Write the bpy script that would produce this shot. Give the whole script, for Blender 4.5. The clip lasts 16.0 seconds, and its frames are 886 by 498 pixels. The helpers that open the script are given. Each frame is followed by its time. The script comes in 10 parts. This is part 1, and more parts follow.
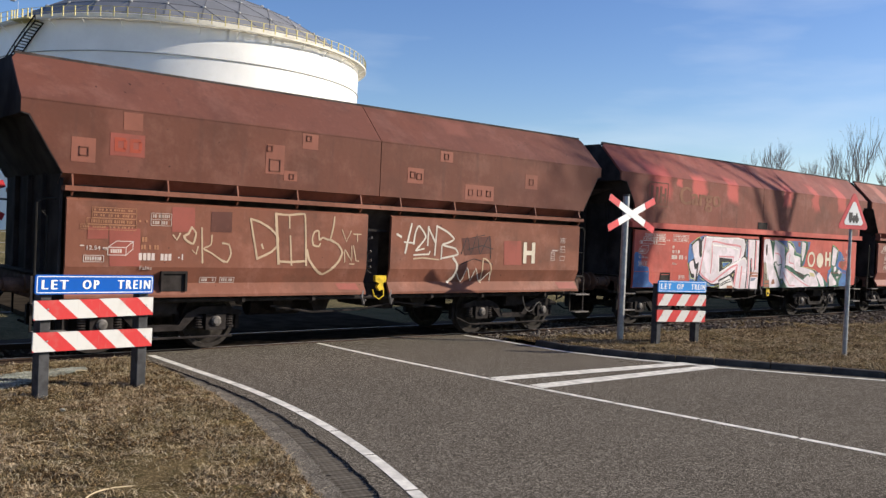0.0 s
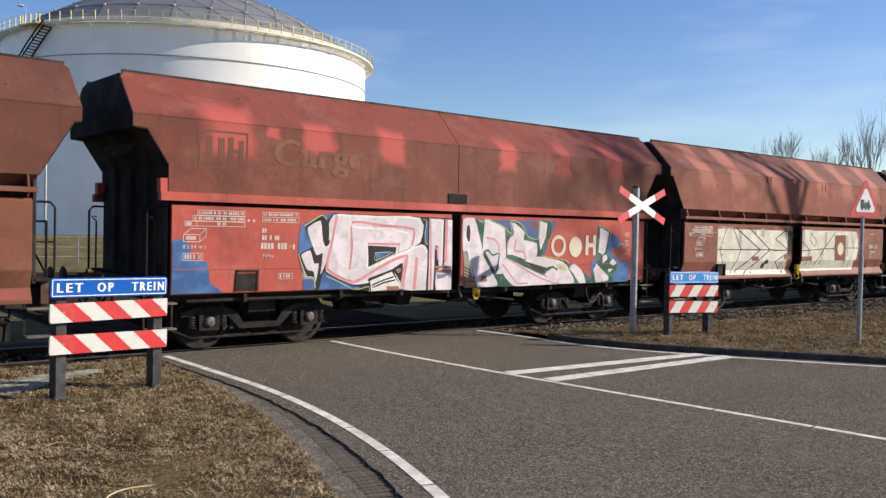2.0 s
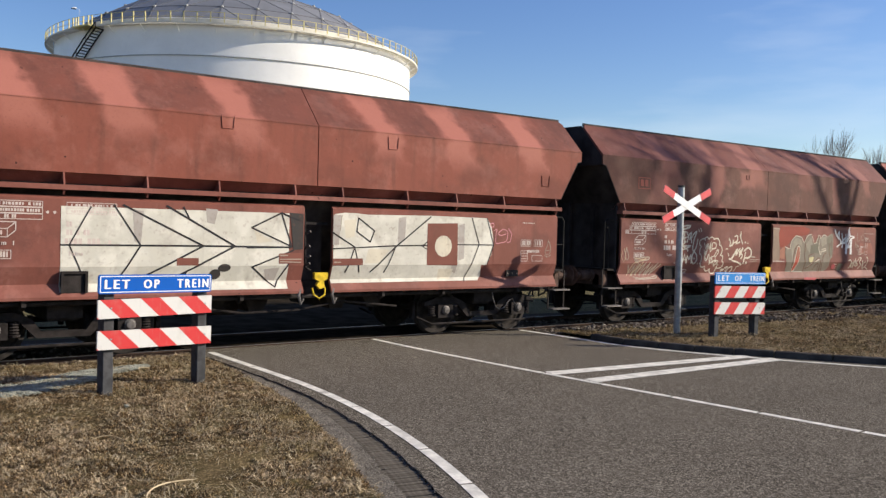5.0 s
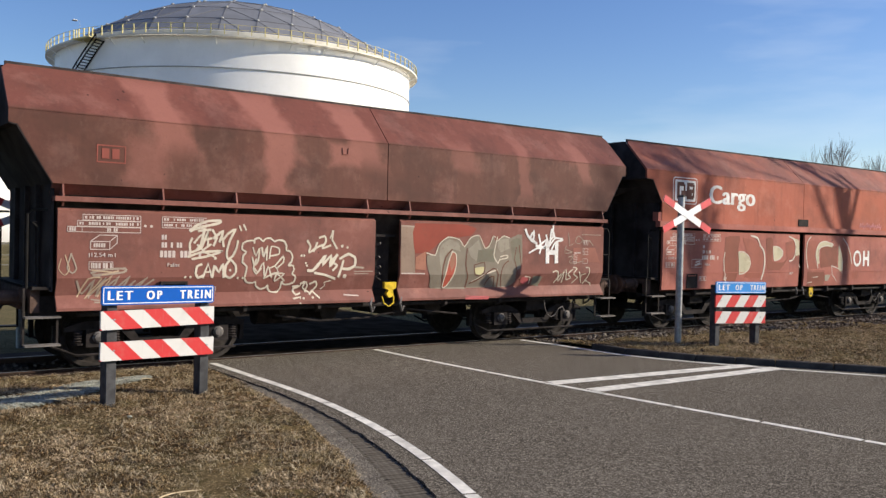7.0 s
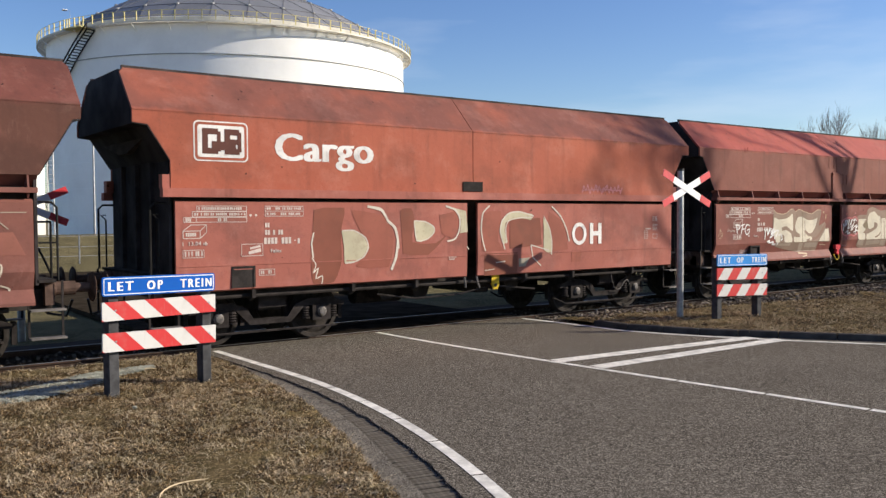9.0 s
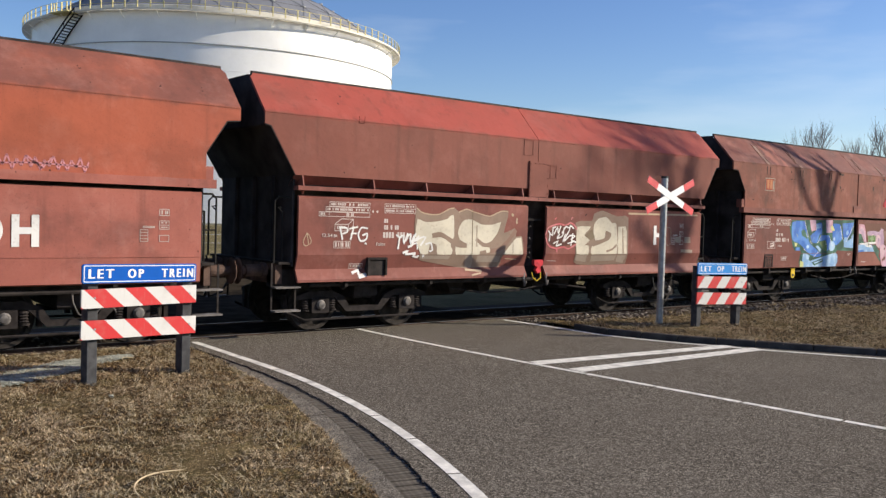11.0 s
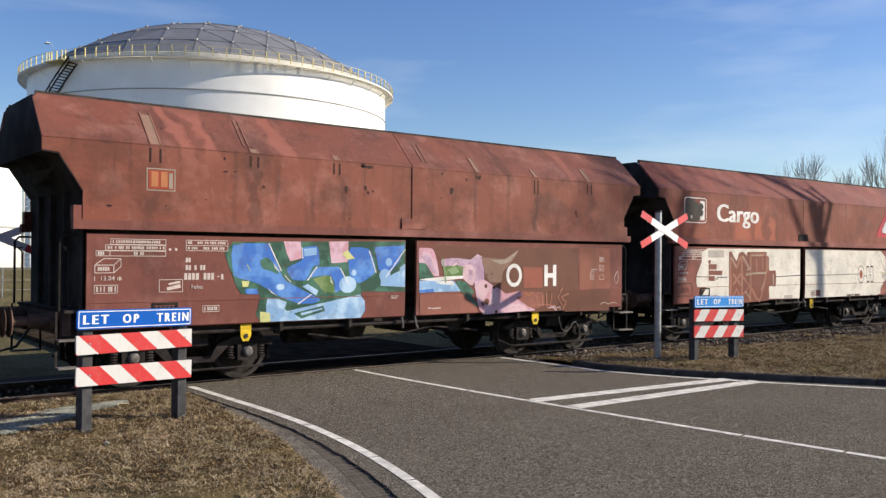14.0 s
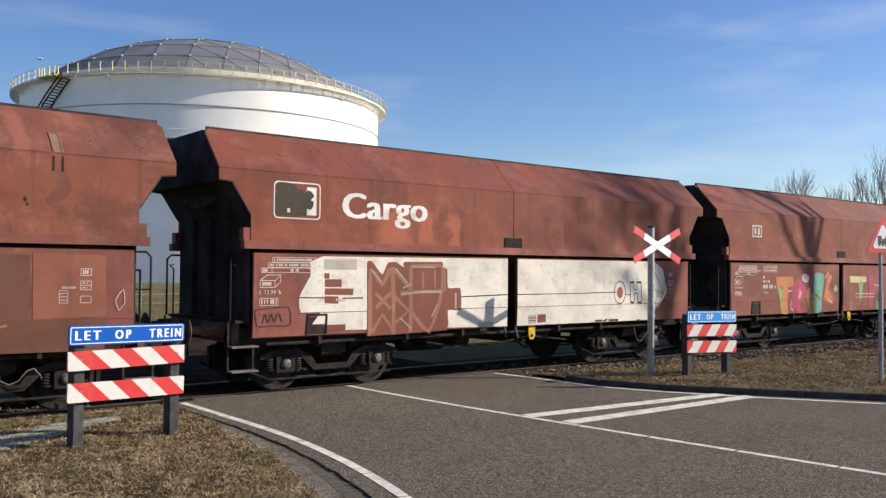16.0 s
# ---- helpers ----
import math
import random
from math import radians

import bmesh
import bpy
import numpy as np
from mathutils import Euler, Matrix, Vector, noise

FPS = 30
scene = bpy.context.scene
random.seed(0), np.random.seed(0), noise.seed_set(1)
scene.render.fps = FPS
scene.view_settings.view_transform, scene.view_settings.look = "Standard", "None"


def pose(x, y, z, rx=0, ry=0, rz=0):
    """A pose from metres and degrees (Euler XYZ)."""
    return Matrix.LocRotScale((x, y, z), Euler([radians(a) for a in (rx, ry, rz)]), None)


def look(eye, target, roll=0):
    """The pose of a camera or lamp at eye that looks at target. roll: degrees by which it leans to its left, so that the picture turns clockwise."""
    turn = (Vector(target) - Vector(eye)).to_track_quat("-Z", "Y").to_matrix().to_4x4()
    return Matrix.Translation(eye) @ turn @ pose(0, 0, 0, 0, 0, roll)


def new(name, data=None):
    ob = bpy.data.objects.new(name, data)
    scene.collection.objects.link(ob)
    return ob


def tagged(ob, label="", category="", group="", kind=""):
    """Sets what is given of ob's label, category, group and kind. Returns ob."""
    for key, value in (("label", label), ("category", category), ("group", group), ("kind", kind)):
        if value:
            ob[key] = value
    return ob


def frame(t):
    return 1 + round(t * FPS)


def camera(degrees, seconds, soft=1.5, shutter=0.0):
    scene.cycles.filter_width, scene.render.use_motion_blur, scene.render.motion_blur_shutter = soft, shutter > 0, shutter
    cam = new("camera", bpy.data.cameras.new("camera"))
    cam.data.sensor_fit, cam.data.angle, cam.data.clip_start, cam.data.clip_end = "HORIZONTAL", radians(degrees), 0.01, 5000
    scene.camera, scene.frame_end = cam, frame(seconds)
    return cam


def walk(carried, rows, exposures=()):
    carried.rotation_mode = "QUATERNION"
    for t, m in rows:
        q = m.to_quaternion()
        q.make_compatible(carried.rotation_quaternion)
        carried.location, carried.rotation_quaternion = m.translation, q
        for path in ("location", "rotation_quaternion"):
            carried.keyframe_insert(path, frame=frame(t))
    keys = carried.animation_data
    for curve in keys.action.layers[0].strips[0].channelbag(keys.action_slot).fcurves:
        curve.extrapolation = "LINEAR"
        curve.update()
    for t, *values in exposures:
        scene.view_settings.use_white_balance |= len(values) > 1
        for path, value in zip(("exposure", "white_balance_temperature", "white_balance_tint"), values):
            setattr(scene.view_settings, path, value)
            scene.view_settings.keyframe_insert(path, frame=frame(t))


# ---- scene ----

# The hand-held camera: seconds, place, yaw, pitch and roll
cam = camera(53.66, 16.0, soft=1.4)
PATH = [
    (0, 0.017, 0.039, 2.041, -40.432, -1.032, 2.440),
    (0.5, 0.011, 0.027, 2.042, -40.688, -0.932, 2.308),
    (1, 0.016, 0.037, 2.039, -40.406, -1.217, 1.840),
    (1.5, 0.004, 0.019, 2.038, -40.246, -1.261, 1.634),
    (2, -0.006, 0.014, 2.045, -39.736, -1.350, 1.261),
    (2.5, 0.002, 0.017, 2.049, -38.286, -1.105, 0.671),
    (3, 0.021, 0.034, 2.047, -37.925, -0.458, 0.752),
    (5.5, 0.024, -0.003, 2.041, -36.880, -1.801, 1.604),
    (6, 0.017, 0.006, 2.041, -37.711, -1.897, 2.113),
    (6.5, -0.017, -0.023, 2.046, -37.540, -1.922, 2.477),
    (7, -0.018, -0.017, 2.047, -36.880, -0.814, 1.304),
    (7.5, -0.009, -0.014, 2.052, -37.028, 0.230, 0.126),
    (8, -0.001, -0.000, 2.049, -37.998, -0.841, -0.625),
    (8.5, -0.003, 0.008, 2.045, -37.321, -1.379, -0.879),
    (9, -0.002, 0.032, 2.053, -36.953, -2.083, -0.351),
    (11.5, -0.025, 0.031, 2.046, -38.272, -2.065, 1.840),
    (12, -0.020, 0.045, 2.044, -38.371, -1.792, 1.327),
    (12.5, -0.014, 0.034, 2.048, -38.352, -0.959, 1.218),
    (13, -0.015, 0.027, 2.046, -38.823, -0.260, 1.161),
    (13.5, -0.015, 0.021, 2.041, -38.851, 0.086, 0.485),
    (14, -0.015, 0.020, 2.041, -38.311, 0.438, 0.478),
    (14.5, 0.006, 0.053, 2.037, -38.914, 0.302, 0.640),
    (15, -0.027, 0.014, 2.037, -39.217, 0.730, 0.673),
    (15.5, -0.029, 0.030, 2.043, -38.647, 1.039, 0.389),
    (16, -0.026, 0.024, 2.041, -38.785, 1.443, 0.433),
]


def held(x, y, z, yaw, pitch, roll):
    a, b = radians(yaw), radians(pitch)
    ahead = Vector((-math.sin(a) * math.cos(b), math.cos(a) * math.cos(b), math.sin(b)))
    eye = Vector((x, y, z))
    return look(eye, eye + ahead * 10, roll)


walk(cam, [(t, held(*row)) for t, *row in PATH], [(0.0, 0.3), (16.0, 0.3)])

# ---- daylight ----
SUN_FROM = Vector((2.54, -1.65, 1.415)).normalized()
SUN_AZ = math.atan2(SUN_FROM.x, SUN_FROM.y)
SUN_EL = math.asin(SUN_FROM.z)
world = bpy.data.worlds.new("sky")
scene.world = world
world.use_nodes = True
wn, wl = world.node_tree.nodes, world.node_tree.links
sky = wn.new("ShaderNodeTexSky")
sky.sky_type = "NISHITA"
sky.sun_disc = False
sky.sun_elevation, sky.sun_rotation = SUN_EL, SUN_AZ
sky.air_density, sky.dust_density, sky.ozone_density = 1.0, 0.4, 3.0
wn["Background"].inputs["Strength"].default_value = 0.118
tone = wn.new("ShaderNodeHueSaturation")
tone.inputs["Hue"].default_value, tone.inputs["Saturation"].default_value = 0.515, 1.18
wl.new(sky.outputs[0], tone.inputs["Color"])
# thin streaks of high cloud
way = wn.new("ShaderNodeTexCoord")
flat = wn.new("ShaderNodeMapping")
flat.inputs["Scale"].default_value, flat.inputs["Rotation"].default_value = (1.2, 2.0, 9.0), (0.05, 0.03, 0.6)
wl.new(way.outputs["Generated"], flat.inputs[0])
wisps = wn.new("ShaderNodeTexNoise")
wisps.inputs["Scale"].default_value, wisps.inputs["Detail"].default_value = 1.6, 6.0
wl.new(flat.outputs[0], wisps.inputs["Vector"])
faint = wn.new("ShaderNodeMapRange")
faint.inputs["From Min"].default_value, faint.inputs["From Max"].default_value, faint.inputs["To Max"].default_value = 0.5, 0.8, 0.34
wl.new(wisps.outputs["Fac"], faint.inputs["Value"])
cloud = wn.new("ShaderNodeMix")
cloud.data_type = "RGBA"
cloud.inputs[7].default_value = (6.5, 7.0, 7.6, 1)
wl.new(faint.outputs[0], cloud.inputs[0])
wl.new(tone.outputs[0], cloud.inputs[6])
wl.new(cloud.outputs[2], wn["Background"].inputs["Color"])
sun = new("sun", bpy.data.lights.new("sun", "SUN"))
sun.data.energy, sun.data.angle, sun.data.color = 5.6, radians(0.53), (1.0, 0.90, 0.76)
sun.matrix_world = look(SUN_FROM * 50, (0, 0, 0))


# ---- materials ----
class Nodes:
    """Short-hand for building one material's node tree."""

    def __init__(self, name, rough=0.8, metal=0.0):
        self.mat = bpy.data.materials.new(name)
        self.mat.use_nodes = True
        self.t = self.mat.node_tree
        self.bsdf = self.t.nodes["Principled BSDF"]
        self.bsdf.inputs["Roughness"].default_value = rough
        self.bsdf.inputs["Metallic"].default_value = metal
        self.bsdf.inputs["Specular IOR Level"].default_value = 0.5 if rough < 0.55 else 0.12 if rough < 0.93 else 0.0
        self.co = self.t.nodes.new("ShaderNodeTexCoord")

    def put(self, value, socket):
        if isinstance(value, (int, float, tuple)):
            socket.default_value = (*value, 1) if isinstance(value, tuple) and len(value) == 3 and len(socket.default_value) == 4 else value
        else:
            self.t.links.new(value, socket)

    def math(self, op, a, b=0.0, c=0.0, clamp=False):
        n = self.t.nodes.new("ShaderNodeMath")
        n.operation, n.use_clamp = op, clamp
        for v, s in zip((a, b, c), n.inputs):
            self.put(v, s)
        return n.outputs[0]

    def noise(self, scale, detail=4.0, stretch=(1, 1, 1), rough=0.55, world=False):
        m = self.t.nodes.new("ShaderNodeMapping")
        m.inputs["Scale"].default_value = stretch
        if world:
            g = self.t.nodes.new("ShaderNodeNewGeometry")
            self.t.links.new(g.outputs["Position"], m.inputs[0])
        else:
            self.t.links.new(self.co.outputs["Object"], m.inputs[0])
        n = self.t.nodes.new("ShaderNodeTexNoise")
        n.inputs["Scale"].default_value, n.inputs["Detail"].default_value = scale, detail
        n.inputs["Roughness"].default_value = rough
        self.t.links.new(m.outputs[0], n.inputs["Vector"])
        return n.outputs["Fac"]

    def cells(self, scale):
        """A random number for each small grain."""
        g = self.t.nodes.new("ShaderNodeNewGeometry")
        v = self.t.nodes.new("ShaderNodeTexVoronoi")
        v.inputs["Scale"].default_value = scale
        self.t.links.new(g.outputs["Position"], v.inputs["Vector"])
        x = self.t.nodes.new("ShaderNodeSeparateColor")
        self.t.links.new(v.outputs["Color"], x.inputs[0])
        return x.outputs[0]

    def ramp(self, fac, lo, hi):
        n = self.t.nodes.new("ShaderNodeMapRange")
        n.interpolation_type = "SMOOTHSTEP"
        self.put(fac, n.inputs["Value"])
        self.put(lo, n.inputs["From Min"])
        self.put(hi, n.inputs["From Max"])
        return n.outputs[0]

    def mix(self, fac, a, b, blend="MIX"):
        n = self.t.nodes.new("ShaderNodeMix")
        n.data_type, n.blend_type = "RGBA", blend
        self.put(fac, n.inputs[0])
        self.put(a, n.inputs[6])
        self.put(b, n.inputs[7])
        return n.outputs[2]

    def bump(self, height, strength, distance=0.01):
        n = self.t.nodes.new("ShaderNodeBump")
        n.inputs["Strength"].default_value, n.inputs["Distance"].default_value = strength, distance
        self.t.links.new(height, n.inputs["Height"])
        self.t.links.new(n.outputs[0], self.bsdf.inputs["Normal"])

    def done(self, colour):
        self.put(colour, self.bsdf.inputs["Base Color"])
        return self.mat


def tint(c, k):
    return tuple(min(1.0, v * k) for v in c)


def plain(name, colour, rough=0.7, metal=0.0, var=0.25, scale=3.0, bump=0.15, fine=60.0, world=False, random_each=0.0):
    """A surface with broad stains and a fine grain."""
    n = Nodes(name, rough, metal)
    broad, grain = n.noise(scale, 5, world=world), n.noise(fine, 3, world=world)
    c = n.mix(n.ramp(broad, 0.3, 0.7), tint(colour, 1 - var), tint(colour, 1 + var))
    c = n.mix(n.math("MULTIPLY", n.ramp(grain, 0.45, 0.75), var), c, tint(colour, 0.5))
    if random_each:
        info = n.t.nodes.new("ShaderNodeObjectInfo")
        c = n.mix(n.math("MULTIPLY", info.outputs["Random"], random_each), c, tint(colour, 0.35))
    if bump:
        n.bump(grain, bump, 0.006)
    return n.done(c)


def asphalt():
    """Fine stone chips in dark binder, worn smooth in broad patches, with stains and pale scuffs."""
    n = Nodes("asphalt", 0.94)
    chip, small = n.cells(135), n.cells(260)
    broad, patch, streak, rub = n.noise(0.4, 6, world=True), n.noise(3.5, 6, world=True, rough=0.65), n.noise(1.2, 6, (1.0, 0.2, 1.0), world=True), n.noise(0.9, 5, (0.5, 1.4, 1.0), world=True)
    c = n.mix(n.ramp(broad, 0.3, 0.7), (0.100, 0.085, 0.067), (0.134, 0.115, 0.091))
    c = n.mix(n.math("MULTIPLY", n.ramp(patch, 0.46, 0.72), 0.35), c, (0.064, 0.055, 0.046))
    c = n.mix(n.math("MULTIPLY", n.ramp(streak, 0.5, 0.75), 0.35), c, (0.125, 0.110, 0.092))
    bare = n.math("MULTIPLY_ADD", n.ramp(rub, 0.4, 0.62), -0.45, 1.0)
    c = n.mix(n.math("MULTIPLY", n.math("MULTIPLY", n.math("LESS_THAN", chip, 0.34), 0.72), bare), c, (0.030, 0.026, 0.022))
    c = n.mix(n.math("MULTIPLY", n.math("LESS_THAN", small, 0.3), 0.42), c, (0.026, 0.023, 0.020))
    c = n.mix(n.math("MULTIPLY", n.math("MULTIPLY", n.ramp(chip, 0.78, 0.97), 0.85), bare), c, (0.42, 0.37, 0.30))
    c = n.mix(n.math("MULTIPLY", n.ramp(small, 0.84, 0.98), 0.7), c, (0.44, 0.39, 0.32))
    c = n.mix(n.math("MULTIPLY", n.ramp(n.noise(7, 3, (1.0, 0.5, 1.0), world=True), 0.74, 0.78), 0.35), c, (0.30, 0.27, 0.23))
    coarse, blot = n.cells(62), n.noise(16, 7, world=True, rough=0.8)
    c = n.mix(n.math("MULTIPLY", n.math("LESS_THAN", coarse, 0.26), 0.5), c, (0.030, 0.026, 0.021))
    c = n.mix(n.math("MULTIPLY", n.ramp(coarse, 0.80, 0.98), 0.55), c, (0.36, 0.32, 0.255))
    c = n.mix(n.math("MULTIPLY", n.ramp(blot, 0.5, 0.36), 0.5), c, (0.045, 0.039, 0.031))
    c = n.mix(n.math("MULTIPLY", n.ramp(blot, 0.54, 0.70), 0.5), c, (0.20, 0.175, 0.14))
    n.bump(n.noise(150, 2, world=True), 0.2, 0.003)
    return n.done(c)


def speckled(name, colour, dark, pale, scale=80):
    """Crumbly grey stuff: grains of random brightness over broad stains."""
    n = Nodes(name, 0.95)
    grain, fine, broad = n.cells(scale), n.cells(scale * 2.3), n.noise(3, 5, world=True)
    c = n.mix(n.ramp(broad, 0.35, 0.65), tint(colour, 0.7), tint(colour, 1.25))
    c = n.mix(n.math("MULTIPLY", n.math("LESS_THAN", grain, 0.35), 0.6), c, dark)
    c = n.mix(n.math("MULTIPLY", n.ramp(fine, 0.75, 1.0), 0.7), c, pale)
    n.bump(n.noise(90, 3, world=True), 0.4, 0.006)
    return n.done(c)


def dry_soil(name, dark, light, third):
    n = Nodes(name, 0.95)
    a, b, g = n.noise(1.1, 5, world=True), n.noise(7, 5, world=True), n.noise(70, 3, world=True)
    c = n.mix(n.ramp(a, 0.35, 0.65), dark, light)
    c = n.mix(n.ramp(b, 0.45, 0.7), c, third)
    c = n.mix(n.math("MULTIPLY", n.ramp(g, 0.4, 0.7), 0.6), c, tint(dark, 0.45))
    c = n.mix(n.math("MULTIPLY", n.ramp(n.cells(70), 0.7, 1.0), 0.6), c, tint(light, 2.4))
    n.bump(g, 0.8, 0.02)
    return n.done(c)


def straw():
    n = Nodes("dead_grass", 0.85)
    info = n.t.nodes.new("ShaderNodeNewGeometry")
    each = info.outputs["Random Per Island"]
    big, a, b = n.noise(0.9, 5, world=True, rough=0.6), n.noise(2.6, 6, world=True, rough=0.7), n.noise(9, 4, world=True, rough=0.6)
    tan = n.mix(n.math("POWER", each, 2.2), (0.12, 0.078, 0.035), (0.95, 0.73, 0.46))
    olive = n.mix(n.math("POWER", each, 2.6), (0.065, 0.048, 0.019), (0.62, 0.48, 0.25))
    dark = n.mix(n.math("POWER", each, 2.8), (0.030, 0.018, 0.008), (0.38, 0.235, 0.10))
    c = n.mix(n.ramp(big, 0.40, 0.60), tan, olive)
    c = n.mix(n.math("MULTIPLY", n.ramp(a, 0.44, 0.56), 0.88), c, dark)
    c = n.mix(n.math("MULTIPLY", n.ramp(b, 0.50, 0.60), 0.8), c, dark)
    return n.done(c)


def wagon_paint(name, side, roof, rust, patches=(), patch=(0.40, 0.14, 0.11), streak=0.5, dark=(0.07, 0.035, 0.028), mottle=0.7):
    """Weathered wagon paint in the wagon's own metres: x along, z up. patches: x, z, half width, half height, slant, strength."""
    n = Nodes(name, 0.62)
    xyz = n.t.nodes.new("ShaderNodeSeparateXYZ")
    n.t.links.new(n.co.outputs["Object"], xyz.inputs[0])
    x, z = xyz.outputs["X"], xyz.outputs["Z"]
    wob, broad, runs, fine = n.noise(2.2, 4), n.noise(0.8, 5), n.noise(5, 4, (1.2, 1.2, 0.12)), n.noise(45, 3)
    c = n.mix(n.ramp(n.math("ADD", z, n.math("MULTIPLY", n.math("SUBTRACT", wob, 0.5), 0.25)), 3.54, 3.66), side, roof)
    c = n.mix(n.math("MULTIPLY", n.ramp(broad, 0.45, 0.75), 0.55), c, rust)
    pale, grime = (0.11, 0.06, 0.05), (0.58, 0.66, 0.70)
    c = n.mix(n.math("MULTIPLY", n.ramp(n.noise(1.7, 7, rough=0.68), 0.48, 0.68), 0.8 * mottle), c, pale, "SCREEN")
    c = n.mix(n.math("MULTIPLY", n.ramp(n.noise(7, 6, (1, 1, 0.5), 0.7), 0.56, 0.72), 0.6 * mottle), c, pale, "SCREEN")
    c = n.mix(n.math("MULTIPLY", n.ramp(n.noise(0.95, 6, (1, 1, 1.3), 0.6), 0.46, 0.66), 0.9 * mottle), c, grime, "MULTIPLY")
    c = n.mix(n.math("MULTIPLY", n.ramp(n.noise(3.1, 6, (1, 1, 0.8), 0.7), 0.54, 0.72), 0.6 * mottle), c, grime, "MULTIPLY")
    c = n.mix(n.math("MULTIPLY", n.ramp(runs, 0.52, 0.8), streak), c, dark)
    c = n.mix(n.math("MULTIPLY", n.ramp(n.noise(9, 2), 0.735, 0.76), 0.85), c, tint(dark, 0.45))
    for px, pz, hw, hh, slant, k in patches:
        off = n.math("SUBTRACT", n.math("SUBTRACT", x, px), n.math("MULTIPLY", n.math("SUBTRACT", z, pz), slant))
        off = n.math("DIVIDE", n.math("ABSOLUTE", n.math("ADD", off, n.math("MULTIPLY", n.math("SUBTRACT", wob, 0.5), 0.6))), hw)
        up = n.math("DIVIDE", n.math("ABSOLUTE", n.math("SUBTRACT", z, n.math("ADD", pz, n.math("MULTIPLY", n.math("SUBTRACT", broad, 0.5), 0.4)))), hh)
        near = n.math("MAXIMUM", off, up)
        c = n.mix(n.math("MULTIPLY", n.ramp(near, 1.35, 0.55), abs(k)), c, patch if k > 0 else dark)
    c = n.mix(n.math("MULTIPLY", n.ramp(fine, 0.55, 0.8), 0.35), c, dark)
    n.bump(n.noise(1.7, 4), 0.4, 0.03)
    return n.done(c)


def striped(name, way, shift, period):
    """Reflective red and white slanting bars, in the board's own metres: x along, z up."""
    n = Nodes(name, 0.45)
    xyz = n.t.nodes.new("ShaderNodeSeparateXYZ")
    n.t.links.new(n.co.outputs["Object"], xyz.inputs[0])
    s = n.math("ADD", n.math("ADD", xyz.outputs["X"], n.math("MULTIPLY", xyz.outputs["Z"], way)), 100.0 * period + shift)
    f = n.math("FRACT", n.math("DIVIDE", s, period))
    c = n.mix(n.math("GREATER_THAN", f, 0.5), (0.56, 0.55, 0.53), (0.50, 0.017, 0.02))
    c = n.mix(n.math("MULTIPLY", n.ramp(n.noise(5, 5), 0.5, 0.8), 0.22), c, (0.3, 0.27, 0.22))
    c = n.mix(n.math("MULTIPLY", n.ramp(n.noise(14, 4, (3, 1, 0.4)), 0.55, 0.8), 0.2), c, (0.25, 0.22, 0.19))
    return n.done(c)


def rubble():
    """Loose ballast: each stone of its own grey or brown, grimed with brake dust."""
    n = Nodes("ballast_stone", 0.95)
    info = n.t.nodes.new("ShaderNodeNewGeometry")
    each = info.outputs["Random Per Island"]
    c = n.mix(n.math("POWER", each, 1.8), (0.045, 0.034, 0.026), (0.33, 0.28, 0.225))
    c = n.mix(n.math("MULTIPLY", n.ramp(n.noise(5, 5, world=True), 0.42, 0.66), 0.6), c, (0.075, 0.052, 0.036))
    n.bump(n.noise(50, 3, world=True), 0.2, 0.006)
    return n.done(c)


M = {}
M["asphalt"] = asphalt()
M["verge"] = dry_soil("verge_soil", (0.062, 0.045, 0.023), (0.16, 0.118, 0.06), (0.08, 0.066, 0.03))
M["field"] = dry_soil("field", (0.10, 0.085, 0.045), (0.17, 0.14, 0.075), (0.12, 0.11, 0.06))
M["straw"] = straw()
M["bleached"] = plain("bleached_straw", (0.52, 0.43, 0.28), 0.8, var=0.25, scale=4, world=True)
M["dry_twig"] = plain("dry_twig", (0.48, 0.38, 0.24), 0.8, var=0.2)
# deck and far road: colours lowered to hold the shade under the train
M["rubber"] = plain("shaded_rubber", (0.032, 0.026, 0.021), 1.0, var=0.35, scale=4, world=True)
M["shaded_asphalt"] = plain("shaded_asphalt", (0.042, 0.033, 0.023), 1.0, var=0.35, scale=2, fine=50, world=True)
M["line"] = plain("road_marking", (0.66, 0.63, 0.56), 0.75, var=0.26, scale=6, fine=90, world=True)
M["kerb"] = plain("kerb_concrete", (0.06, 0.055, 0.052), 0.9, var=0.35, scale=4, fine=70, random_each=0.35)
M["gutter"] = plain("gutter_brick", (0.15, 0.13, 0.104), 0.95, var=0.3, scale=7, fine=80, random_each=0.4)
M["grit"] = plain("dusty_grit", (0.20, 0.18, 0.15), 0.9, var=0.4, scale=20, world=True)
M["gravel"] = plain("pale_gravel", (0.30, 0.305, 0.25), 0.85, var=0.35, scale=6, fine=60, world=True)
M["ballast"] = rubble()
M["sleeper"] = plain("sleeper_concrete", (0.17, 0.15, 0.13), 0.9, var=0.3)
M["rail"] = plain("rail_rust", (0.06, 0.038, 0.028), 0.75, 0.3, var=0.3)
M["railhead"] = plain("rail_head_steel", (0.22, 0.20, 0.185), 0.5, 0.8, var=0.1)
M["under"] = plain("grimy_underframe", (0.033, 0.028, 0.026), 0.85, 0.0, var=0.4, scale=5)
# coal soot, with the shade between wagons darkened into its colour
M["soot_shade"] = plain("shaded_soot", (0.039, 0.034, 0.034), 0.9, var=0.5, scale=2)
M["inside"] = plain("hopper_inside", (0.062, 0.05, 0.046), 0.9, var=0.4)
M["bogie"] = plain("bogie_grime", (0.028, 0.0235, 0.0225), 0.85, 0.0, var=0.45, scale=6)
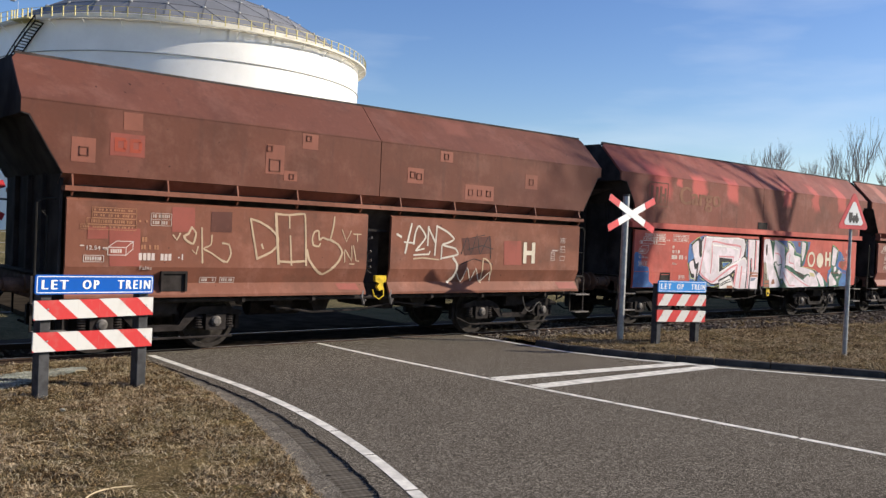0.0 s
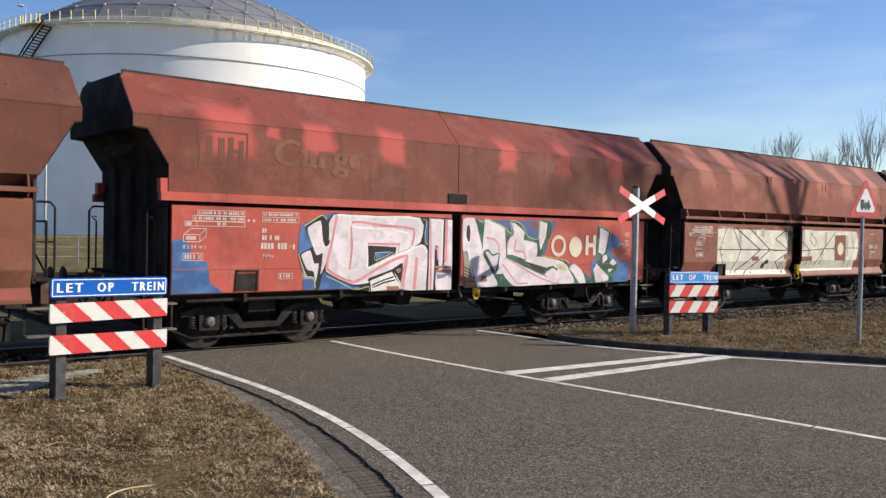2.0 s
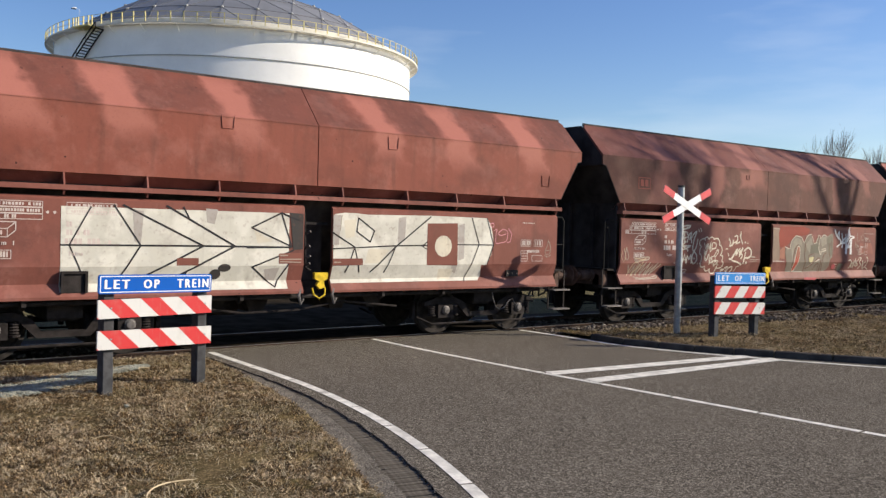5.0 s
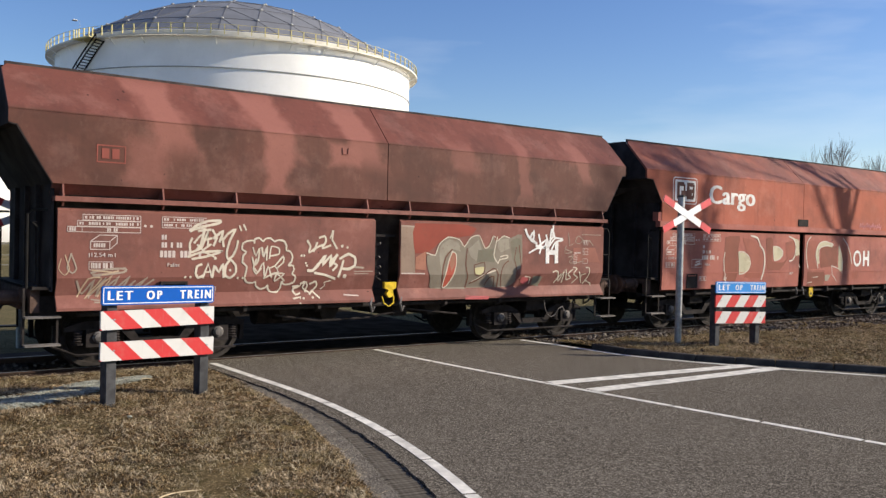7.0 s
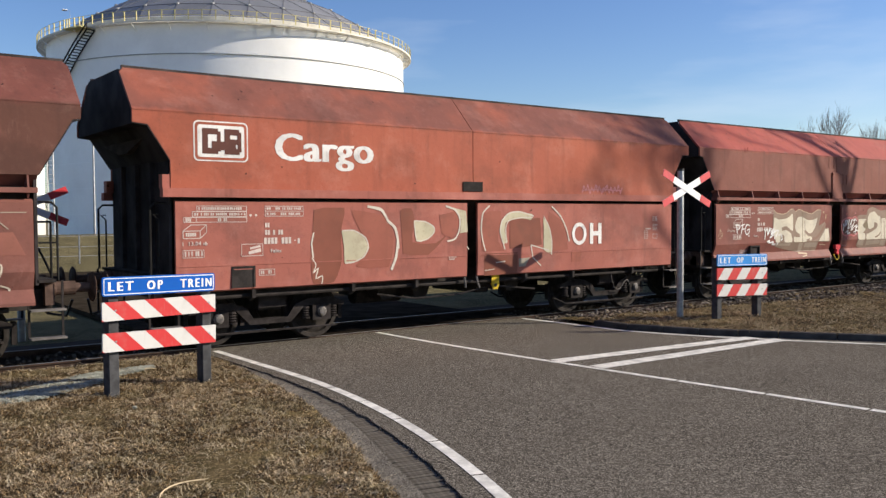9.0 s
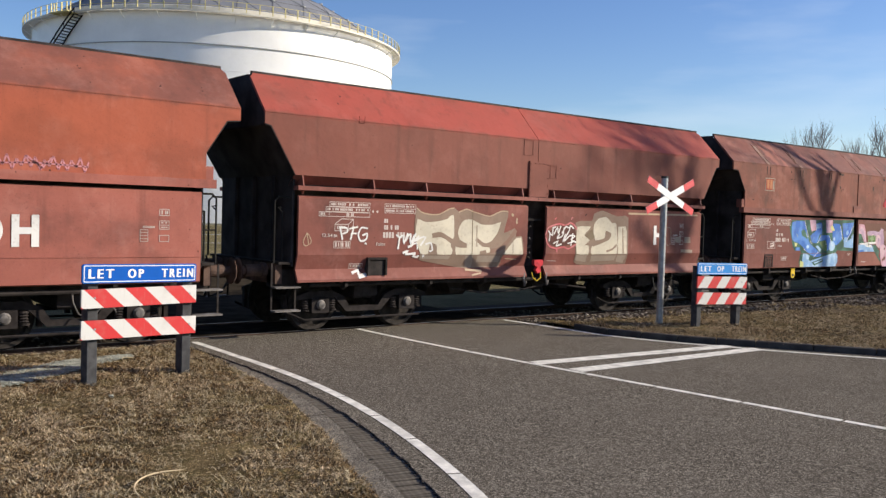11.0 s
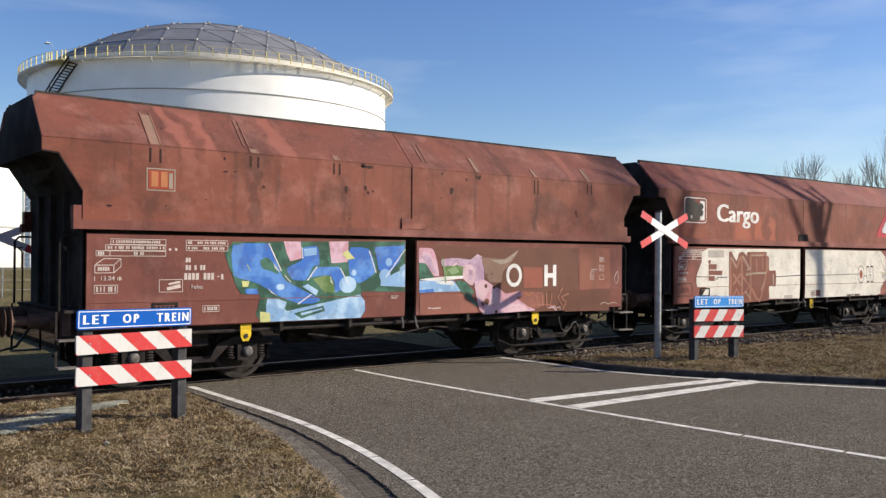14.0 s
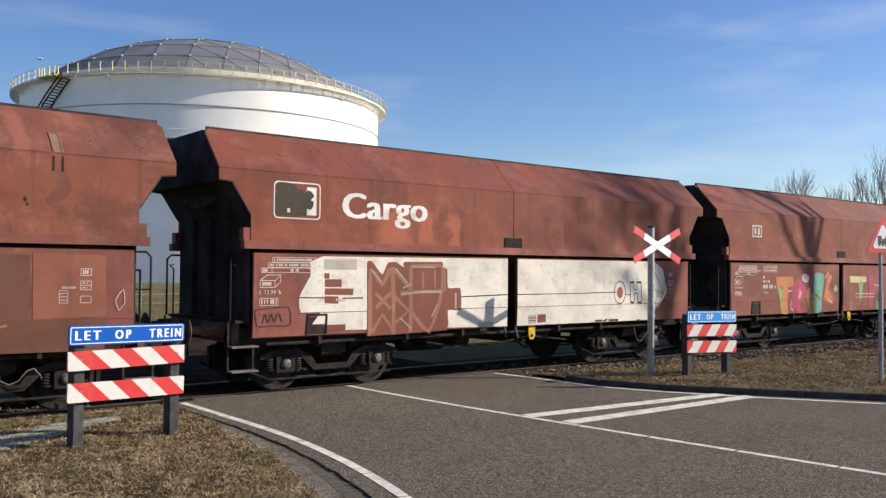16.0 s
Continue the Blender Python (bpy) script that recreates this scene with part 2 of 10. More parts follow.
M["axlebox"] = plain("axlebox_steel", (0.13, 0.12, 0.115), 0.6, 0.3, var=0.4, scale=12)
M["buffer"] = plain("buffer_rust", (0.10, 0.064, 0.05), 0.75, 0.1, var=0.4, scale=6)
M["wheel"] = plain("wheel_steel", (0.036, 0.031, 0.028), 0.7, 0.2, var=0.4, scale=9)
M["tread"] = plain("wheel_tread", (0.35, 0.33, 0.31), 0.35, 0.9, var=0.2)
M["rod"] = plain("handrail_steel", (0.02, 0.019, 0.018), 0.6, 0.2, var=0.3)
M["pale_step"] = plain("step_edge", (0.17, 0.155, 0.145), 0.7, 0.2, var=0.4)
M["yellow"] = plain("yellow_paint", (0.62, 0.42, 0.03), 0.6, var=0.3, scale=9)
M["red_box"] = plain("red_paint", (0.5, 0.04, 0.05), 0.6, var=0.3, scale=9)
M["post"] = plain("dark_plastic_post", (0.055, 0.055, 0.058), 0.7, var=0.3, scale=8)
M["spray_faded"] = plain("faded_letters", (0.195, 0.092, 0.058), 0.7, var=0.2)
M["edge_strip"] = speckled("pale_edge_concrete", (0.15, 0.131, 0.106), (0.04, 0.034, 0.027), (0.42, 0.38, 0.32), 60)
M["galv"] = plain("galvanised_steel", (0.33, 0.34, 0.35), 0.5, 0.6, var=0.2, scale=9)
M["sign_blue"] = plain("sign_blue", (0.002, 0.085, 0.40), 0.6, var=0.08)
M["sign_blue_pale"] = plain("sign_blue_pale", (0.003, 0.215, 0.62), 0.4, var=0.1)
M["sign_white"] = plain("sign_white", (0.78, 0.78, 0.77), 0.45, var=0.06)
M["sign_red"] = plain("sign_red", (0.58, 0.04, 0.05), 0.45, var=0.12)
M["sign_black"] = plain("sign_black", (0.015, 0.015, 0.015), 0.5, var=0.1)
M["stripe_down"] = striped("warning_stripes_down", 1.11, 0.344, 0.495)
M["stripe_up"] = striped("warning_stripes_up", -0.8, 0.1, 0.53)
M["tank"] = plain("tank_white", (0.88, 0.87, 0.84), 0.5, var=0.05, scale=0.25, bump=0.0, fine=3)
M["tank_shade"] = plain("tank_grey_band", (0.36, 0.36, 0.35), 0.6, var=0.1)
M["rim"] = plain("rim_cream", (0.72, 0.68, 0.58), 0.6, var=0.12, scale=1)
M["rail_yellow"] = plain("rail_yellow", (0.66, 0.57, 0.26), 0.6, var=0.15)
M["dome"] = plain("dome_aluminium", (0.235, 0.24, 0.255), 0.6, 0.2, var=0.10, scale=0.6, bump=0.0, random_each=0.22)
M["dome_strut"] = plain("dome_strut", (0.12, 0.122, 0.13), 0.8, 0.0, var=0.1)
M["bark"] = plain("bark", (0.29, 0.235, 0.195), 0.9, var=0.3, scale=2)


# ---- mesh helpers ----
def face_up(bm):
    bmesh.ops.recalc_face_normals(bm, faces=bm.faces)


def box(bm, x0, x1, y0, y1, z0, z1, turn=None):
    v = [Vector((x, y, z)) for x in (x0, x1) for y in (y0, y1) for z in (z0, z1)]
    if turn:
        v = [turn @ p for p in v]
    v = [bm.verts.new(p) for p in v]
    for f in ((0, 1, 3, 2), (4, 6, 7, 5), (0, 4, 5, 1), (2, 3, 7, 6), (0, 2, 6, 4), (1, 5, 7, 3)):
        bm.faces.new([v[i] for i in f])
    return bm


def prism(bm, outline, start, step):
    """A flat outline of 3D points, given depth by the vector step."""
    start, step = Vector(start), Vector(step)
    a = [bm.verts.new(Vector(p) + start) for p in outline]
    b = [bm.verts.new(Vector(p) + start + step) for p in outline]
    k = len(outline)
    bm.faces.new(a)
    bm.faces.new(b[::-1])
    for i in range(k):
        bm.faces.new((a[i], b[i], b[(i + 1) % k], a[(i + 1) % k]))
    return bm


def tube(bm, p, q, r, seg=8, r2=None, cap=True):
    p, q = Vector(p), Vector(q)
    way = (q - p).normalized()
    u = way.orthogonal().normalized()
    w = way.cross(u)
    r2 = r if r2 is None else r2
    rings = []
    for c, rad in ((p, r), (q, r2)):
        rings.append([bm.verts.new(c + rad * (math.cos(2 * math.pi * i / seg) * u + math.sin(2 * math.pi * i / seg) * w)) for i in range(seg)])
    for i in range(seg):
        bm.faces.new((rings[0][i], rings[0][(i + 1) % seg], rings[1][(i + 1) % seg], rings[1][i]))
    if cap:
        bm.faces.new(rings[0][::-1])
        bm.faces.new(rings[1])
    return bm


def pipe(bm, points, r, seg=6):
    """A bent round bar along points, in one skin."""
    pts = [Vector(p) for p in points]
    first = (pts[1] - pts[0]).normalized()
    u = first.orthogonal().normalized()
    rings = []
    for i, p in enumerate(pts):
        d = (pts[min(i + 1, len(pts) - 1)] - pts[max(i - 1, 0)]).normalized()
        u = (u - d * u.dot(d)).normalized()
        w = d.cross(u)
        rings.append([bm.verts.new(p + r * (math.cos(2 * math.pi * j / seg) * u + math.sin(2 * math.pi * j / seg) * w)) for j in range(seg)])
    for a, b in zip(rings, rings[1:]):
        for j in range(seg):
            bm.faces.new((a[j], a[(j + 1) % seg], b[(j + 1) % seg], b[j]))
    bm.faces.new(rings[0][::-1])
    bm.faces.new(rings[-1])
    return bm


def lathe(bm, profile, seg, centre=(0, 0, 0), axis="z", cap=True):
    """Rings of (radius, height) about an axis."""
    rings = []
    for r, h in profile:
        ring = []
        for i in range(seg):
            a = 2 * math.pi * i / seg
            c, s = r * math.cos(a), r * math.sin(a)
            p = (c, s, h) if axis == "z" else (c, h, s)
            ring.append(bm.verts.new(Vector(p) + Vector(centre)))
        rings.append(ring)
    for a, b in zip(rings, rings[1:]):
        for i in range(seg):
            bm.faces.new((a[i], a[(i + 1) % seg], b[(i + 1) % seg], b[i]))
    for ring in (rings[0], rings[-1]) if cap else ():
        if len(ring) > 2 and (ring[0].co - ring[seg // 2].co).length > 1e-4:
            bm.faces.new(ring)
    return bm


def part(name, bm, material, parent=None, label="", smooth=False):
    """Links a bmesh as one mesh object, under a thing or a part where one is given."""
    face_up(bm)
    me = bpy.data.meshes.new(name)
    bm.to_mesh(me)
    bm.free()
    for m in material if isinstance(material, (list, tuple)) else (material,):
        me.materials.append(m)
    if smooth:
        me.polygons.foreach_set("use_smooth", [True] * len(me.polygons))
    ob = new(name, me)
    if parent:
        ob.parent = parent
    return tagged(ob, label)


def from_arrays(name, verts, faces, material, parent=None):
    me = bpy.data.meshes.new(name)
    me.from_pydata(verts, [], faces)
    me.materials.append(material)
    ob = new(name, me)
    if parent:
        ob.parent = parent
    return ob


def thing(name, label, category, group="", at=(0, 0, 0)):
    ob = tagged(new(name), label, category, group)
    ob.location = at
    return ob


B = bmesh.new


def lettering(text, size, material, parent, m, bold=0.012, gap=1.12, heavy=0.0):
    """Raised letters of the built-in font, as a mesh part."""
    c = bpy.data.curves.new("lettering", "FONT")
    c.body, c.size, c.extrude, c.offset = text, size, 0.001, bold
    c.align_x, c.align_y = "CENTER", "CENTER"
    c.resolution_u = 3
    c.space_character = gap
    t = bpy.data.objects.new("lettering", c)
    me = bpy.data.meshes.new_from_object(t)
    bpy.data.objects.remove(t)
    if heavy:
        bm = B()
        for dx, dz in ((-heavy, 0.0), (heavy, 0.0006), (0.0, 0.0012)):
            k = len(bm.verts)
            bm.from_mesh(me)
            bm.verts.ensure_lookup_table()
            for v in bm.verts[k:]:
                v.co.x += dx
                v.co.z += dz
        bm.to_mesh(me)
        bm.free()
    me.materials.append(material)
    ob = new("lettering", me)
    ob.parent = parent
    ob.matrix_basis = m
    return ob


def board(bm, x0, x1, z0, z1, y0, y1, r=0.0):
    """An upright plate with rounded corners."""
    o = []
    if r <= 0:
        o = [(x0, z0), (x1, z0), (x1, z1), (x0, z1)]
    else:
        for cx, cz, a0 in ((x1 - r, z1 - r, 0), (x0 + r, z1 - r, 90), (x0 + r, z0 + r, 180), (x1 - r, z0 + r, 270)):
            o += [(cx + r * math.cos(radians(a0 + a)), cz + r * math.sin(radians(a0 + a))) for a in (0, 30, 60, 90)]
    return prism(bm, [(x, y0, z) for x, z in o], (0, 0, 0), (0, y1 - y0, 0))




# ---- ground, road and markings ----
TRACK_Y = 14.07
RAIL_Z = 0.02


def left_edge(y):
    """The near road's left edge line: straight over the crossing, then curving away."""
    return 5.245 - max(0.0, 10.6 - y) ** 2 / 29.0


def verge_gap(y):
    """From the edge line to the grass: broken asphalt edge, gutter and strip."""
    return max(0.16, 0.72 - 0.079 * max(0.0, y - 6.2))


def crack_gap(y):
    """From the edge line to the asphalt's ragged end."""
    return max(0.13, 0.235 - 0.012 * (y - 6.0)) + 0.03 * noise.noise(Vector((y * 4, 0, 0)))


def strip(bm, line, width, z):
    """A flat band along points x, y."""
    pts = [Vector((x, y, 0)) for x, y in line]
    sides = []
    for i, p in enumerate(pts):
        d = (pts[min(i + 1, len(pts) - 1)] - pts[max(i - 1, 0)]).normalized()
        nrm = Vector((-d.y, d.x, 0)) * width / 2
        sides.append((bm.verts.new(p + nrm + Vector((0, 0, z))), bm.verts.new(p - nrm + Vector((0, 0, z)))))
    for a, b in zip(sides, sides[1:]):
        bm.faces.new((a[0], a[1], b[1], b[0]))
    return bm


def slab(bm, outline, top, depth):
    return prism(bm, [(x, y, top - depth) for x, y in outline], (0, 0, 0), (0, 0, depth))


def ground_and_road():
    bm = B()
    r = 2500
    for v in ((-r, -r), (r, -r), (r, r), (-r, r)):
        bm.verts.new((*v, -0.12))
    bm.faces.new(bm.verts)
    tagged(part("ground", bm, M["field"]), "flat brown winter grassland reaching the horizon", "ground", kind="structure")

    left = [(left_edge(y) - crack_gap(y), y) for y in np.linspace(13.28, -8.0, 190)]
    right = [(40, -8), (21.1, -3.0), (16.95, 2.0), (15.15, 5.4), (14.35, 6.8), (13.8, 7.58), (13.3, 8.33), (12.6, 9.4), (12.15, 10.6), (12.1, 12.0), (12.0, 13.28)]
    bm = B()
    slab(bm, left + [(-9, -12), (40, -12)] + right, 0.0, 0.1)
    road = tagged(part("road", bm, M["asphalt"]), "grey weathered asphalt road with pale stone grains", "road", kind="structure")

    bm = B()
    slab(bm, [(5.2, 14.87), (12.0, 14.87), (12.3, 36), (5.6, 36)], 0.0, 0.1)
    tagged(part("road_beyond", bm, M["shaded_asphalt"]), "asphalt road beyond the rails, train shade put into its colour", "road", kind="structure")
    deck = tagged(new("crossing_deck"), "rubber crossing panels between the rails, train shade put into their colour", "level crossing", kind="structure")
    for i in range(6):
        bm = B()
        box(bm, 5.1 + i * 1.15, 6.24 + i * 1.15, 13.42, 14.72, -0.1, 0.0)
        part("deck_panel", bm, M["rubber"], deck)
    marks = tagged(new("road_marking"), "worn white painted lines on the asphalt", "road marking", kind="structure")
    cuts = [12.95, 11.4, 10.2, 9.25, 8.34, 7.38, 6.43, 5.37, 4.3, 3.2, 2.0, 1.0, -1.0, -2.4, -3.8, -5.2, -6.6, -7.9]
    for a, b in zip(cuts, cuts[1:]):
        bm = B()
        strip(bm, [(left_edge(y) + 0.05, y) for y in np.linspace(a, b + 0.024, 6)], 0.115, 0.005)
        part("edge_line", bm, M["line"], marks)
    for a, b in ((13.2, 11.5), (11.47, 10.2), (10.17, 9.02), (9.0, 8.0), (7.98, 6.95), (6.92, 5.8), (5.77, 4.66), (4.63, 3.5), (3.47, 2.3), (2.27, 1.1), (1.07, -1.0)):
        bm = B()
        strip(bm, [(8.42 + 0.0145 * (13.2 - y) ** 2 - 0.00065 * (13.2 - y) ** 3, y) for y in np.linspace(a, b, 5)], 0.10, 0.005)
        part("centre_line", bm, M["line"], marks)
    for near, far in (((8.70, 8.78), (12.93, 8.46)), ((8.77, 8.07), (13.1, 8.03))):
        bm = B()
        strip(bm, [(near[0], near[1] + 0.17), (far[0], far[1] + 0.15)], 0.27, 0.006)
        part("cross_bar", bm, M["line"], marks)
    bm = B()
    strip(bm, [(11.84, 13.1), (11.93, 12.0), (11.96, 10.6), (12.16, 9.9), (12.46, 9.2), (13.1, 8.0), (13.8, 6.9), (14.42, 5.98), (16.3, 2.2), (20, -2.6)], 0.11, 0.005)
    part("edge_line", bm, M["line"], marks)

    # pieces of the right-hand kerb, a dark step up to the verge
    line = [Vector(p) for p in ((12.1, 11.4), (12.12, 10.6), (12.56, 9.4), (13.26, 8.33), (13.76, 7.58), (14.31, 6.8), (15.11, 5.4), (16.91, 2.0), (21, -3.0))]
    kerb = tagged(new("kerb"), "low dark concrete kerb stones along the verge", "kerb", kind="structure")
    me = None
    step = 0.8
    for a, b in zip(line, line[1:]):
        k = max(1, round((b - a).length / step))
        for i in range(k):
            p, q = a.lerp(b, i / k), a.lerp(b, (i + 1) / k)
            ang = math.atan2(q.y - p.y, q.x - p.x)
            if me is None:
                bm = B()
                box(bm, 0.004, step - 0.012, -0.02, 0.11, -0.1, 0.105)
                bmesh.ops.bevel(bm, geom=[e for e in bm.edges if all(v.co.z > 0 for v in e.verts)], offset=0.012, segments=1, affect="EDGES")
                ob = part("kerb_stone", bm, M["kerb"], kerb)
                me = ob.data
            else:
                ob = new("kerb_stone", me)
                ob.parent = kerb
            ob.matrix_basis = pose(p.x, p.y, 0, 0, 0, math.degrees(ang)) @ Matrix.Diagonal(((q - p).length / step, 1, 1, 1))

    # sunken gutter of dark bricks between the asphalt's broken edge and the grass
    gutter = tagged(new("gutter"), "sunken worn dark brick gutter along the asphalt edge", "gutter", kind="structure")
    me = None
    rng = random.Random(4)
    y = 11.6
    while y > -4.0:
        slope = (left_edge(y) - left_edge(y - 0.1)) / 0.1
        ang = math.degrees(math.atan2(1, slope))
        wide, crack = verge_gap(y), crack_gap(y)
        if me is None:
            bm = B()
            box(bm, -1.0, 0.0, -0.0235, 0.0235, -0.08, 0.0)
            ob = part("brick", bm, M["gutter"], gutter)
            me = ob.data
        else:
            ob = new("brick", me)
            ob.parent = gutter
        ob.matrix_basis = pose(left_edge(y) - crack - 0.012, y, -0.016 + rng.uniform(-0.003, 0.003), 0, rng.uniform(-3.5, -1.0), ang - 90 + rng.uniform(-1.5, 1.5)) @ Matrix.Diagonal((max(0.05, wide - crack - 0.19), 1, 1, 1))
        y -= 0.056
    bm = B()
    strip(bm, [(left_edge(v) - verge_gap(v) + 0.085, v) for v in np.linspace(11.0, -7.9, 100)], 0.22, -0.016)
    tagged(part("gutter_edge", bm, M["edge_strip"]), "pale crumbling concrete strip beside the gutter", "gutter", kind="structure")
    spots = []
    for _ in range(900):
        y = rng.uniform(3.5, 10.8)
        spots.append((left_edge(y) - crack_gap(y) + rng.gauss(0, 0.016), y, -0.012 + rng.uniform(-0.01, 0.008), rng.uniform(0.006, 0.018)))
    stones("asphalt_crumbs", spots, M["kerb"], "dark crumbs of asphalt along the broken edge", "crumbs", 12)
    spots = []
    for _ in range(260):
        y = rng.uniform(3.5, 9.0)
        w = verge_gap(y)
        spots.append((left_edge(y) - w + 0.14 + rng.gauss(0, 0.05), y, -0.015, rng.uniform(0.004, 0.012)))
    stones("gutter_litter", spots, M["grit"], "pale grit and straw litter in the gutter", "grit", 13)


def bumpy(name, outline, z, material, label, height, cell=0.3, seed=1):
    """A verge: a gently uneven sheet inside an outline."""
    bm = B()
    v = [bm.verts.new((x, y, z)) for x, y in outline]
    f = bm.faces.new(v)
    bmesh.ops.triangulate(bm, faces=[f])
    for _ in range(4):
        long = [e for e in bm.edges if e.calc_length() > cell]
        if not long:
            break
        bmesh.ops.subdivide_edges(bm, edges=long, cuts=1)
        bmesh.ops.triangulate(bm, faces=[q for q in bm.faces if len(q.verts) > 3])
    for q in bm.verts:
        if not q.is_boundary:
            q.co.z += height * (0.5 + noise.noise(Vector((q.co.x * 0.9, q.co.y * 0.9, seed)))) + 0.3 * height * noise.noise(Vector((q.co.x * 4, q.co.y * 4, seed)))
    ob = part(name, bm, material, smooth=True)
    return tagged(ob, label, "verge", kind="structure")


LEFT_VERGE = [(left_edge(y) - verge_gap(y) - 0.03 - 0.05 * noise.noise(Vector((y * 2.2, 3, 0))), y) for y in np.linspace(12.75, -7.9, 116)] + [(-14, -7.9), (-14, 12.6)]
RIGHT_VERGE = [(12.12, 12.45), (12.17, 11.4), (12.2, 10.65), (12.64, 9.45), (13.34, 8.38), (13.84, 7.63), (14.39, 6.85), (15.19, 5.45), (16.99, 2.05), (21.1, -2.9), (60, -12), (80, 12.4), (34, 12.6), (22, 12.5)]

RIGHT_GRASS = [(12.0, 11.9), (12.1, 11.4), (12.16, 10.65), (12.58, 9.4), (13.28, 8.33), (13.78, 7.58), (14.33, 6.8), (15.13, 5.4), (16.93, 2.0), (21.1, -2.9), (30, -5), (30, 9.9), (22, 10.95), (19.2, 11.1), (16.9, 11.4), (14.1, 11.8)]


def inside(x, y, outline):
    hit = False
    for (ax, ay), (bx, by) in zip(outline, outline[1:] + outline[:1]):
        if (ay > y) != (by > y) and x < (bx - ax) * (y - ay) / (by - ay) + ax:
            hit = not hit
    return hit


def grass(name, outline, window, count, z, label, seed, size=(0.02, 0.07), material="straw", fat=1.0):
    """Matted dead blades: thin bent slivers lying every way, thicker in clumps."""
    rng = np.random.default_rng(seed)
    x0, x1, y0, y1 = window
    x, y = rng.uniform(x0, x1, count), rng.uniform(y0, y1, count)
    ox, oy = np.array(outline, float).T
    hit = np.zeros(count, bool)
    for ax, ay, bx, by in zip(ox, oy, np.roll(ox, -1), np.roll(oy, -1)):
        if ay != by:
            hit ^= ((ay > y) != (by > y)) & (x < (bx - ax) * (y - ay) / (by - ay) + ax)
    thick = np.sin(x * 5.1 + 1.7 * np.sin(y * 3.3)) * np.sin(y * 4.3 + 2.1 * np.sin(x * 2.7)) + 0.6 * np.sin(x * 17 + 3 * np.sin(y * 9)) * np.sin(y * 15 + x * 4)
    keep = hit & (thick > rng.uniform(-4.2, -0.4, count))
    x, y, thick = x[keep], y[keep], thick[keep]
    n = len(x)
    a = rng.uniform(0, 2 * np.pi, n)
    lean = np.where(rng.random(n) < 0.12, rng.uniform(0.8, 1.2, n), rng.uniform(1.2, 1.56, n))
    ln = rng.uniform(*size, n) * (0.8 + 0.25 * thick)
    w = rng.uniform(0.0008, 0.0022, n) * fat
    d = np.stack([np.cos(a), np.sin(a), 0 * a], 1)
    s = np.stack([-d[:, 1], d[:, 0], 0 * a], 1) * w[:, None]
    up = np.array([[0, 0, 1.0]])
    lump = np.sin(x * 23 + 2.5 * np.sin(y * 11)) * np.sin(y * 19 + 2 * np.sin(x * 13)) + np.sin(x * 41 + y * 9) * np.sin(y * 37 - x * 7)
    p = np.stack([x, y, z + rng.uniform(-0.012, 0.02, n) + 0.012 * thick + 0.011 * lump], 1)
    bend = rng.uniform(-0.35, 0.35, n)[:, None] * np.stack([-d[:, 1], d[:, 0], 0 * a], 1)
    mid = p + d * (ln * 0.5 * np.sin(lean))[:, None] + up * (ln * 0.6 * np.cos(lean) + 0.006)[:, None]
    tip = p + (d + bend) * (ln * np.sin(lean))[:, None] + up * (ln * 0.7 * np.cos(lean))[:, None]
    verts = np.stack([p - s, p + s, mid - s, mid + s, tip], 1).reshape(-1, 3)
    k = np.arange(n)[:, None] * 5
    quads = (k + [[0, 1, 3, 2]]).tolist()
    tris = (k + [[2, 3, 4]]).tolist()
    ob = from_arrays(name, verts.tolist(), quads + tris, M[material])
    return tagged(ob, label, "grass", kind="stuff")


def stones(name, spots, material, label, category, seed, flat=0.7):
    """Loose angular stones, one joined mesh. spots: x, y, z, radius."""
    rng = random.Random(seed)
    verts, faces = [], []
    base = [(1, 0, 0), (-1, 0, 0), (0, 1, 0), (0, -1, 0), (0, 0, 1), (0, 0, -1)]
    tri = [(0, 2, 4), (2, 1, 4), (1, 3, 4), (3, 0, 4), (2, 0, 5), (1, 2, 5), (3, 1, 5), (0, 3, 5)]
    for x, y, z, r in spots:
        m = Euler((rng.uniform(0, 6), rng.uniform(0, 6), rng.uniform(0, 6))).to_matrix()
        k = len(verts)
        for b in base:
            p = m @ (Vector(b) * r * rng.uniform(0.65, 1.2))
            verts.append((x + p.x, y + p.y, z + p.z * flat))
        faces += [(a + k, b + k, c + k) for a, b, c in tri]
    return tagged(from_arrays(name, verts, faces, material), label, category, kind="stuff")


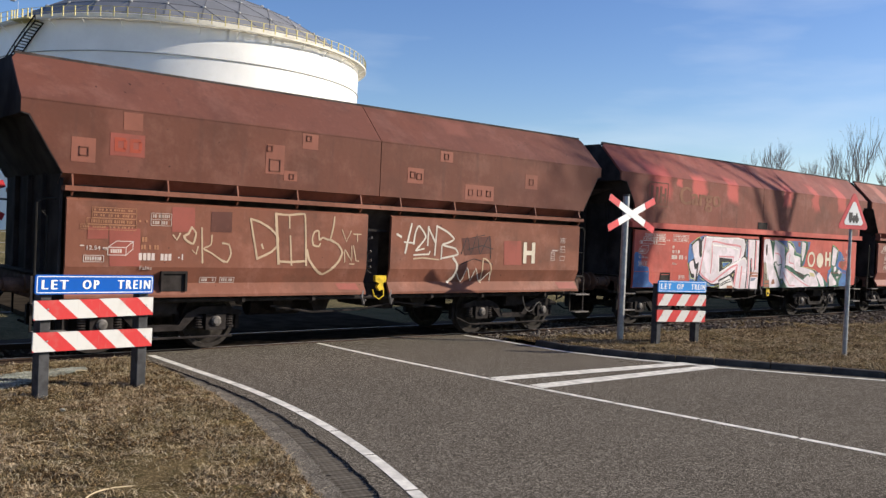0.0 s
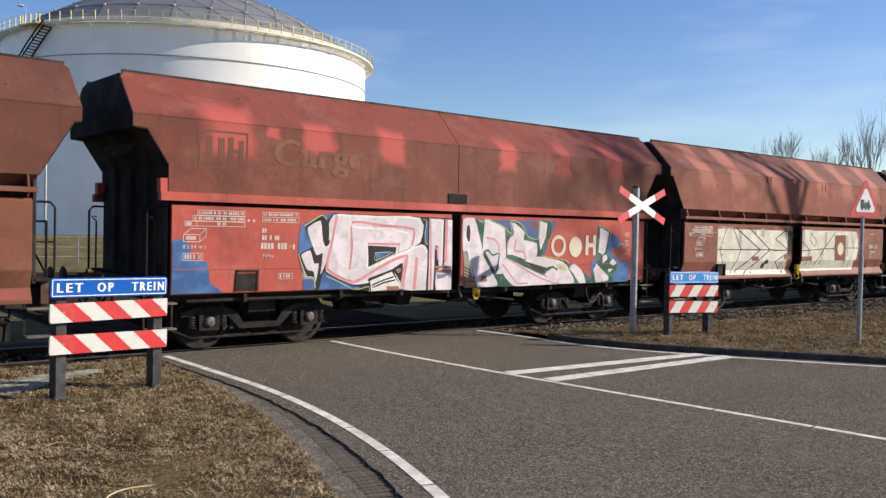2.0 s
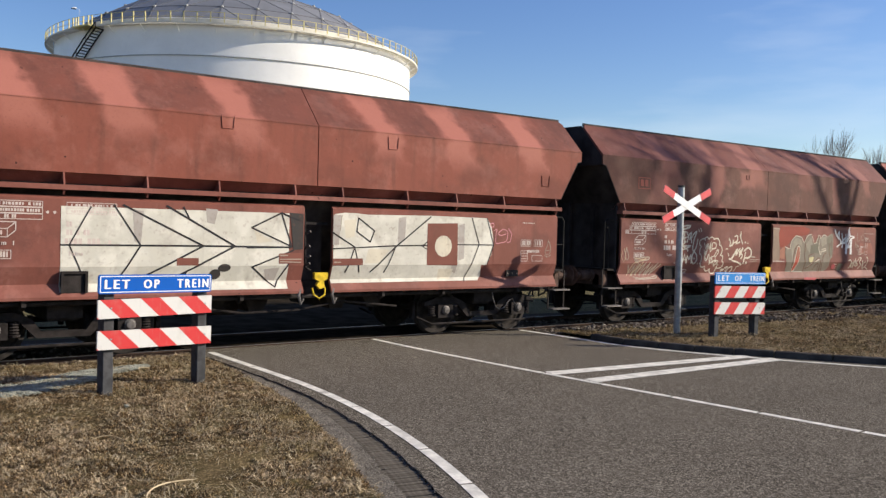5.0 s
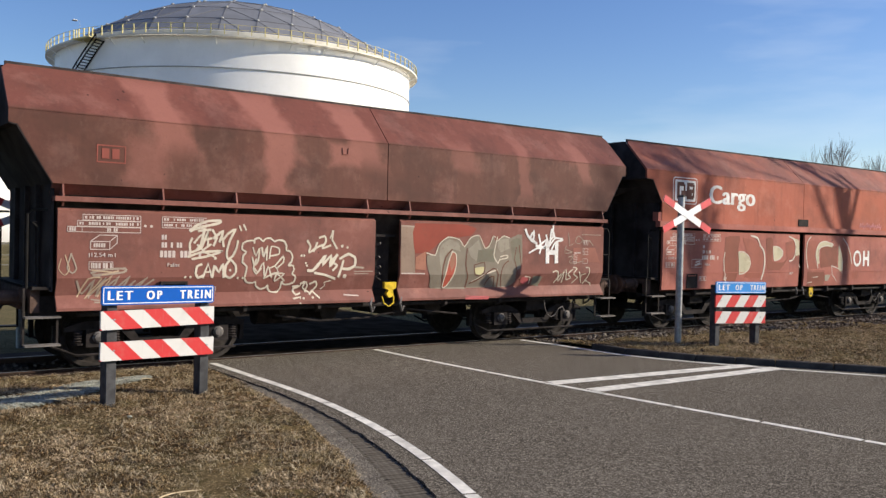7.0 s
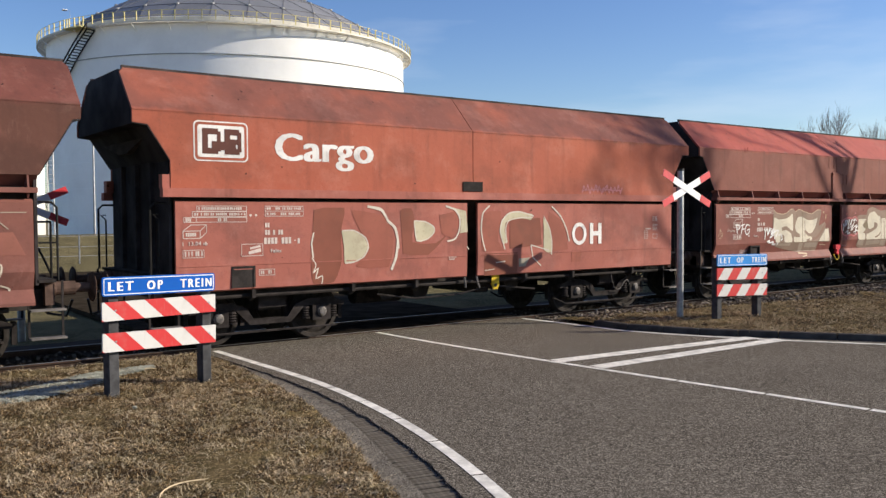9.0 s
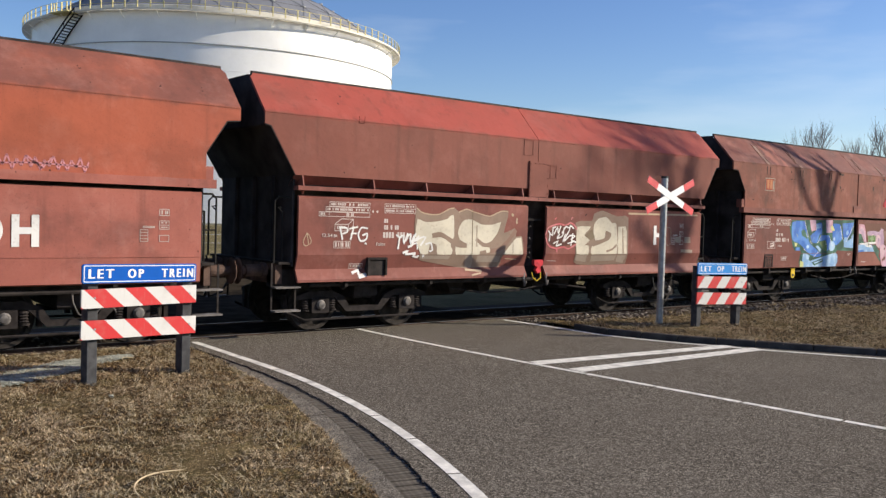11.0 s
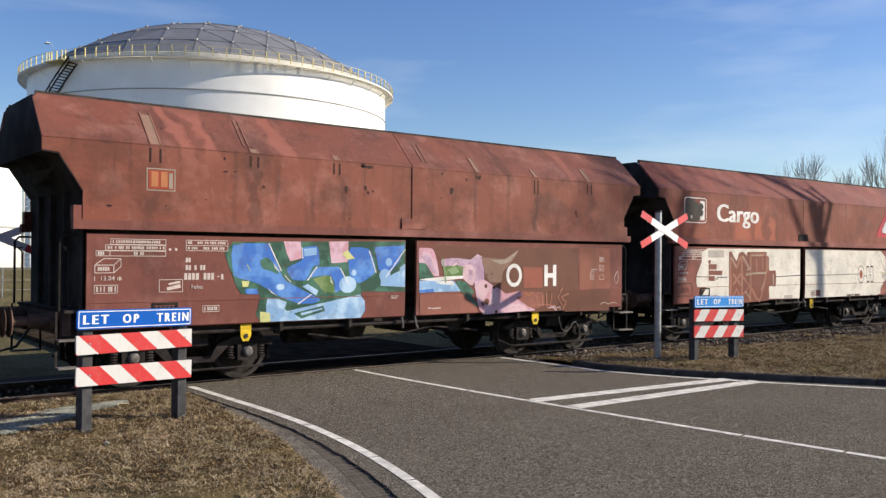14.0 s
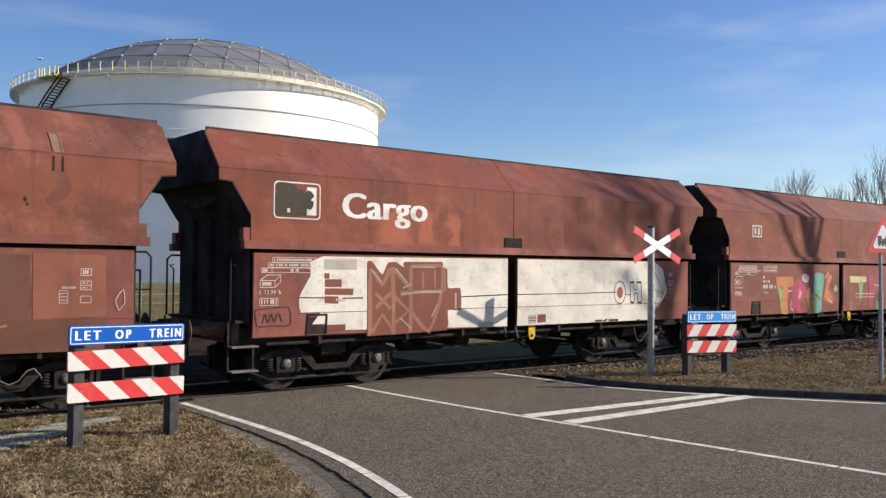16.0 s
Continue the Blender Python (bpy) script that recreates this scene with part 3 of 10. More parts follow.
def track():
    rails = tagged(new("railway_track"), "rusty steel rails on concrete sleepers in ballast", "railway track", kind="structure")
    for s in (-1, 1):
        y = TRACK_Y + s * 0.7525
        bm = B()
        o = [(-0.07, -0.14), (0.07, -0.14), (0.07, -0.125), (0.012, -0.11), (0.012, -0.03), (0.034, -0.022), (0.034, 0.0), (-0.034, 0.0), (-0.034, -0.022), (-0.012, -0.03), (-0.012, -0.11), (-0.07, -0.125)]
        prism(bm, [(-90, y + a, RAIL_Z - 0.003 + b) for a, b in o], (0, 0, 0), (260, 0, 0))
        part("rail", bm, M["rail"], rails)
        bm = B()
        box(bm, -90, 170, y - 0.026, y + 0.026, RAIL_Z - 0.002, RAIL_Z)
        part("rail_head", bm, M["railhead"], rails, "bright worn rail head")
    me = None
    for i in range(-30, 140):
        x = i * 0.6
        if 4.8 < x < 12.4:
            continue
        if me is None:
            bm = B()
            box(bm, -0.12, 0.12, -1.3, 1.3, -0.2, -0.075)
            ob = part("sleeper", bm, M["sleeper"], rails)
            me = ob.data
        else:
            ob = new("sleeper", me)
            ob.parent = rails
        ob.location = (x, TRACK_Y, 0)
    for a, b in ((-90, 4.9), (12.25, 170)):
        bm = B()
        prism(bm, [(a, 12.35, -0.12), (a, 12.75, -0.075), (a, 15.4, -0.075), (a, 16.4, -0.12)], (0, 0, 0), (b - a, 0, 0))
        tagged(part("ballast_bed", bm, M["ballast"]), "dark brown ballast bed under the rails", "ballast", kind="structure")
    rng = random.Random(8)
    spots = []
    for _ in range(5200):
        x = 12.3 + 26 * rng.random() ** 1.4
        spots.append((x, rng.uniform(12.3, 13.25), -0.06 + rng.uniform(0, 0.04), rng.uniform(0.02, 0.045)))
    for _ in range(2000):
        spots.append((rng.uniform(-3, 5.0), rng.uniform(12.55, 13.25), -0.06 + rng.uniform(0, 0.03), rng.uniform(0.018, 0.04)))
    for _ in range(2500):
        spots.append((rng.uniform(-2, 30), rng.uniform(13.4, 14.7), -0.07 + rng.uniform(0, 0.03), rng.uniform(0.02, 0.045)))
    # ballast spilled over the verge towards the road's bend
    while len(spots) < 17000:
        x = 12.6 + 22 * rng.random() ** 1.3
        y = rng.uniform(9.8, 12.5)
        edge = 11.85 - 0.12 * max(0.0, x - 14.0) + 0.35 * noise.noise(Vector((x * 1.3, y, 4)))
        if y > max(edge, 10.2) or rng.random() < 0.03:
            spots.append((x, y, 0.055 + rng.uniform(-0.01, 0.04), rng.uniform(0.02, 0.06)))
    spots = [q for q in spots if not (4.9 < q[0] < 12.2)]
    stones("ballast", spots, M["ballast"], "loose brown ballast stones beside the rails", "ballast", 3)


ground_and_road()
bumpy("verge_left", LEFT_VERGE, -0.015, M["verge"], "dry brown trampled grass verge", 0.05, 0.28, 2)
bumpy("verge_right", RIGHT_VERGE, 0.05, M["verge"], "dry brown grass verge behind the kerb", 0.05, 0.5, 7)
track()
grass("grass_left", LEFT_VERGE, (-2.5, 5.4, 3.4, 12.8), 700000, 0.008, "short dead straw-coloured grass", 5, fat=1.9)
grass("grass_right", RIGHT_GRASS, (11.9, 28, 4.0, 12.6), 300000, 0.07, "sparse dead grass beside the railway", 6, (0.04, 0.12), fat=2.2)
grass("straw_litter", LEFT_VERGE, (-2.5, 5.4, 3.4, 12.8), 42000, 0.022, "scattered long bleached straws lying on the verge", 15, (0.05, 0.17), "bleached", 1.1)
grass("straw_litter", RIGHT_GRASS, (11.9, 26, 4.0, 12.6), 24000, 0.085, "scattered bleached straws beside the railway", 16, (0.06, 0.2), "bleached", 1.3)


def twig(points, r, label):
    bm = B()
    pipe(bm, points, r, 5)
    tagged(part("twig", bm, M["dry_twig"]), label, "twig", "dry twigs on the verge")


def curl(x, y, size, a0, a1, n=9):
    return [(x + size * math.cos(radians(a0 + (a1 - a0) * i / n)), y + 0.8 * size * math.sin(radians(a0 + (a1 - a0) * i / n)), 0.035 + 0.03 * math.sin(math.pi * i / n)) for i in range(n + 1)]


twig(curl(2.55, 6.12, 0.47, 186, 84), 0.006, "curved pale dry stalk lying in the grass")
twig(curl(4.0, 11.55, 0.25, 190, 100), 0.006, "bent pale dry stalk near the sign posts")
twig(curl(2.3, 8.0, 0.18, 20, 120), 0.004, "thin dry stalk in the grass")
spots = [(2.93, 9.4, 0.05, 0.035)]
stones("pale_stone", spots, M["gravel"], "single pale stone lying on the verge", "stone", 21)
rng = random.Random(11)
spots = []
while len(spots) < 24000:
    x, y = rng.uniform(-1.5, 4.0), rng.uniform(10.5, 12.3)
    if abs(y - (11.02 + 0.5 * max(0.0, x - 2.2) + 0.1 * math.sin(x * 2.3))) < 0.38 * (1 - max(0, x - 3.0) / 1.4) * rng.uniform(0.5, 1.15):
        spots.append((x, y, 0.036 + rng.uniform(0, 0.014), rng.uniform(0.006, 0.019)))
stones("gravel_patch", spots, M["gravel"], "pale grey gravel spilled on the verge", "gravel", 9, 0.5)


# ---- hopper wagons ----
class Kind:
    """Sizes of one wagon type, in metres from the rail head and the wagon's middle."""

    def __init__(self, half, corner, step, diag_x, diag_z, door, gap, ledge, axles, ribbed):
        self.half, self.corner, self.step, self.diag_x, self.diag_z = half, corner, step, diag_x, diag_z
        self.door, self.gap, self.ledge, self.axles, self.ribbed = door, gap, ledge, axles, ribbed


RIBBED = Kind(6.27, 5.99, 5.88, 5.43, 2.63, 5.36, (-0.27, 0.25), (2.39, 2.46), (2.9, 4.7), True)
SMOOTH = Kind(6.52, 6.24, 6.02, 5.70, 2.89, 5.64, (-0.19, 0.06), (2.35, 2.48), (3.03, 4.85), False)
WIDE, TOP_Y, TOP_Z, CREASE = 1.46, 0.80, 4.29, 3.60


def hopper(k, w, paint):
    low = k.diag_z if k.ribbed else k.ledge[1]
    for s in (-1, 1):
        for a, b in ((-1, 1), (1, -1)):
            # one half of a side, up to the seam in the middle
            seam = -0.05 + (-0.008 if a < 0 else 0.008)
            out = [(seam, CREASE), (seam, low)]
            if not k.ribbed:
                out.append((a * k.diag_x, low))
            out += [(a * k.diag_x, k.diag_z), (a * k.step, 3.39), (a * k.corner, 3.41), (a * k.corner, CREASE)]
            bm = B()
            prism(bm, [(x, s * WIDE, z) for x, z in out], (0, 0, 0), (0, -s * 0.04, 0))
            part("side_panel", bm, paint, w)
            bm = B()
            cut = 0.10
            o = [(seam, s * WIDE, CREASE), (a * k.corner, s * WIDE, CREASE), (a * (k.corner - 0.01), s * (TOP_Y + 0.085), TOP_Z - 0.09), (a * (k.corner - cut), s * TOP_Y, TOP_Z), (seam, s * TOP_Y, TOP_Z)]
            prism(bm, o, (0, 0, 0), (0, -s * 0.03, -0.03))
            part("roof_slope", bm, paint, w)
            # thin drip edge along the crease
            bm = B()
            box(bm, min(seam, a * k.corner), max(seam, a * k.corner), s * WIDE - 0.006, s * WIDE + 0.006, CREASE - 0.012, CREASE + 0.006)
            part("crease_seam", bm, paint, w)
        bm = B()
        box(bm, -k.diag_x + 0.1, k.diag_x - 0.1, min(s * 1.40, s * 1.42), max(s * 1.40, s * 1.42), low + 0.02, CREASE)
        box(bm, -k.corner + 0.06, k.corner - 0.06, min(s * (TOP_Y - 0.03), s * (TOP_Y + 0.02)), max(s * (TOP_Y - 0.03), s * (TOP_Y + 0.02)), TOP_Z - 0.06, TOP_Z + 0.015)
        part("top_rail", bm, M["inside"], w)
    for a in (-1, 1):
        # end sheets: soot and the gap's shade share one near-black colour
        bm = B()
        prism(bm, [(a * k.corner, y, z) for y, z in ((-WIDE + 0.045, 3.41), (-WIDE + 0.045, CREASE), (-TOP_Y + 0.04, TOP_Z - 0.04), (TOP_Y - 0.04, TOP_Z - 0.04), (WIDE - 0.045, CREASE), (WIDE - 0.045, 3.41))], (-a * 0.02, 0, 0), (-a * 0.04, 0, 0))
        part("end_panel", bm, M["soot_shade"], w, "sooty end sheet with the gap shade put into its black")
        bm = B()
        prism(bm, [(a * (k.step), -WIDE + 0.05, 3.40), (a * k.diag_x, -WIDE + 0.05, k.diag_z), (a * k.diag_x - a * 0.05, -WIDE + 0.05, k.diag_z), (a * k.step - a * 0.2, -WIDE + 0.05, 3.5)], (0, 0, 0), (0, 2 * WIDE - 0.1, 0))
        part("end_slope", bm, M["soot_shade"], w, "sooty end sheet with the gap shade put into its black")
        # added dark strip under the overhang and down the slanted edge, standing in for shade
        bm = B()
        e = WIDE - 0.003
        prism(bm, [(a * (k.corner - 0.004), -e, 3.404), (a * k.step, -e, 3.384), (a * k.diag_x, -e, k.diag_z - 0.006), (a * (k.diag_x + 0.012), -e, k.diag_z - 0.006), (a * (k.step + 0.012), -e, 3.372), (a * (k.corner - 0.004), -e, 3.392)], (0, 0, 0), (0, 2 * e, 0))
        part("end_flange", bm, M["soot_shade"], w, "sooty end sheet with the gap shade put into its black")
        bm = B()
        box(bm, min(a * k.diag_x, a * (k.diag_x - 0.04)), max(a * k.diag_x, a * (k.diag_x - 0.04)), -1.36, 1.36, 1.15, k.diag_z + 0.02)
        wall = part("end_wall", bm, M["soot_shade"], w, "sooty end sheet with the gap shade put into its black")
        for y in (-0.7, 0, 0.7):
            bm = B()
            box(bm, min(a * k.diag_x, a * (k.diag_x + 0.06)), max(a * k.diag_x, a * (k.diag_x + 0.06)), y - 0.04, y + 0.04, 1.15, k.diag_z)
            part("rib", bm, M["soot_shade"], wall)
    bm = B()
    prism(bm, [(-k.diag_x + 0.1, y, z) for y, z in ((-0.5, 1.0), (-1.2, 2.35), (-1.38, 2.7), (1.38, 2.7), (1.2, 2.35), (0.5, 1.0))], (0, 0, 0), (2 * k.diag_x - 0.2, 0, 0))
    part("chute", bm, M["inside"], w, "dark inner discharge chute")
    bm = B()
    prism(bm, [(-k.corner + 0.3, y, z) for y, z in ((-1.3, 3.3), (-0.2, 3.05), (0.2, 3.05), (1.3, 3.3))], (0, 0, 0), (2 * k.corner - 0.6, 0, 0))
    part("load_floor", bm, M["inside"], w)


def ledges(k, w, paint, red=False):
    for s in (-1, 1):
        bm = B()
        y0, y1 = (s * 1.30, s * 1.52) if k.ribbed else (s * 1.40, s * 1.53)
        e = k.door + (0.05 if k.ribbed else 0.2)
        box(bm, -e, e, min(y0, y1), max(y0, y1), *k.ledge)
        part("ledge", bm, paint, w)
        if not k.ribbed:
            # notched pocket above the middle of the ledge
            bm = B()
            box(bm, -0.29, 0.17, min(s * 1.43, s * 1.475), max(s * 1.43, s * 1.475), 2.50, 2.68)
            part("latch_pocket", bm, M["under"] if not red else paint, w, "dark latch pocket" if not red else "")
            for a in (-1, 1):
                bm = B()
                box(bm, min(a * k.diag_x, a * (k.diag_x + 0.12)), max(a * k.diag_x, a * (k.diag_x + 0.12)), min(s * 1.3, s * 1.45), max(s * 1.3, s * 1.45), 2.48, 2.68)
                part("corner_bracket", bm, paint, w)
            continue
        bm = B()
        prism(bm, [(-k.diag_x, s * 1.44, 2.64), (-k.diag_x, s * 1.24, 2.46), (-k.diag_x, s * 1.20, 2.46), (-k.diag_x, s * 1.40, 2.64)], (0, 0, 0), (2 * k.diag_x, 0, 0))
        part("recess", bm, paint, w)
        for x in (-5.3, -3.93, -2.8, -1.72, -0.45, 0.42, 1.72, 2.8, 3.93, 5.3):
            bm = B()
            prism(bm, [(x, s * 1.45, 2.64), (x, s * 1.50, 2.46), (x, s * 1.22, 2.46)], (-0.012, 0, 0), (0.024, 0, 0))
            part("gusset", bm, paint, w)
            bm = B()
            prism(bm, [(x, s * 1.51, 2.39), (x, s * 1.46, 2.32), (x, s * 1.40, 2.39)], (-0.012, 0, 0), (0.024, 0, 0))
            part("gusset", bm, paint, w)


def doors(k, w, paint):
    if k.ribbed:
        prof = [(1.40, 2.31), (1.455, 2.27), (1.455, 1.34), (1.375, 1.10), (1.47, 0.93), (1.47, 0.89), (1.43, 0.89), (1.33, 1.10), (1.40, 1.32), (1.40, 2.2)]
    else:
        prof = [(1.40, 2.30), (1.455, 2.29), (1.455, 1.32), (1.44, 0.95), (1.40, 0.93)]
    made = []
    for s in (-1, 1):
        for x0, x1 in ((-k.door, k.gap[0]), (k.gap[1], k.door)):
            bm = B()
            prism(bm, [(x0, s * y, z) for y, z in prof], (0, 0, 0), (x1 - x0, 0, 0))
            d = part("discharge_door", bm, paint, w)
            made.append(d)
            if not k.ribbed:
                bm = B()
                box(bm, x0, x1, min(s * 1.44, s * 1.462), max(s * 1.44, s * 1.462), 1.315, 1.327)
                part("door_bead", bm, paint, d)
    return made


def underframe(k, w, paint, red):
    bm = B()
    for s in (-1, 1):
        box(bm, -k.half + 0.62, k.half - 0.62, min(s * 0.95, s * 1.12), max(s * 0.95, s * 1.12), 0.80, 1.08)
    part("solebar", bm, M["under"], w)
    for s in (-1, 1):
        bm = B()
        tube(bm, (-k.door + 0.3, s * 1.30, 0.83), (k.door - 0.3, s * 1.30, 0.83), 0.035)
        part("locking_shaft", bm, M["under"], w)
        for x in (-4.4, -2.6, -1.3, 1.3, 2.6, 4.4):
            bm = B()
            prism(bm, [(x, s * 1.42, 0.93), (x, s * 1.42, 0.80), (x, s * 1.30, 0.74), (x, s * 1.1, 0.86), (x, s * 1.1, 0.93)], (-0.03, 0, 0), (0.06, 0, 0))
            part("door_bracket", bm, M["under"], w)
    for x in (-1.5, -0.75, 0.75, 1.5):
        bm = B()
        prism(bm, [(x - 0.3, -0.75, 0.95), (x + 0.3, -0.75, 0.95), (x + 0.12, -0.75, 0.55), (x - 0.12, -0.75, 0.55)], (0, 0, 0), (0, 1.5, 0))
        part("outlet", bm, M["under"], w)
    bm = B()
    tube(bm, (-1.9, -0.2, 0.62), (-0.9, -0.2, 0.62), 0.17, 12)
    part("air_reservoir", bm, M["bogie"], w, "grimy cylindrical air reservoir")
    bm = B()
    pipe(bm, [(-2.0, -1.2, 0.7), (-1.2, -1.22, 0.58), (-0.2, -1.2, 0.6), (0.6, -1.2, 0.72), (1.7, -1.22, 0.6)], 0.018)
    part("brake_rod", bm, M["bogie"], w)
    for s in (-1, 1):
        bm = B()
        pipe(bm, [(3.84, s * 1.3, 0.86), (3.86, s * 1.31, 0.68), (3.93, s * 1.31, 0.52), (4.05, s * 1.3, 0.46), (4.16, s * 1.3, 0.5), (4.27, s * 1.3, 0.63), (4.36, s * 1.3, 0.66), (4.45, s * 1.28, 0.55), (4.48, s * 1.2, 0.5)], 0.011)
        part("brake_cable", bm, M["pale_step"], w, "pale hanging brake cable")
    # the middle gap with its gear
    g0, g1 = k.gap
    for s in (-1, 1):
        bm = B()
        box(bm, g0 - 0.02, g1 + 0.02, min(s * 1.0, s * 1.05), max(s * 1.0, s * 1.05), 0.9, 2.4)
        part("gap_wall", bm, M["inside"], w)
        if k.ribbed:
            bm = B()
            pipe(bm, [(g0 + 0.08, s * 1.3, 2.2), (g0 + 0.1, s * 1.32, 1.3), (g0 + 0.2, s * 1.32, 1.25)], 0.02)
            box(bm, g0, g1, min(s * 1.28, s * 1.31), max(s * 1.28, s * 1.31), 2.0, 2.04)
            part("lever_gear", bm, M["bogie"], w, "grimy levers in the gap between the doors")
            for z, d in ((1.34, 0.035), (1.46, 0.045), (1.62, 0.03), (1.86, 0.04)):
                bm = B()
                tube(bm, (g0 + 0.12, s * 1.32, z), (g0 + 0.12 + d, s * 1.37, z + 0.03), 0.022, 8)
                part("pin", bm, M["axlebox"], w, "worn bright pin end")
            bm = B()
            prism(bm, [(x, s * 1.40, z) for x, z in ((-0.07, 1.22), (0.17, 1.22), (0.17, 1.12), (0.10, 1.08), (0.12, 0.98), (0.03, 0.95), (-0.03, 1.02), (0.02, 1.08), (-0.07, 1.12))], (0, 0, 0), (0, s * 0.07, 0))
            part("locking_hook", bm, M["red_box"] if red else M["yellow"], w, "painted locking hook")
            bm = B()
            pipe(bm, [(-0.09, s * 1.42, 0.97), (-0.07, s * 1.45, 0.86), (0.03, s * 1.45, 0.80), (0.13, s * 1.45, 0.86), (0.15, s * 1.42, 0.97)], 0.014)
            part("hook_loop", bm, M["yellow"], w, "yellow pull loop")
            for x in (g0 - 0.04, g1 + 0.05):
                bm = B()
                pipe(bm, [(x, s * 1.44, 0.95), (x - 0.05, s * 1.48, 0.85), (x, s * 1.46, 0.72), (x + 0.05, s * 1.44, 0.8)], 0.025)
                part("door_claw", bm, M["pale_step"], w)
        else:
            for x in (-3.2, 3.1) if red else (0.55,):
                bm = B()
                prism(bm, [(x + a, s * 1.36, z) for a, z in ((-0.09, 0.93), (0.09, 0.93), (0.09, 0.74), (0.05, 0.66), (-0.05, 0.66), (-0.09, 0.74))], (0, 0, 0), (0, s * 0.02, 0))
                pl = part("hook_plate", bm, M["yellow"], w, "yellow hook plate")
                bm = B()
                tube(bm, (x, s * 1.35, 0.74), (x, s * 1.392, 0.74), 0.035, 10)
                part("hook_hole", bm, M["sign_black"], pl)
            bm = B()
            pipe(bm, [(g1 + 0.02, s * 1.38, 0.95), (g1 + 0.0, s * 1.44, 0.82), (g1 + 0.06, s * 1.42, 0.72)], 0.025)
            part("door_claw", bm, M["pale_step"], w)
            bm = B()
            pipe(bm, [(g0 - 0.02, s * 1.38, 0.95), (g0 - 0.04, s * 1.44, 0.82), (g0 - 0.02, s * 1.42, 0.74)], 0.025)
            part("door_claw", bm, M["pale_step"], w)
    # ends: headstocks, buffers, hooks, steps and rails
    for a in (-1, 1):
        hx = k.half - 0.62
        bm = B()
        box(bm, min(a * hx, a * (hx - 0.12)), max(a * hx, a * (hx - 0.12)), -1.25, 1.25, 0.86, 1.20)
        part("headstock", bm, M["buffer"], w)
        bm = B()
        box(bm, min(a * hx, a * (k.diag_x - 0.02)), max(a * hx, a * (k.diag_x - 0.02)), -1.36, 1.36, 1.18, 1.22)
        part("end_platform", bm, M["under"], w)
        for s in (-1, 1):
            bm = B()
            lathe(bm, [(0.13, a * hx), (0.13, a * (hx + 0.08)), (0.10, a * (hx + 0.09)), (0.10, a * (hx + 0.36)), (0.07, a * (hx + 0.37)), (0.07, a * (hx + 0.56)), (0.2, a * (hx + 0.58)), (0.22, a * (hx + 0.60)), (0.19, a * (hx + 0.615))], 14, (0, 0, 0), "y")
            for v in bm.verts:
                v.co = Vector((v.co.y, s * 0.875 + v.co.x, 1.06 + v.co.z))
            part("buffer", bm, M["buffer"], w, "greasy round buffer", smooth=False)
            for z in (0.42, 0.80):
                bm = B()
                box(bm, min(a * (hx - 0.35), a * (hx + 0.1)), max(a * (hx - 0.35), a * (hx + 0.1)), s * 1.36 - 0.12, s * 1.36 + 0.04, z, z + 0.025)
                part("step", bm, M["pale_step"], w, "worn metal step board")
            for x in (a * (hx - 0.34), a * (hx + 0.09)):
                bm = B()
                box(bm, x - 0.015, x + 0.015, s * 1.30 - 0.01, s * 1.30 + 0.01, 0.42, 1.2)
                part("step_hanger", bm, M["under"], w)
        bm = B()
        tube(bm, (a * hx, 0, 1.0), (a * (hx + 0.3), 0, 1.0), 0.05)
        tube(bm, (a * (hx + 0.3), 0, 1.0), (a * (k.half - 0.02), 0, 0.96), 0.04)
        part("coupling", bm, M["bogie"], w, "screw coupling")
        bm = B()
        pipe(bm, [(a * hx, 0.3, 0.95), (a * (hx + 0.25), 0.28, 0.6), (a * (hx + 0.5), 0.2, 0.55), (a * (k.half - 0.05), 0.12, 0.8)], 0.022)
        part("brake_hose", bm, M["sign_black"], w)
    # brakeman's platform at one end
    x0, x1 = k.diag_x + 0.02, k.half - 0.64
    railing = tagged(new("platform_railing"), "black tubular platform railing")
    railing.parent = w

    def railed(name, points, r=0.017):
        bm = B()
        pipe(bm, points, r)
        part(name, bm, M["rod"], railing)

    for y in (-1.3, 1.3):
        railed("loop_rail", [(x0, y, 2.27), (x1 - 0.01, y, 2.27), (x1 + 0.06, y, 2.2), (x1 + 0.06, y, 1.2)])
        railed("rail", [(x0, y, 1.72), (x1 + 0.06, y, 1.72)], 0.012)
    for y in (-0.75, 0.75):
        railed("post", [(x1 + 0.1, y, 1.2), (x1 + 0.1, y, 2.0)])
    railed("rail", [(x1 + 0.1, -0.75, 2.0), (x1 + 0.1, 0.75, 2.0)])
    railed("brace", [(x1 + 0.1, -0.75, 1.25), (x1 + 0.1, 0.0, 1.6), (x1 + 0.1, 0.75, 1.25)])
    # bent loop rails at the other end
    e0, e1 = -k.diag_x - 0.02, -k.half + 0.56
    for y in (-1.3, 1.3):
        bm = B()
        pipe(bm, [(e0, y, 2.27), (e1 + 0.07, y, 2.27), (e1, y, 2.2), (e1, y, 1.2)], 0.018)
        part("loop_rail", bm, M["rod"], w, "bent black tubular loop rail")
        bm = B()
        pipe(bm, [(e0 - 0.12, y, 1.2), (e0 - 0.12, y, 2.02), (e0 - 0.2, y, 2.1), (e1 + 0.12, y, 2.1)], 0.014)
        part("grab_rail", bm, M["rod"], w)


WHEELS = []
DOORS_MADE = []


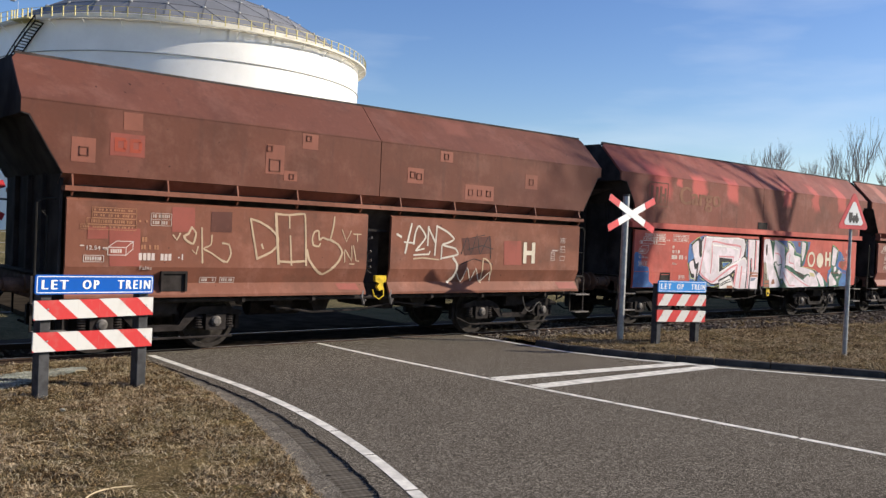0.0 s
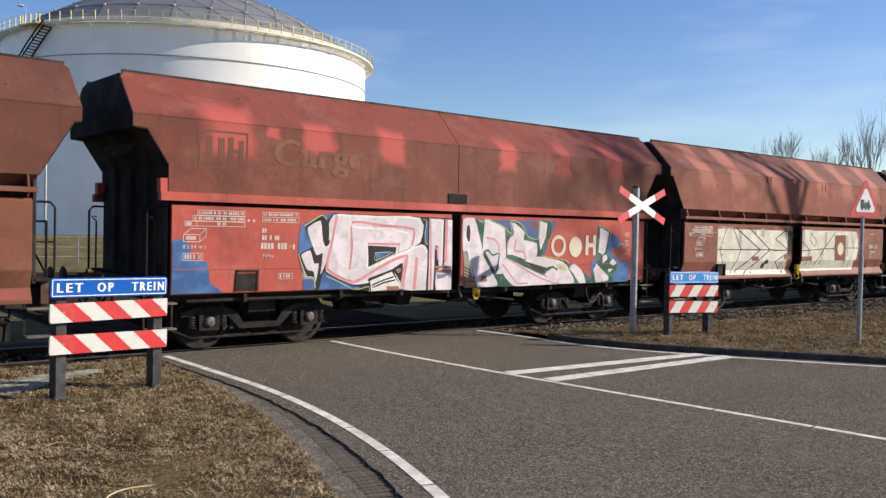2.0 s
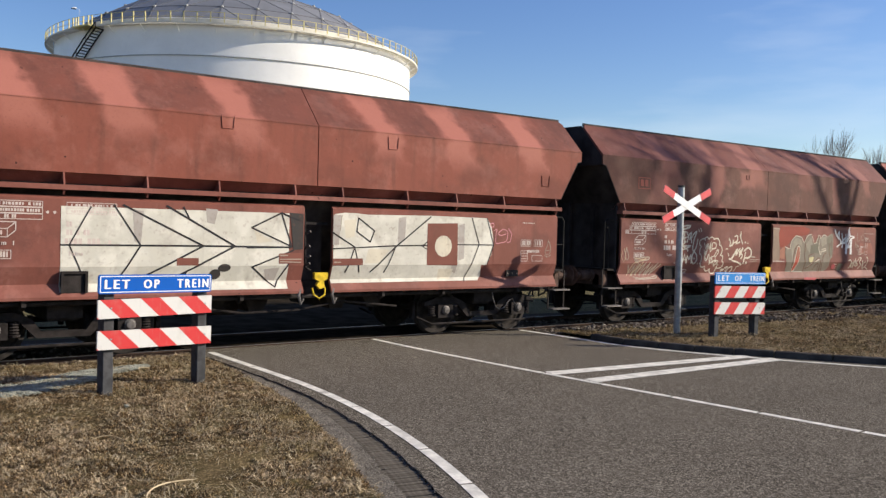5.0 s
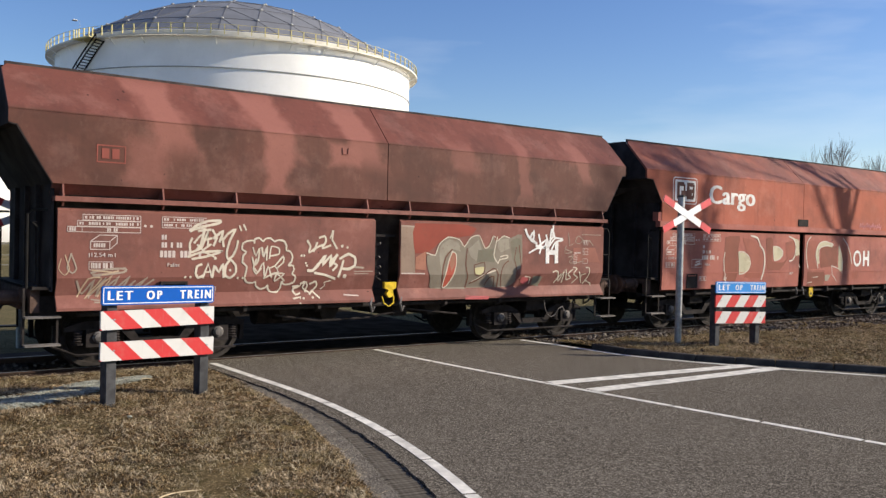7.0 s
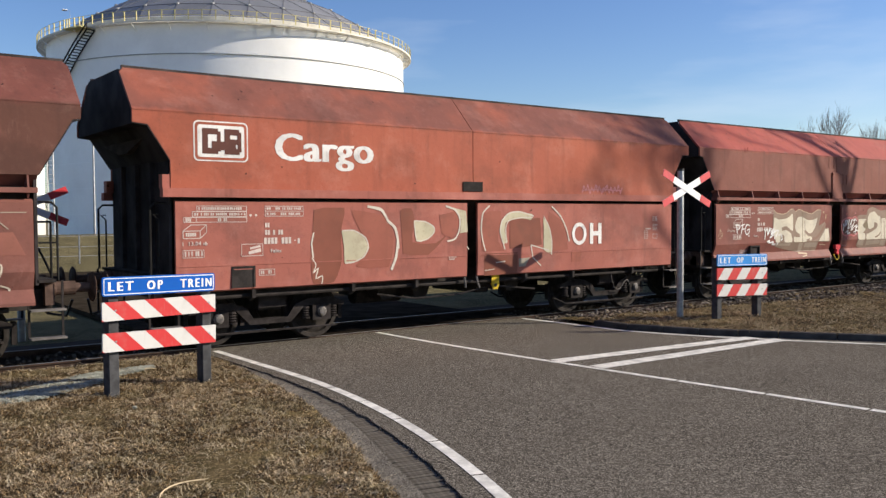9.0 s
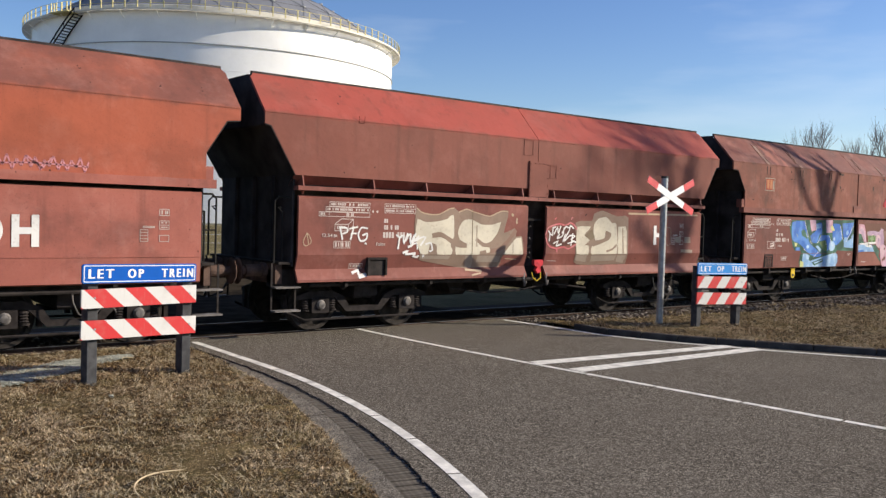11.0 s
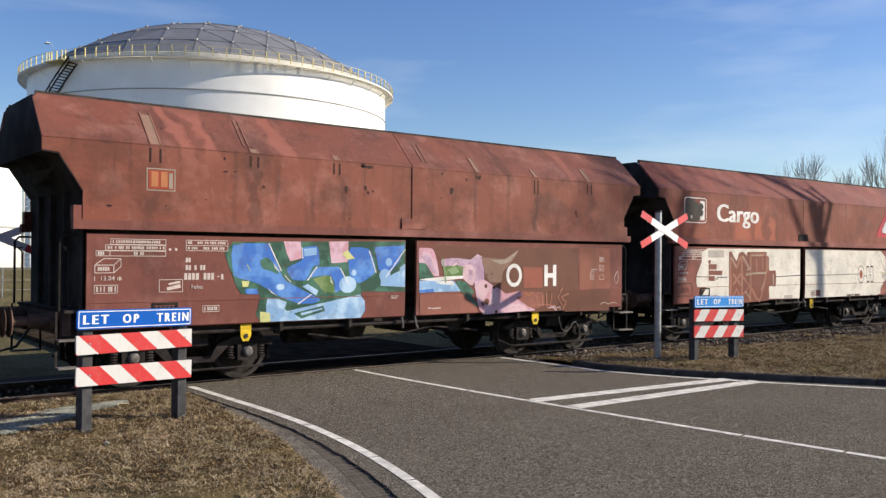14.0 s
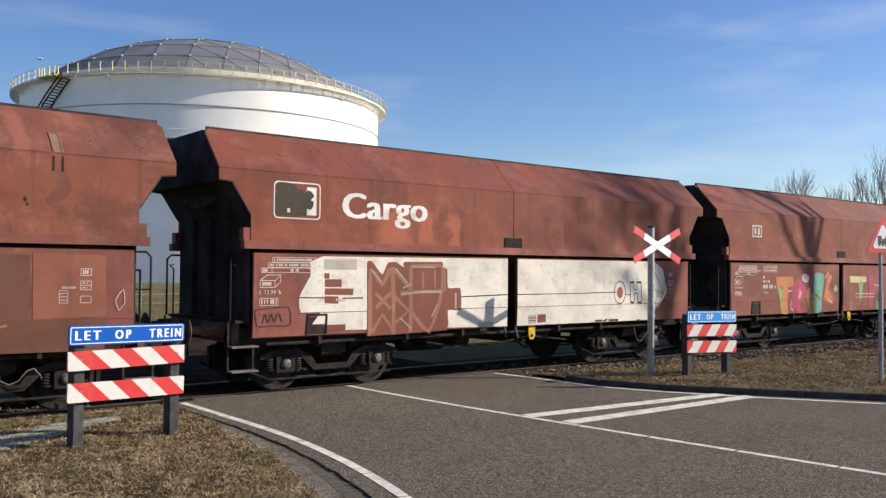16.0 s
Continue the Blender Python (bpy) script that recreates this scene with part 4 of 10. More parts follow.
def bogie(k, w, a):
    cx = a * (k.axles[0] + k.axles[1]) / 2
    base = (k.axles[1] - k.axles[0]) / 2
    b = tagged(new("bogie"), "grimy two-axle bogie")
    b.parent = w
    b.location = (cx, 0, 0)
    for s in (-1, 1):
        bm = B()
        y = s * 1.0
        o = [(-base - 0.45, 0.62), (-base - 0.2, 0.70), (-base + 0.25, 0.70), (-0.42, 0.60), (-0.30, 0.42), (0.30, 0.42), (0.42, 0.60), (base - 0.25, 0.70), (base + 0.2, 0.70), (base + 0.45, 0.62), (base + 0.45, 0.55), (base + 0.2, 0.58), (base - 0.3, 0.58), (0.36, 0.33), (-0.36, 0.33), (-base + 0.3, 0.58), (-base - 0.2, 0.58), (-base - 0.45, 0.55)]
        prism(bm, [(x, y - 0.05, z) for x, z in o], (0, 0, 0), (0, 0.1, 0))
        part("side_frame", bm, M["bogie"], b)
        for e in (-1, 1):
            x = e * base
            bm = B()
            box(bm, x - 0.17, x + 0.17, y - 0.09, y + 0.09, 0.33, 0.58)
            part("axlebox", bm, M["bogie"], b)
            for c in (-0.26, 0.26):
                bm = B()
                lathe(bm, [(0.085, 0.36), (0.085, 0.385), (0.05, 0.39), (0.075, 0.41), (0.05, 0.43), (0.075, 0.45), (0.05, 0.47), (0.075, 0.49), (0.05, 0.51), (0.075, 0.53), (0.06, 0.56)], 10, (x + c, y, 0))
                part("spring", bm, M["bogie"], b)
            bm = B()
            lathe(bm, [(0.085, 0.0), (0.085, s * 0.05), (0.065, s * 0.06), (0.06, s * 0.075), (0.03, s * 0.08)], 12, (x, y + s * 0.06, 0.47), "y")
            part("axlebox_cover", bm, M["axlebox"], b, "pale round axlebox cover")
        bm = B()
        box(bm, -0.24, 0.24, y - 0.1, y + 0.1, 0.60, 0.86)
        pipe(bm, [(-base - 0.6, y, 0.35), (-base - 0.3, y + s * 0.06, 0.22), (base + 0.3, y + s * 0.06, 0.22)], 0.02)
        part("bolster_seat", bm, M["bogie"], b)
        for e in (-1, 1):
            for c in (-1, 1):
                bm = B()
                x = e * base + c * 0.52
                prism(bm, [(x - 0.035, s * 0.70, 0.30), (x + 0.035, s * 0.70, 0.30), (x + 0.03, s * 0.70, 0.62), (x - 0.03, s * 0.70, 0.62)], (0, 0, 0), (0, s * 0.1, 0))
                part("brake_block", bm, M["bogie"], b)
    bm = B()
    box(bm, -0.2, 0.2, -1.0, 1.0, 0.55, 0.80)
    part("bolster", bm, M["bogie"], b)
    for e in (-1, 1):
        bm = B()
        r = 0.46
        for s in (-1, 1):
            lathe(bm, [(0.09, s * 0.68), (0.12, s * 0.79), (0.14, s * 0.79), (0.37, s * 0.75), (0.39, s * 0.80), (r - 0.005, s * 0.80), (r, s * 0.79), (r + 0.002, s * 0.72), (r + 0.025, s * 0.69), (r + 0.02, s * 0.67), (0.39, s * 0.67), (0.36, s * 0.70), (0.14, s * 0.69)], 28, (0, 0, 0), "y")
        tube(bm, (0, -0.95, 0), (0, 0.95, 0), 0.08, 10)
        ws = part("wheelset", bm, M["wheel"], b, "worn steel wheelset")
        WHEELS.append((ws, e * base, r))


def hopper_wagon(k, label, paint, red=False):
    w = tagged(new("hopper_wagon"), label, "railway wagon", "wagons of the train")
    hopper(k, w, paint[0])
    ledges(k, w, paint[1], red)
    made = doors(k, w, paint[2])
    underframe(k, w, paint[1], red)
    bogie(k, w, -1)
    bogie(k, w, 1)
    DOORS_MADE.append(made)
    return w


# ---- the train ----
def roof_waves(xs, k=0.8, slant=-0.35):
    return tuple((x, 3.75, 0.3, 0.55, slant, k) for x in xs)


def coat(name, side, roof, rust, low, patches=(), patch=(0.36, 0.12, 0.09), streak=0.4, low_patches=(), low_patch=(0.3, 0.1, 0.08), mottle=0.6):
    up = wagon_paint("upper_" + name, side, roof, rust, patches, patch, streak, mottle=mottle)
    low = (low[0] * 1.1, low[1] * 1.3, low[2] * 1.28)
    lw = wagon_paint("lower_" + name, low, low, tint(low, 1.35), low_patches, low_patch, 0.3)
    return up, lw, lw


COATS = {}
COATS["A"] = coat("a", (0.13, 0.05, 0.034), (0.135, 0.054, 0.04), (0.155, 0.056, 0.037), (0.18, 0.06, 0.039), ((-4.6, 3.0, 0.26, 0.6, 0, 0.28), (2.2, 2.85, 0.3, 0.18, 0, 0.6), (2.0, 4.1, 0.3, 0.15, 0, 0.4), (4.2, 3.0, 1.2, 0.5, 0, 0.15)), (0.26, 0.10, 0.075), 0.4, mottle=0.4)
COATS["B"] = coat("b", (0.17, 0.058, 0.041), (0.205, 0.060, 0.046), (0.23, 0.062, 0.045), (0.38, 0.07, 0.055), ((-4.73, 3.48, 0.40, 0.38, 0.0, 0.9), (-3.96, 3.5, 0.12, 0.09, 0.0, 0.9), (-3.13, 3.48, 0.27, 0.27, 0.0, 0.95), (-1.59, 3.45, 0.27, 0.30, -0.1, 0.95), (1.24, 3.48, 0.25, 0.30, -0.1, 0.95), (2.89, 3.55, 0.2, 0.33, -0.2, 0.75), (4.55, 3.55, 0.24, 0.35, -0.2, 0.85)), (0.46, 0.10, 0.085))
COATS["C"] = coat("c", (0.228, 0.072, 0.049), (0.155, 0.058, 0.043), (0.25, 0.076, 0.051), (0.19, 0.059, 0.045), roof_waves((-4.6, -3.2, -1.4, 1.2, 2.8, 4.6), 0.9), (0.37, 0.14, 0.105))
COATS["D"] = coat("d", (0.122, 0.054, 0.04), (0.16, 0.058, 0.045), (0.145, 0.057, 0.043), (0.185, 0.064, 0.051), roof_waves((-3.9, -2.2, -0.6), 0.8) + ((-4.2, 3.0, 0.3, 0.35, 0, 0.5), (-2.1, 3.1, 0.22, 0.5, 0, 0.8), (-0.9, 3.35, 0.25, 0.2, 0, 0.8), (1.6, 3.5, 0.28, 0.25, -0.3, 0.5), (3.1, 3.4, 0.16, 0.6, -0.1, 0.5), (4.7, 3.6, 0.2, 0.4, -0.3, 0.6), (0.6, 3.1, 0.35, 0.5, -0.2, -0.35), (2.3, 3.3, 0.3, 0.6, -0.2, -0.3)), (0.29, 0.12, 0.094))
COATS["E"] = coat("e", (0.36, 0.10, 0.06), (0.19, 0.073, 0.055), (0.40, 0.112, 0.063), (0.30, 0.086, 0.066), ((3.6, 3.2, 1.6, 0.35, 0, 0.25),), (0.44, 0.11, 0.05), 0.3)
COATS["F"] = coat("f", (0.215, 0.076, 0.055), (0.34, 0.075, 0.055), (0.22, 0.075, 0.054), (0.19, 0.058, 0.046), mottle=0.3)
COATS["G"] = coat("g", (0.215, 0.074, 0.05), (0.165, 0.064, 0.048), (0.245, 0.078, 0.052), (0.16, 0.05, 0.04), ((-4.3, 3.9, 0.1, 0.5, -0.3, 0.7), (-3.9, 3.85, 0.12, 0.4, -0.3, 0.7), (-2.6, 3.9, 0.14, 0.4, -0.3, 0.6), (-4.7, 2.95, 0.07, 0.45, 0, -0.35), (-3.14, 2.95, 0.07, 0.5, 0, -0.45), (-1.55, 3.0, 0.06, 0.4, 0, -0.35), (3.03, 2.95, 0.06, 0.5, 0, -0.55), (4.6, 3.0, 0.07, 0.4, 0, -0.4), (2.2, 3.9, 0.1, 0.5, -0.3, -0.45), (4.1, 3.85, 0.12, 0.4, -0.3, 0.5)), (0.31, 0.115, 0.085), 0.55, mottle=0.85)
COATS["H"] = coat("h", (0.195, 0.062, 0.042), (0.18, 0.06, 0.045), (0.25, 0.07, 0.043), (0.19, 0.056, 0.045), ((-2.9, 2.8, 0.35, 0.3, 0, 0.7), (-2.2, 2.75, 0.2, 0.25, 0, 0.75), (-1.6, 2.78, 0.12, 0.3, 0, 0.7), (-4.9, 2.65, 0.6, 0.15, 0, 0.3)), (0.38, 0.115, 0.065), 0.5)
COATS["I"] = coat("i", (0.20, 0.062, 0.042), (0.165, 0.056, 0.042), (0.24, 0.068, 0.043), (0.185, 0.056, 0.045))
COATS["Z"] = COATS["A"]
COATS["J"] = COATS["I"]
TRAIN = []
SPECS = (
    ("Z", -12.54, RIBBED, "rust-brown hopper wagon at the head of the visible train"),
    ("A", 0.0, RIBBED, "rust-brown hopper wagon with white outline graffiti letters"),
    ("B", 12.94, SMOOTH, "red hopper wagon with large silver and pink graffiti"),
    ("C", 25.53, RIBBED, "red-brown hopper wagon with white panels of line graffiti"),
    ("D", 38.14, RIBBED, "brown hopper wagon with pale waves and scribbled white tags"),
    ("E", 51.06, SMOOTH, "orange-red hopper wagon lettered Cargo in white"),
    ("F", 63.70, RIBBED, "hopper wagon with bright red roof slope and cream graffiti"),
    ("G", 76.53, SMOOTH, "rust-streaked hopper wagon with bright blue graffiti"),
    ("H", 89.69, SMOOTH, "rusty hopper wagon lettered Cargo above white graffiti"),
    ("I", 102.76, SMOOTH, "rusty hopper wagon with green and orange graffiti letters"),
    ("J", 115.8, SMOOTH, "rusty brown hopper wagon at the tail of the train"),
)
W = {}
for key, at, kind, label in SPECS:
    W[key] = hopper_wagon(kind, label, COATS[key], red=key in "FG")
    TRAIN.append((W[key], at))
DOORS = {spec[0]: made for spec, made in zip(SPECS, DOORS_MADE)}


# ---- lettering and graffiti on the wagons ----
from mathutils.geometry import tessellate_polygon

SPRAY = {
    "tan": (0.50, 0.37, 0.25), "pale": (0.62, 0.56, 0.48), "cream": (0.62, 0.55, 0.44), "white": (0.75, 0.73, 0.70), "straw": (0.52, 0.47, 0.33),
    "rose": (0.29, 0.085, 0.065), "dull": (0.11, 0.045, 0.035), "dulle": (0.225, 0.078, 0.052), "olive": (0.21, 0.16, 0.105), "orange": (0.32, 0.075, 0.045), "lens": (0.40, 0.09, 0.06),
    "taupe": (0.28, 0.20, 0.15), "creamf": (0.63, 0.57, 0.45), "pink": (0.55, 0.13, 0.14), "pinkb": (0.62, 0.27, 0.29), "silver": (0.60, 0.54, 0.565),
    "steel": (0.20, 0.23, 0.30), "blue": (0.055, 0.12, 0.29), "bluer": (0.09, 0.13, 0.27), "black": (0.03, 0.03, 0.032), "lime": (0.45, 0.52, 0.18), "rust": (0.30, 0.12, 0.09),
}
SPRAY.update({
    "sageg": (0.235, 0.20, 0.155), "sagel": (0.31, 0.275, 0.215), "saged": (0.185, 0.17, 0.125), "fadered": (0.27, 0.062, 0.042), "salmon": (0.37, 0.165, 0.11), "gyelp": (0.56, 0.50, 0.28), "pinkr": (0.42, 0.10, 0.10),
    "whitep": (0.66, 0.63, 0.545), "ghost": (0.165, 0.072, 0.049), "rustq": (0.31, 0.145, 0.10), "whiteh": (0.69, 0.65, 0.575), "dark": (0.05, 0.045, 0.042), "brownp": (0.20, 0.075, 0.055), "rustl": (0.30, 0.10, 0.07), "greyp": (0.42, 0.38, 0.34),
    "dgreen": (0.035, 0.085, 0.06), "gblue": (0.055, 0.16, 0.50), "lblue": (0.24, 0.40, 0.62), "ggreen": (0.10, 0.18, 0.06), "gpink": (0.56, 0.31, 0.36), "gyel": (0.58, 0.58, 0.25),
    "lilac": (0.40, 0.26, 0.36), "fan": (0.26, 0.16, 0.12), "orangel": (0.50, 0.20, 0.09), "magenta": (0.42, 0.07, 0.14), "teal": (0.16, 0.34, 0.27), "lgreen": (0.24, 0.34, 0.17),
    "umber": (0.155, 0.07, 0.049), "rustm": (0.36, 0.17, 0.095), "markd": (0.46, 0.36, 0.31), "scab": (0.045, 0.022, 0.018), "blot": (0.058, 0.05, 0.042), "strap": (0.27, 0.135, 0.10), "fanl": (0.36, 0.29, 0.23), "gpinkl": (0.66, 0.46, 0.50), "mark": (0.60, 0.50, 0.45), "logo": (0.36, 0.075, 0.045), "patch": (0.26, 0.10, 0.07),
})


SHADES = {"whitep": (0.54, 0.515, 0.44), "gblue": (0.11, 0.26, 0.60), "lblue": (0.42, 0.58, 0.74), "gpink": (0.60, 0.40, 0.48), "dgreen": (0.07, 0.17, 0.12), "ggreen": (0.20, 0.27, 0.12), "silver": (0.70, 0.62, 0.66), "lilac": (0.50, 0.36, 0.46), "pink": (0.58, 0.22, 0.22), "blue": (0.08, 0.18, 0.38)}


def spray_paint(name, colour):
    """Thin sprayed paint, worn through in places and grimed like the door under it."""
    n = Nodes("spray_" + name, 0.6)
    a, b, d = n.noise(1.6, 4), n.noise(16, 4), n.noise(4, 4, (1.5, 1.5, 0.15))
    c = n.mix(n.ramp(a, 0.35, 0.75), colour, tint(colour, 0.78))
    if name in SHADES:
        c = n.mix(n.ramp(n.noise(3.2, 3), 0.42, 0.62), c, SHADES[name])
    e = n.noise(2.6, 6, rough=0.68)
    c = n.mix(n.math("MULTIPLY", n.ramp(e, 0.5, 0.72), 0.25 if name == "silver" else 0.5), c, tuple(0.55 * v + 0.45 * w for v, w in zip(tint(colour, 0.7), (0.15, 0.085, 0.065))))
    c = n.mix(n.math("MULTIPLY", n.ramp(b, 0.56, 0.75), 0.30), c, (0.17, 0.075, 0.055))
    c = n.mix(n.math("MULTIPLY", n.ramp(d, 0.58, 0.8), 0.30), c, (0.11, 0.06, 0.045))
    return n.done(c)


for key, colour in SPRAY.items():
    M["spray_" + key] = spray_paint(key, colour)
ART = {}
KINDS = {s[0]: s[2] for s in SPECS}
PROFILE = {True: ((2.4, 1.455), (1.34, 1.455), (1.10, 1.375), (0.93, 1.47), (0.5, 1.47)), False: ((2.4, 1.455), (1.32, 1.455), (0.95, 1.44), (0.5, 1.42))}


def skin_y(ribbed, z, layer):
    """The near face of the doors at a height, and how far a coat stands off it."""
    y = 1.455
    for (za, ya), (zb, yb) in zip(PROFILE[ribbed], PROFILE[ribbed][1:]):
        if zb <= z <= za:
            y = ya + (yb - ya) * (za - z) / (za - zb)
    return -(y + 0.004 + 0.0015 * layer)


def bands(ribbed):
    return (3.0, 1.34, 1.10, 0.5) if ribbed else (3.0, 1.32, 0.5)


def clip(poly, z, above):
    out = []
    for a, b in zip(poly, poly[1:] + poly[:1]):
        ia, ib = (a[1] >= z) == above or a[1] == z, (b[1] >= z) == above or b[1] == z
        if ia:
            out.append(a)
        if ia != ib:
            u = (z - a[1]) / (b[1] - a[1])
            out.append((a[0] + (b[0] - a[0]) * u, z))
    return out


MARKS = ("mark", "rustm", "markd")


def lay(key, colour, layer, tris):
    """Lays flat triangles x, z on the door skin of a wagon."""
    ribbed = KINDS[key].ribbed
    side = 0 if sum(p[0] for t in tris for p in t) < 0 else 1
    verts, faces = ART.setdefault((key, side, colour, 0 if colour in MARKS else len(ART)), ([], []))
    b = bands(ribbed)
    base = layer + 0.006 * (len(ART) % 150)
    for i, t in enumerate(tris):
        # later paint lies a hair over earlier paint
        layer = base + 0.003 * (i // 2)
        for hi, lo in zip(b, b[1:]):
            q = clip(clip(list(t), hi, False), lo, True)
            if len(q) < 3:
                continue
            k = len(verts)
            verts += [(x, skin_y(ribbed, z, layer), z) for x, z in q]
            faces.append(tuple(range(k, k + len(q))))


def fill(key, colour, layer, outline):
    if len(outline) > 5:
        # sprayed edges bow a little between their corners
        p = [Vector(q) for q in outline]
        n = len(p)
        soft = []
        for i in range(n):
            a, b, c, d = p[i - 1], p[i], p[(i + 1) % n], p[(i + 2) % n]
            for j in range(3):
                u = j / 3
                q = 0.5 * (2 * b + (c - a) * u + (2 * a - 5 * b + 4 * c - d) * u * u + (3 * b - a - 3 * c + d) * u**3)
                q = b.lerp(c, u).lerp(q, 0.55 if (c - b).length < 0.7 else 0.0)
                soft.append((q.x, max(min(q.y, max(v.y for v in p)), min(v.y for v in p))))
        outline = soft
    pts = [Vector((x, z, 0)) for x, z in outline]
    lay(key, colour, layer, [[tuple(outline[i]) for i in t] for t in tessellate_polygon([pts])])


def oval(key, colour, layer, centre, radii, ring):
    k = 28
    out = [(centre[0] + radii[0] * math.cos(2 * math.pi * i / k), centre[1] + radii[1] * math.sin(2 * math.pi * i / k)) for i in range(k)]
    if ring:
        inner = [(centre[0] + (x - centre[0]) * (1 - ring / radii[0] / 2), centre[1] + (z - centre[1]) * (1 - ring / radii[1] / 2)) for x, z in out]
        outer = [(centre[0] + (x - centre[0]) * (1 + ring / radii[0] / 2), centre[1] + (z - centre[1]) * (1 + ring / radii[1] / 2)) for x, z in out]
        tris = []
        for i in range(k):
            j = (i + 1) % k
            tris += [[outer[i], outer[j], inner[j]], [outer[i], inner[j], inner[i]]]
        lay(key, colour, layer, tris)
    else:
        lay(key, colour, layer, [[centre, out[i], out[(i + 1) % k]] for i in range(k)])


def stroke(key, colour, layer, width, path):
    """A sprayed line with a slightly uneven width, rounded by a curve through its points."""
    p = [Vector((x, z)) for x, z in path]
    if len(p) > 3:
        fine = []
        for i in range(len(p) - 1):
            a, b, c, d = p[max(i - 1, 0)], p[i], p[i + 1], p[min(i + 2, len(p) - 1)]
            for j in range(3):
                u = j / 3
                q = 0.5 * (2 * b + (c - a) * u + (2 * a - 5 * b + 4 * c - d) * u * u + (3 * b - a - 3 * c + d) * u**3)
                fine.append(q.lerp(b.lerp(c, u), 0.35))
        p = fine + [p[-1]]
    tris = []
    prev = None
    for i, q in enumerate(p):
        d = (p[min(i + 1, len(p) - 1)] - p[max(i - 1, 0)])
        d = d.normalized() if d.length > 1e-6 else Vector((1, 0))
        w = width * (0.5 + 0.14 * noise.noise(Vector((q.x * 7, q.y * 7, width * 90))))
        nrm = Vector((-d.y, d.x)) * w
        if i == 0:
            q = q - d * w * 0.5
        if i == len(p) - 1:
            q = q + d * w * 0.5
        pair = (tuple(q + nrm), tuple(q - nrm))
        if prev:
            tris += [[prev[0], prev[1], pair[1]], [prev[0], pair[1], pair[0]]]
        prev = pair
    lay(key, colour, layer, tris)


def bar(key, x0, x1, z0, z1, colour="mark", layer=1):
    lay(key, colour, layer, [[(x0, z0), (x1, z0), (x1, z1)], [(x0, z0), (x1, z1), (x0, z1)]])


def framed(key, x0, x1, z0, z1, rows=1, marks=True, t=0.009, tone="mark"):
    """A thin white box with rows of short unreadable marks in it."""
    rng = random.Random(int(abs(x0 * 100) + z0 * 1000) + len(key))
    for a, b, c, d in ((x0, x1, z1 - t, z1), (x0, x1, z0, z0 + t), (x0, x0 + t, z0, z1), (x1 - t, x1, z0, z1)):
        bar(key, a, b, c, d, tone)
    for r in range(rows):
        lo, hi = z0 + (z1 - z0) * r / rows, z0 + (z1 - z0) * (r + 1) / rows
        if r:
            bar(key, x0, x1, lo - t / 2, lo + t / 2, tone)
        x = x0 + 0.03
        while marks and x < x1 - 0.04:
            w = rng.choice((0.018, 0.024, 0.03))
            if rng.random() < 0.9:
                bar(key, x, x + w, lo + 0.024, hi - 0.022, tone)
            x += w + rng.choice((0.007, 0.009, 0.012, 0.03))


def marks(key, x, z, h, pattern, tone="mark"):
    """Unreadable characters as bars: 1 a character, 0 a gap."""
    for c in pattern:
        if c == "1":
            bar(key, x, x + h * 0.46, z, z + h, tone)
        x += h * 0.6
    return x


def crate_icon(key, x, z):
    for a, b in (((0, 0), (0.26, 0)), ((0.26, 0), (0.26, 0.11)), ((0.26, 0.11), (0, 0.11)), ((0, 0.11), (0, 0)), ((0, 0.11), (0.12, 0.2)), ((0.12, 0.2), (0.36, 0.2)), ((0.36, 0.2), (0.26, 0.11)), ((0.36, 0.2), (0.36, 0.09)), ((0.36, 0.09), (0.26, 0))):
        stroke(key, "mark", 1, 0.012, [(x + a[0], z + a[1]), (x + b[0], z + b[1])])
    marks(key, x + 0.04, z + 0.03, 0.055, "11111")


def load_table(key, dx=0.0, dz=0.0):
    """The load table, class marks and weights at the left end of a wagon side."""
    e = -KINDS[key].door + dx
    framed(key, e + 0.27, e + 1.07, 2.14 + dz, 2.225 + dz)
    framed(key, e + 0.20, e + 1.07, 2.055 + dz, 2.14 + dz)
    framed(key, e + 0.07, e + 1.07, 1.975 + dz, 2.055 + dz, marks=False)
    marks(key, e + 0.10, 1.99 + dz, 0.05, "111")
    bar(key, e + 0.26, e + 0.269, 1.975 + dz, 2.055 + dz)
    marks(key, e + 0.6, 1.99 + dz, 0.05, "11011")
    for x in (1.13, 1.22):
        oval(key, "mark", 1, (e + x, 2.08 + dz), (0.02, 0.02), 0)
    framed(key, e + 1.37, e + 2.04, 2.06 + dz, 2.225 + dz, 2)
    marks(key, e + 1.37, 1.89 + dz, 0.07, "11")
    marks(key, e + 1.37, 1.775 + dz, 0.075, "1101011")
    marks(key, e + 1.35, 1.63 + dz, 0.10, "11110111")
    bar(key, e + 1.87, e + 1.90, 1.67 + dz, 1.685 + dz)
    marks(key, e + 1.93, 1.63 + dz, 0.08, "1")
    crate_icon(key, e + 0.38 if KINDS[key].ribbed else e + 0.06, 1.74 + dz)
    for x in (0.36, 0.71) if KINDS[key].ribbed else (0.05, 0.40):
        bar(key, e + x, e + x + 0.012, 1.63 + dz, 1.69 + dz)
    x = 0.36 if KINDS[key].ribbed else 0.05
    framed(key, e + x, e + x + 0.33, 1.45 + dz, 1.57 + dz)


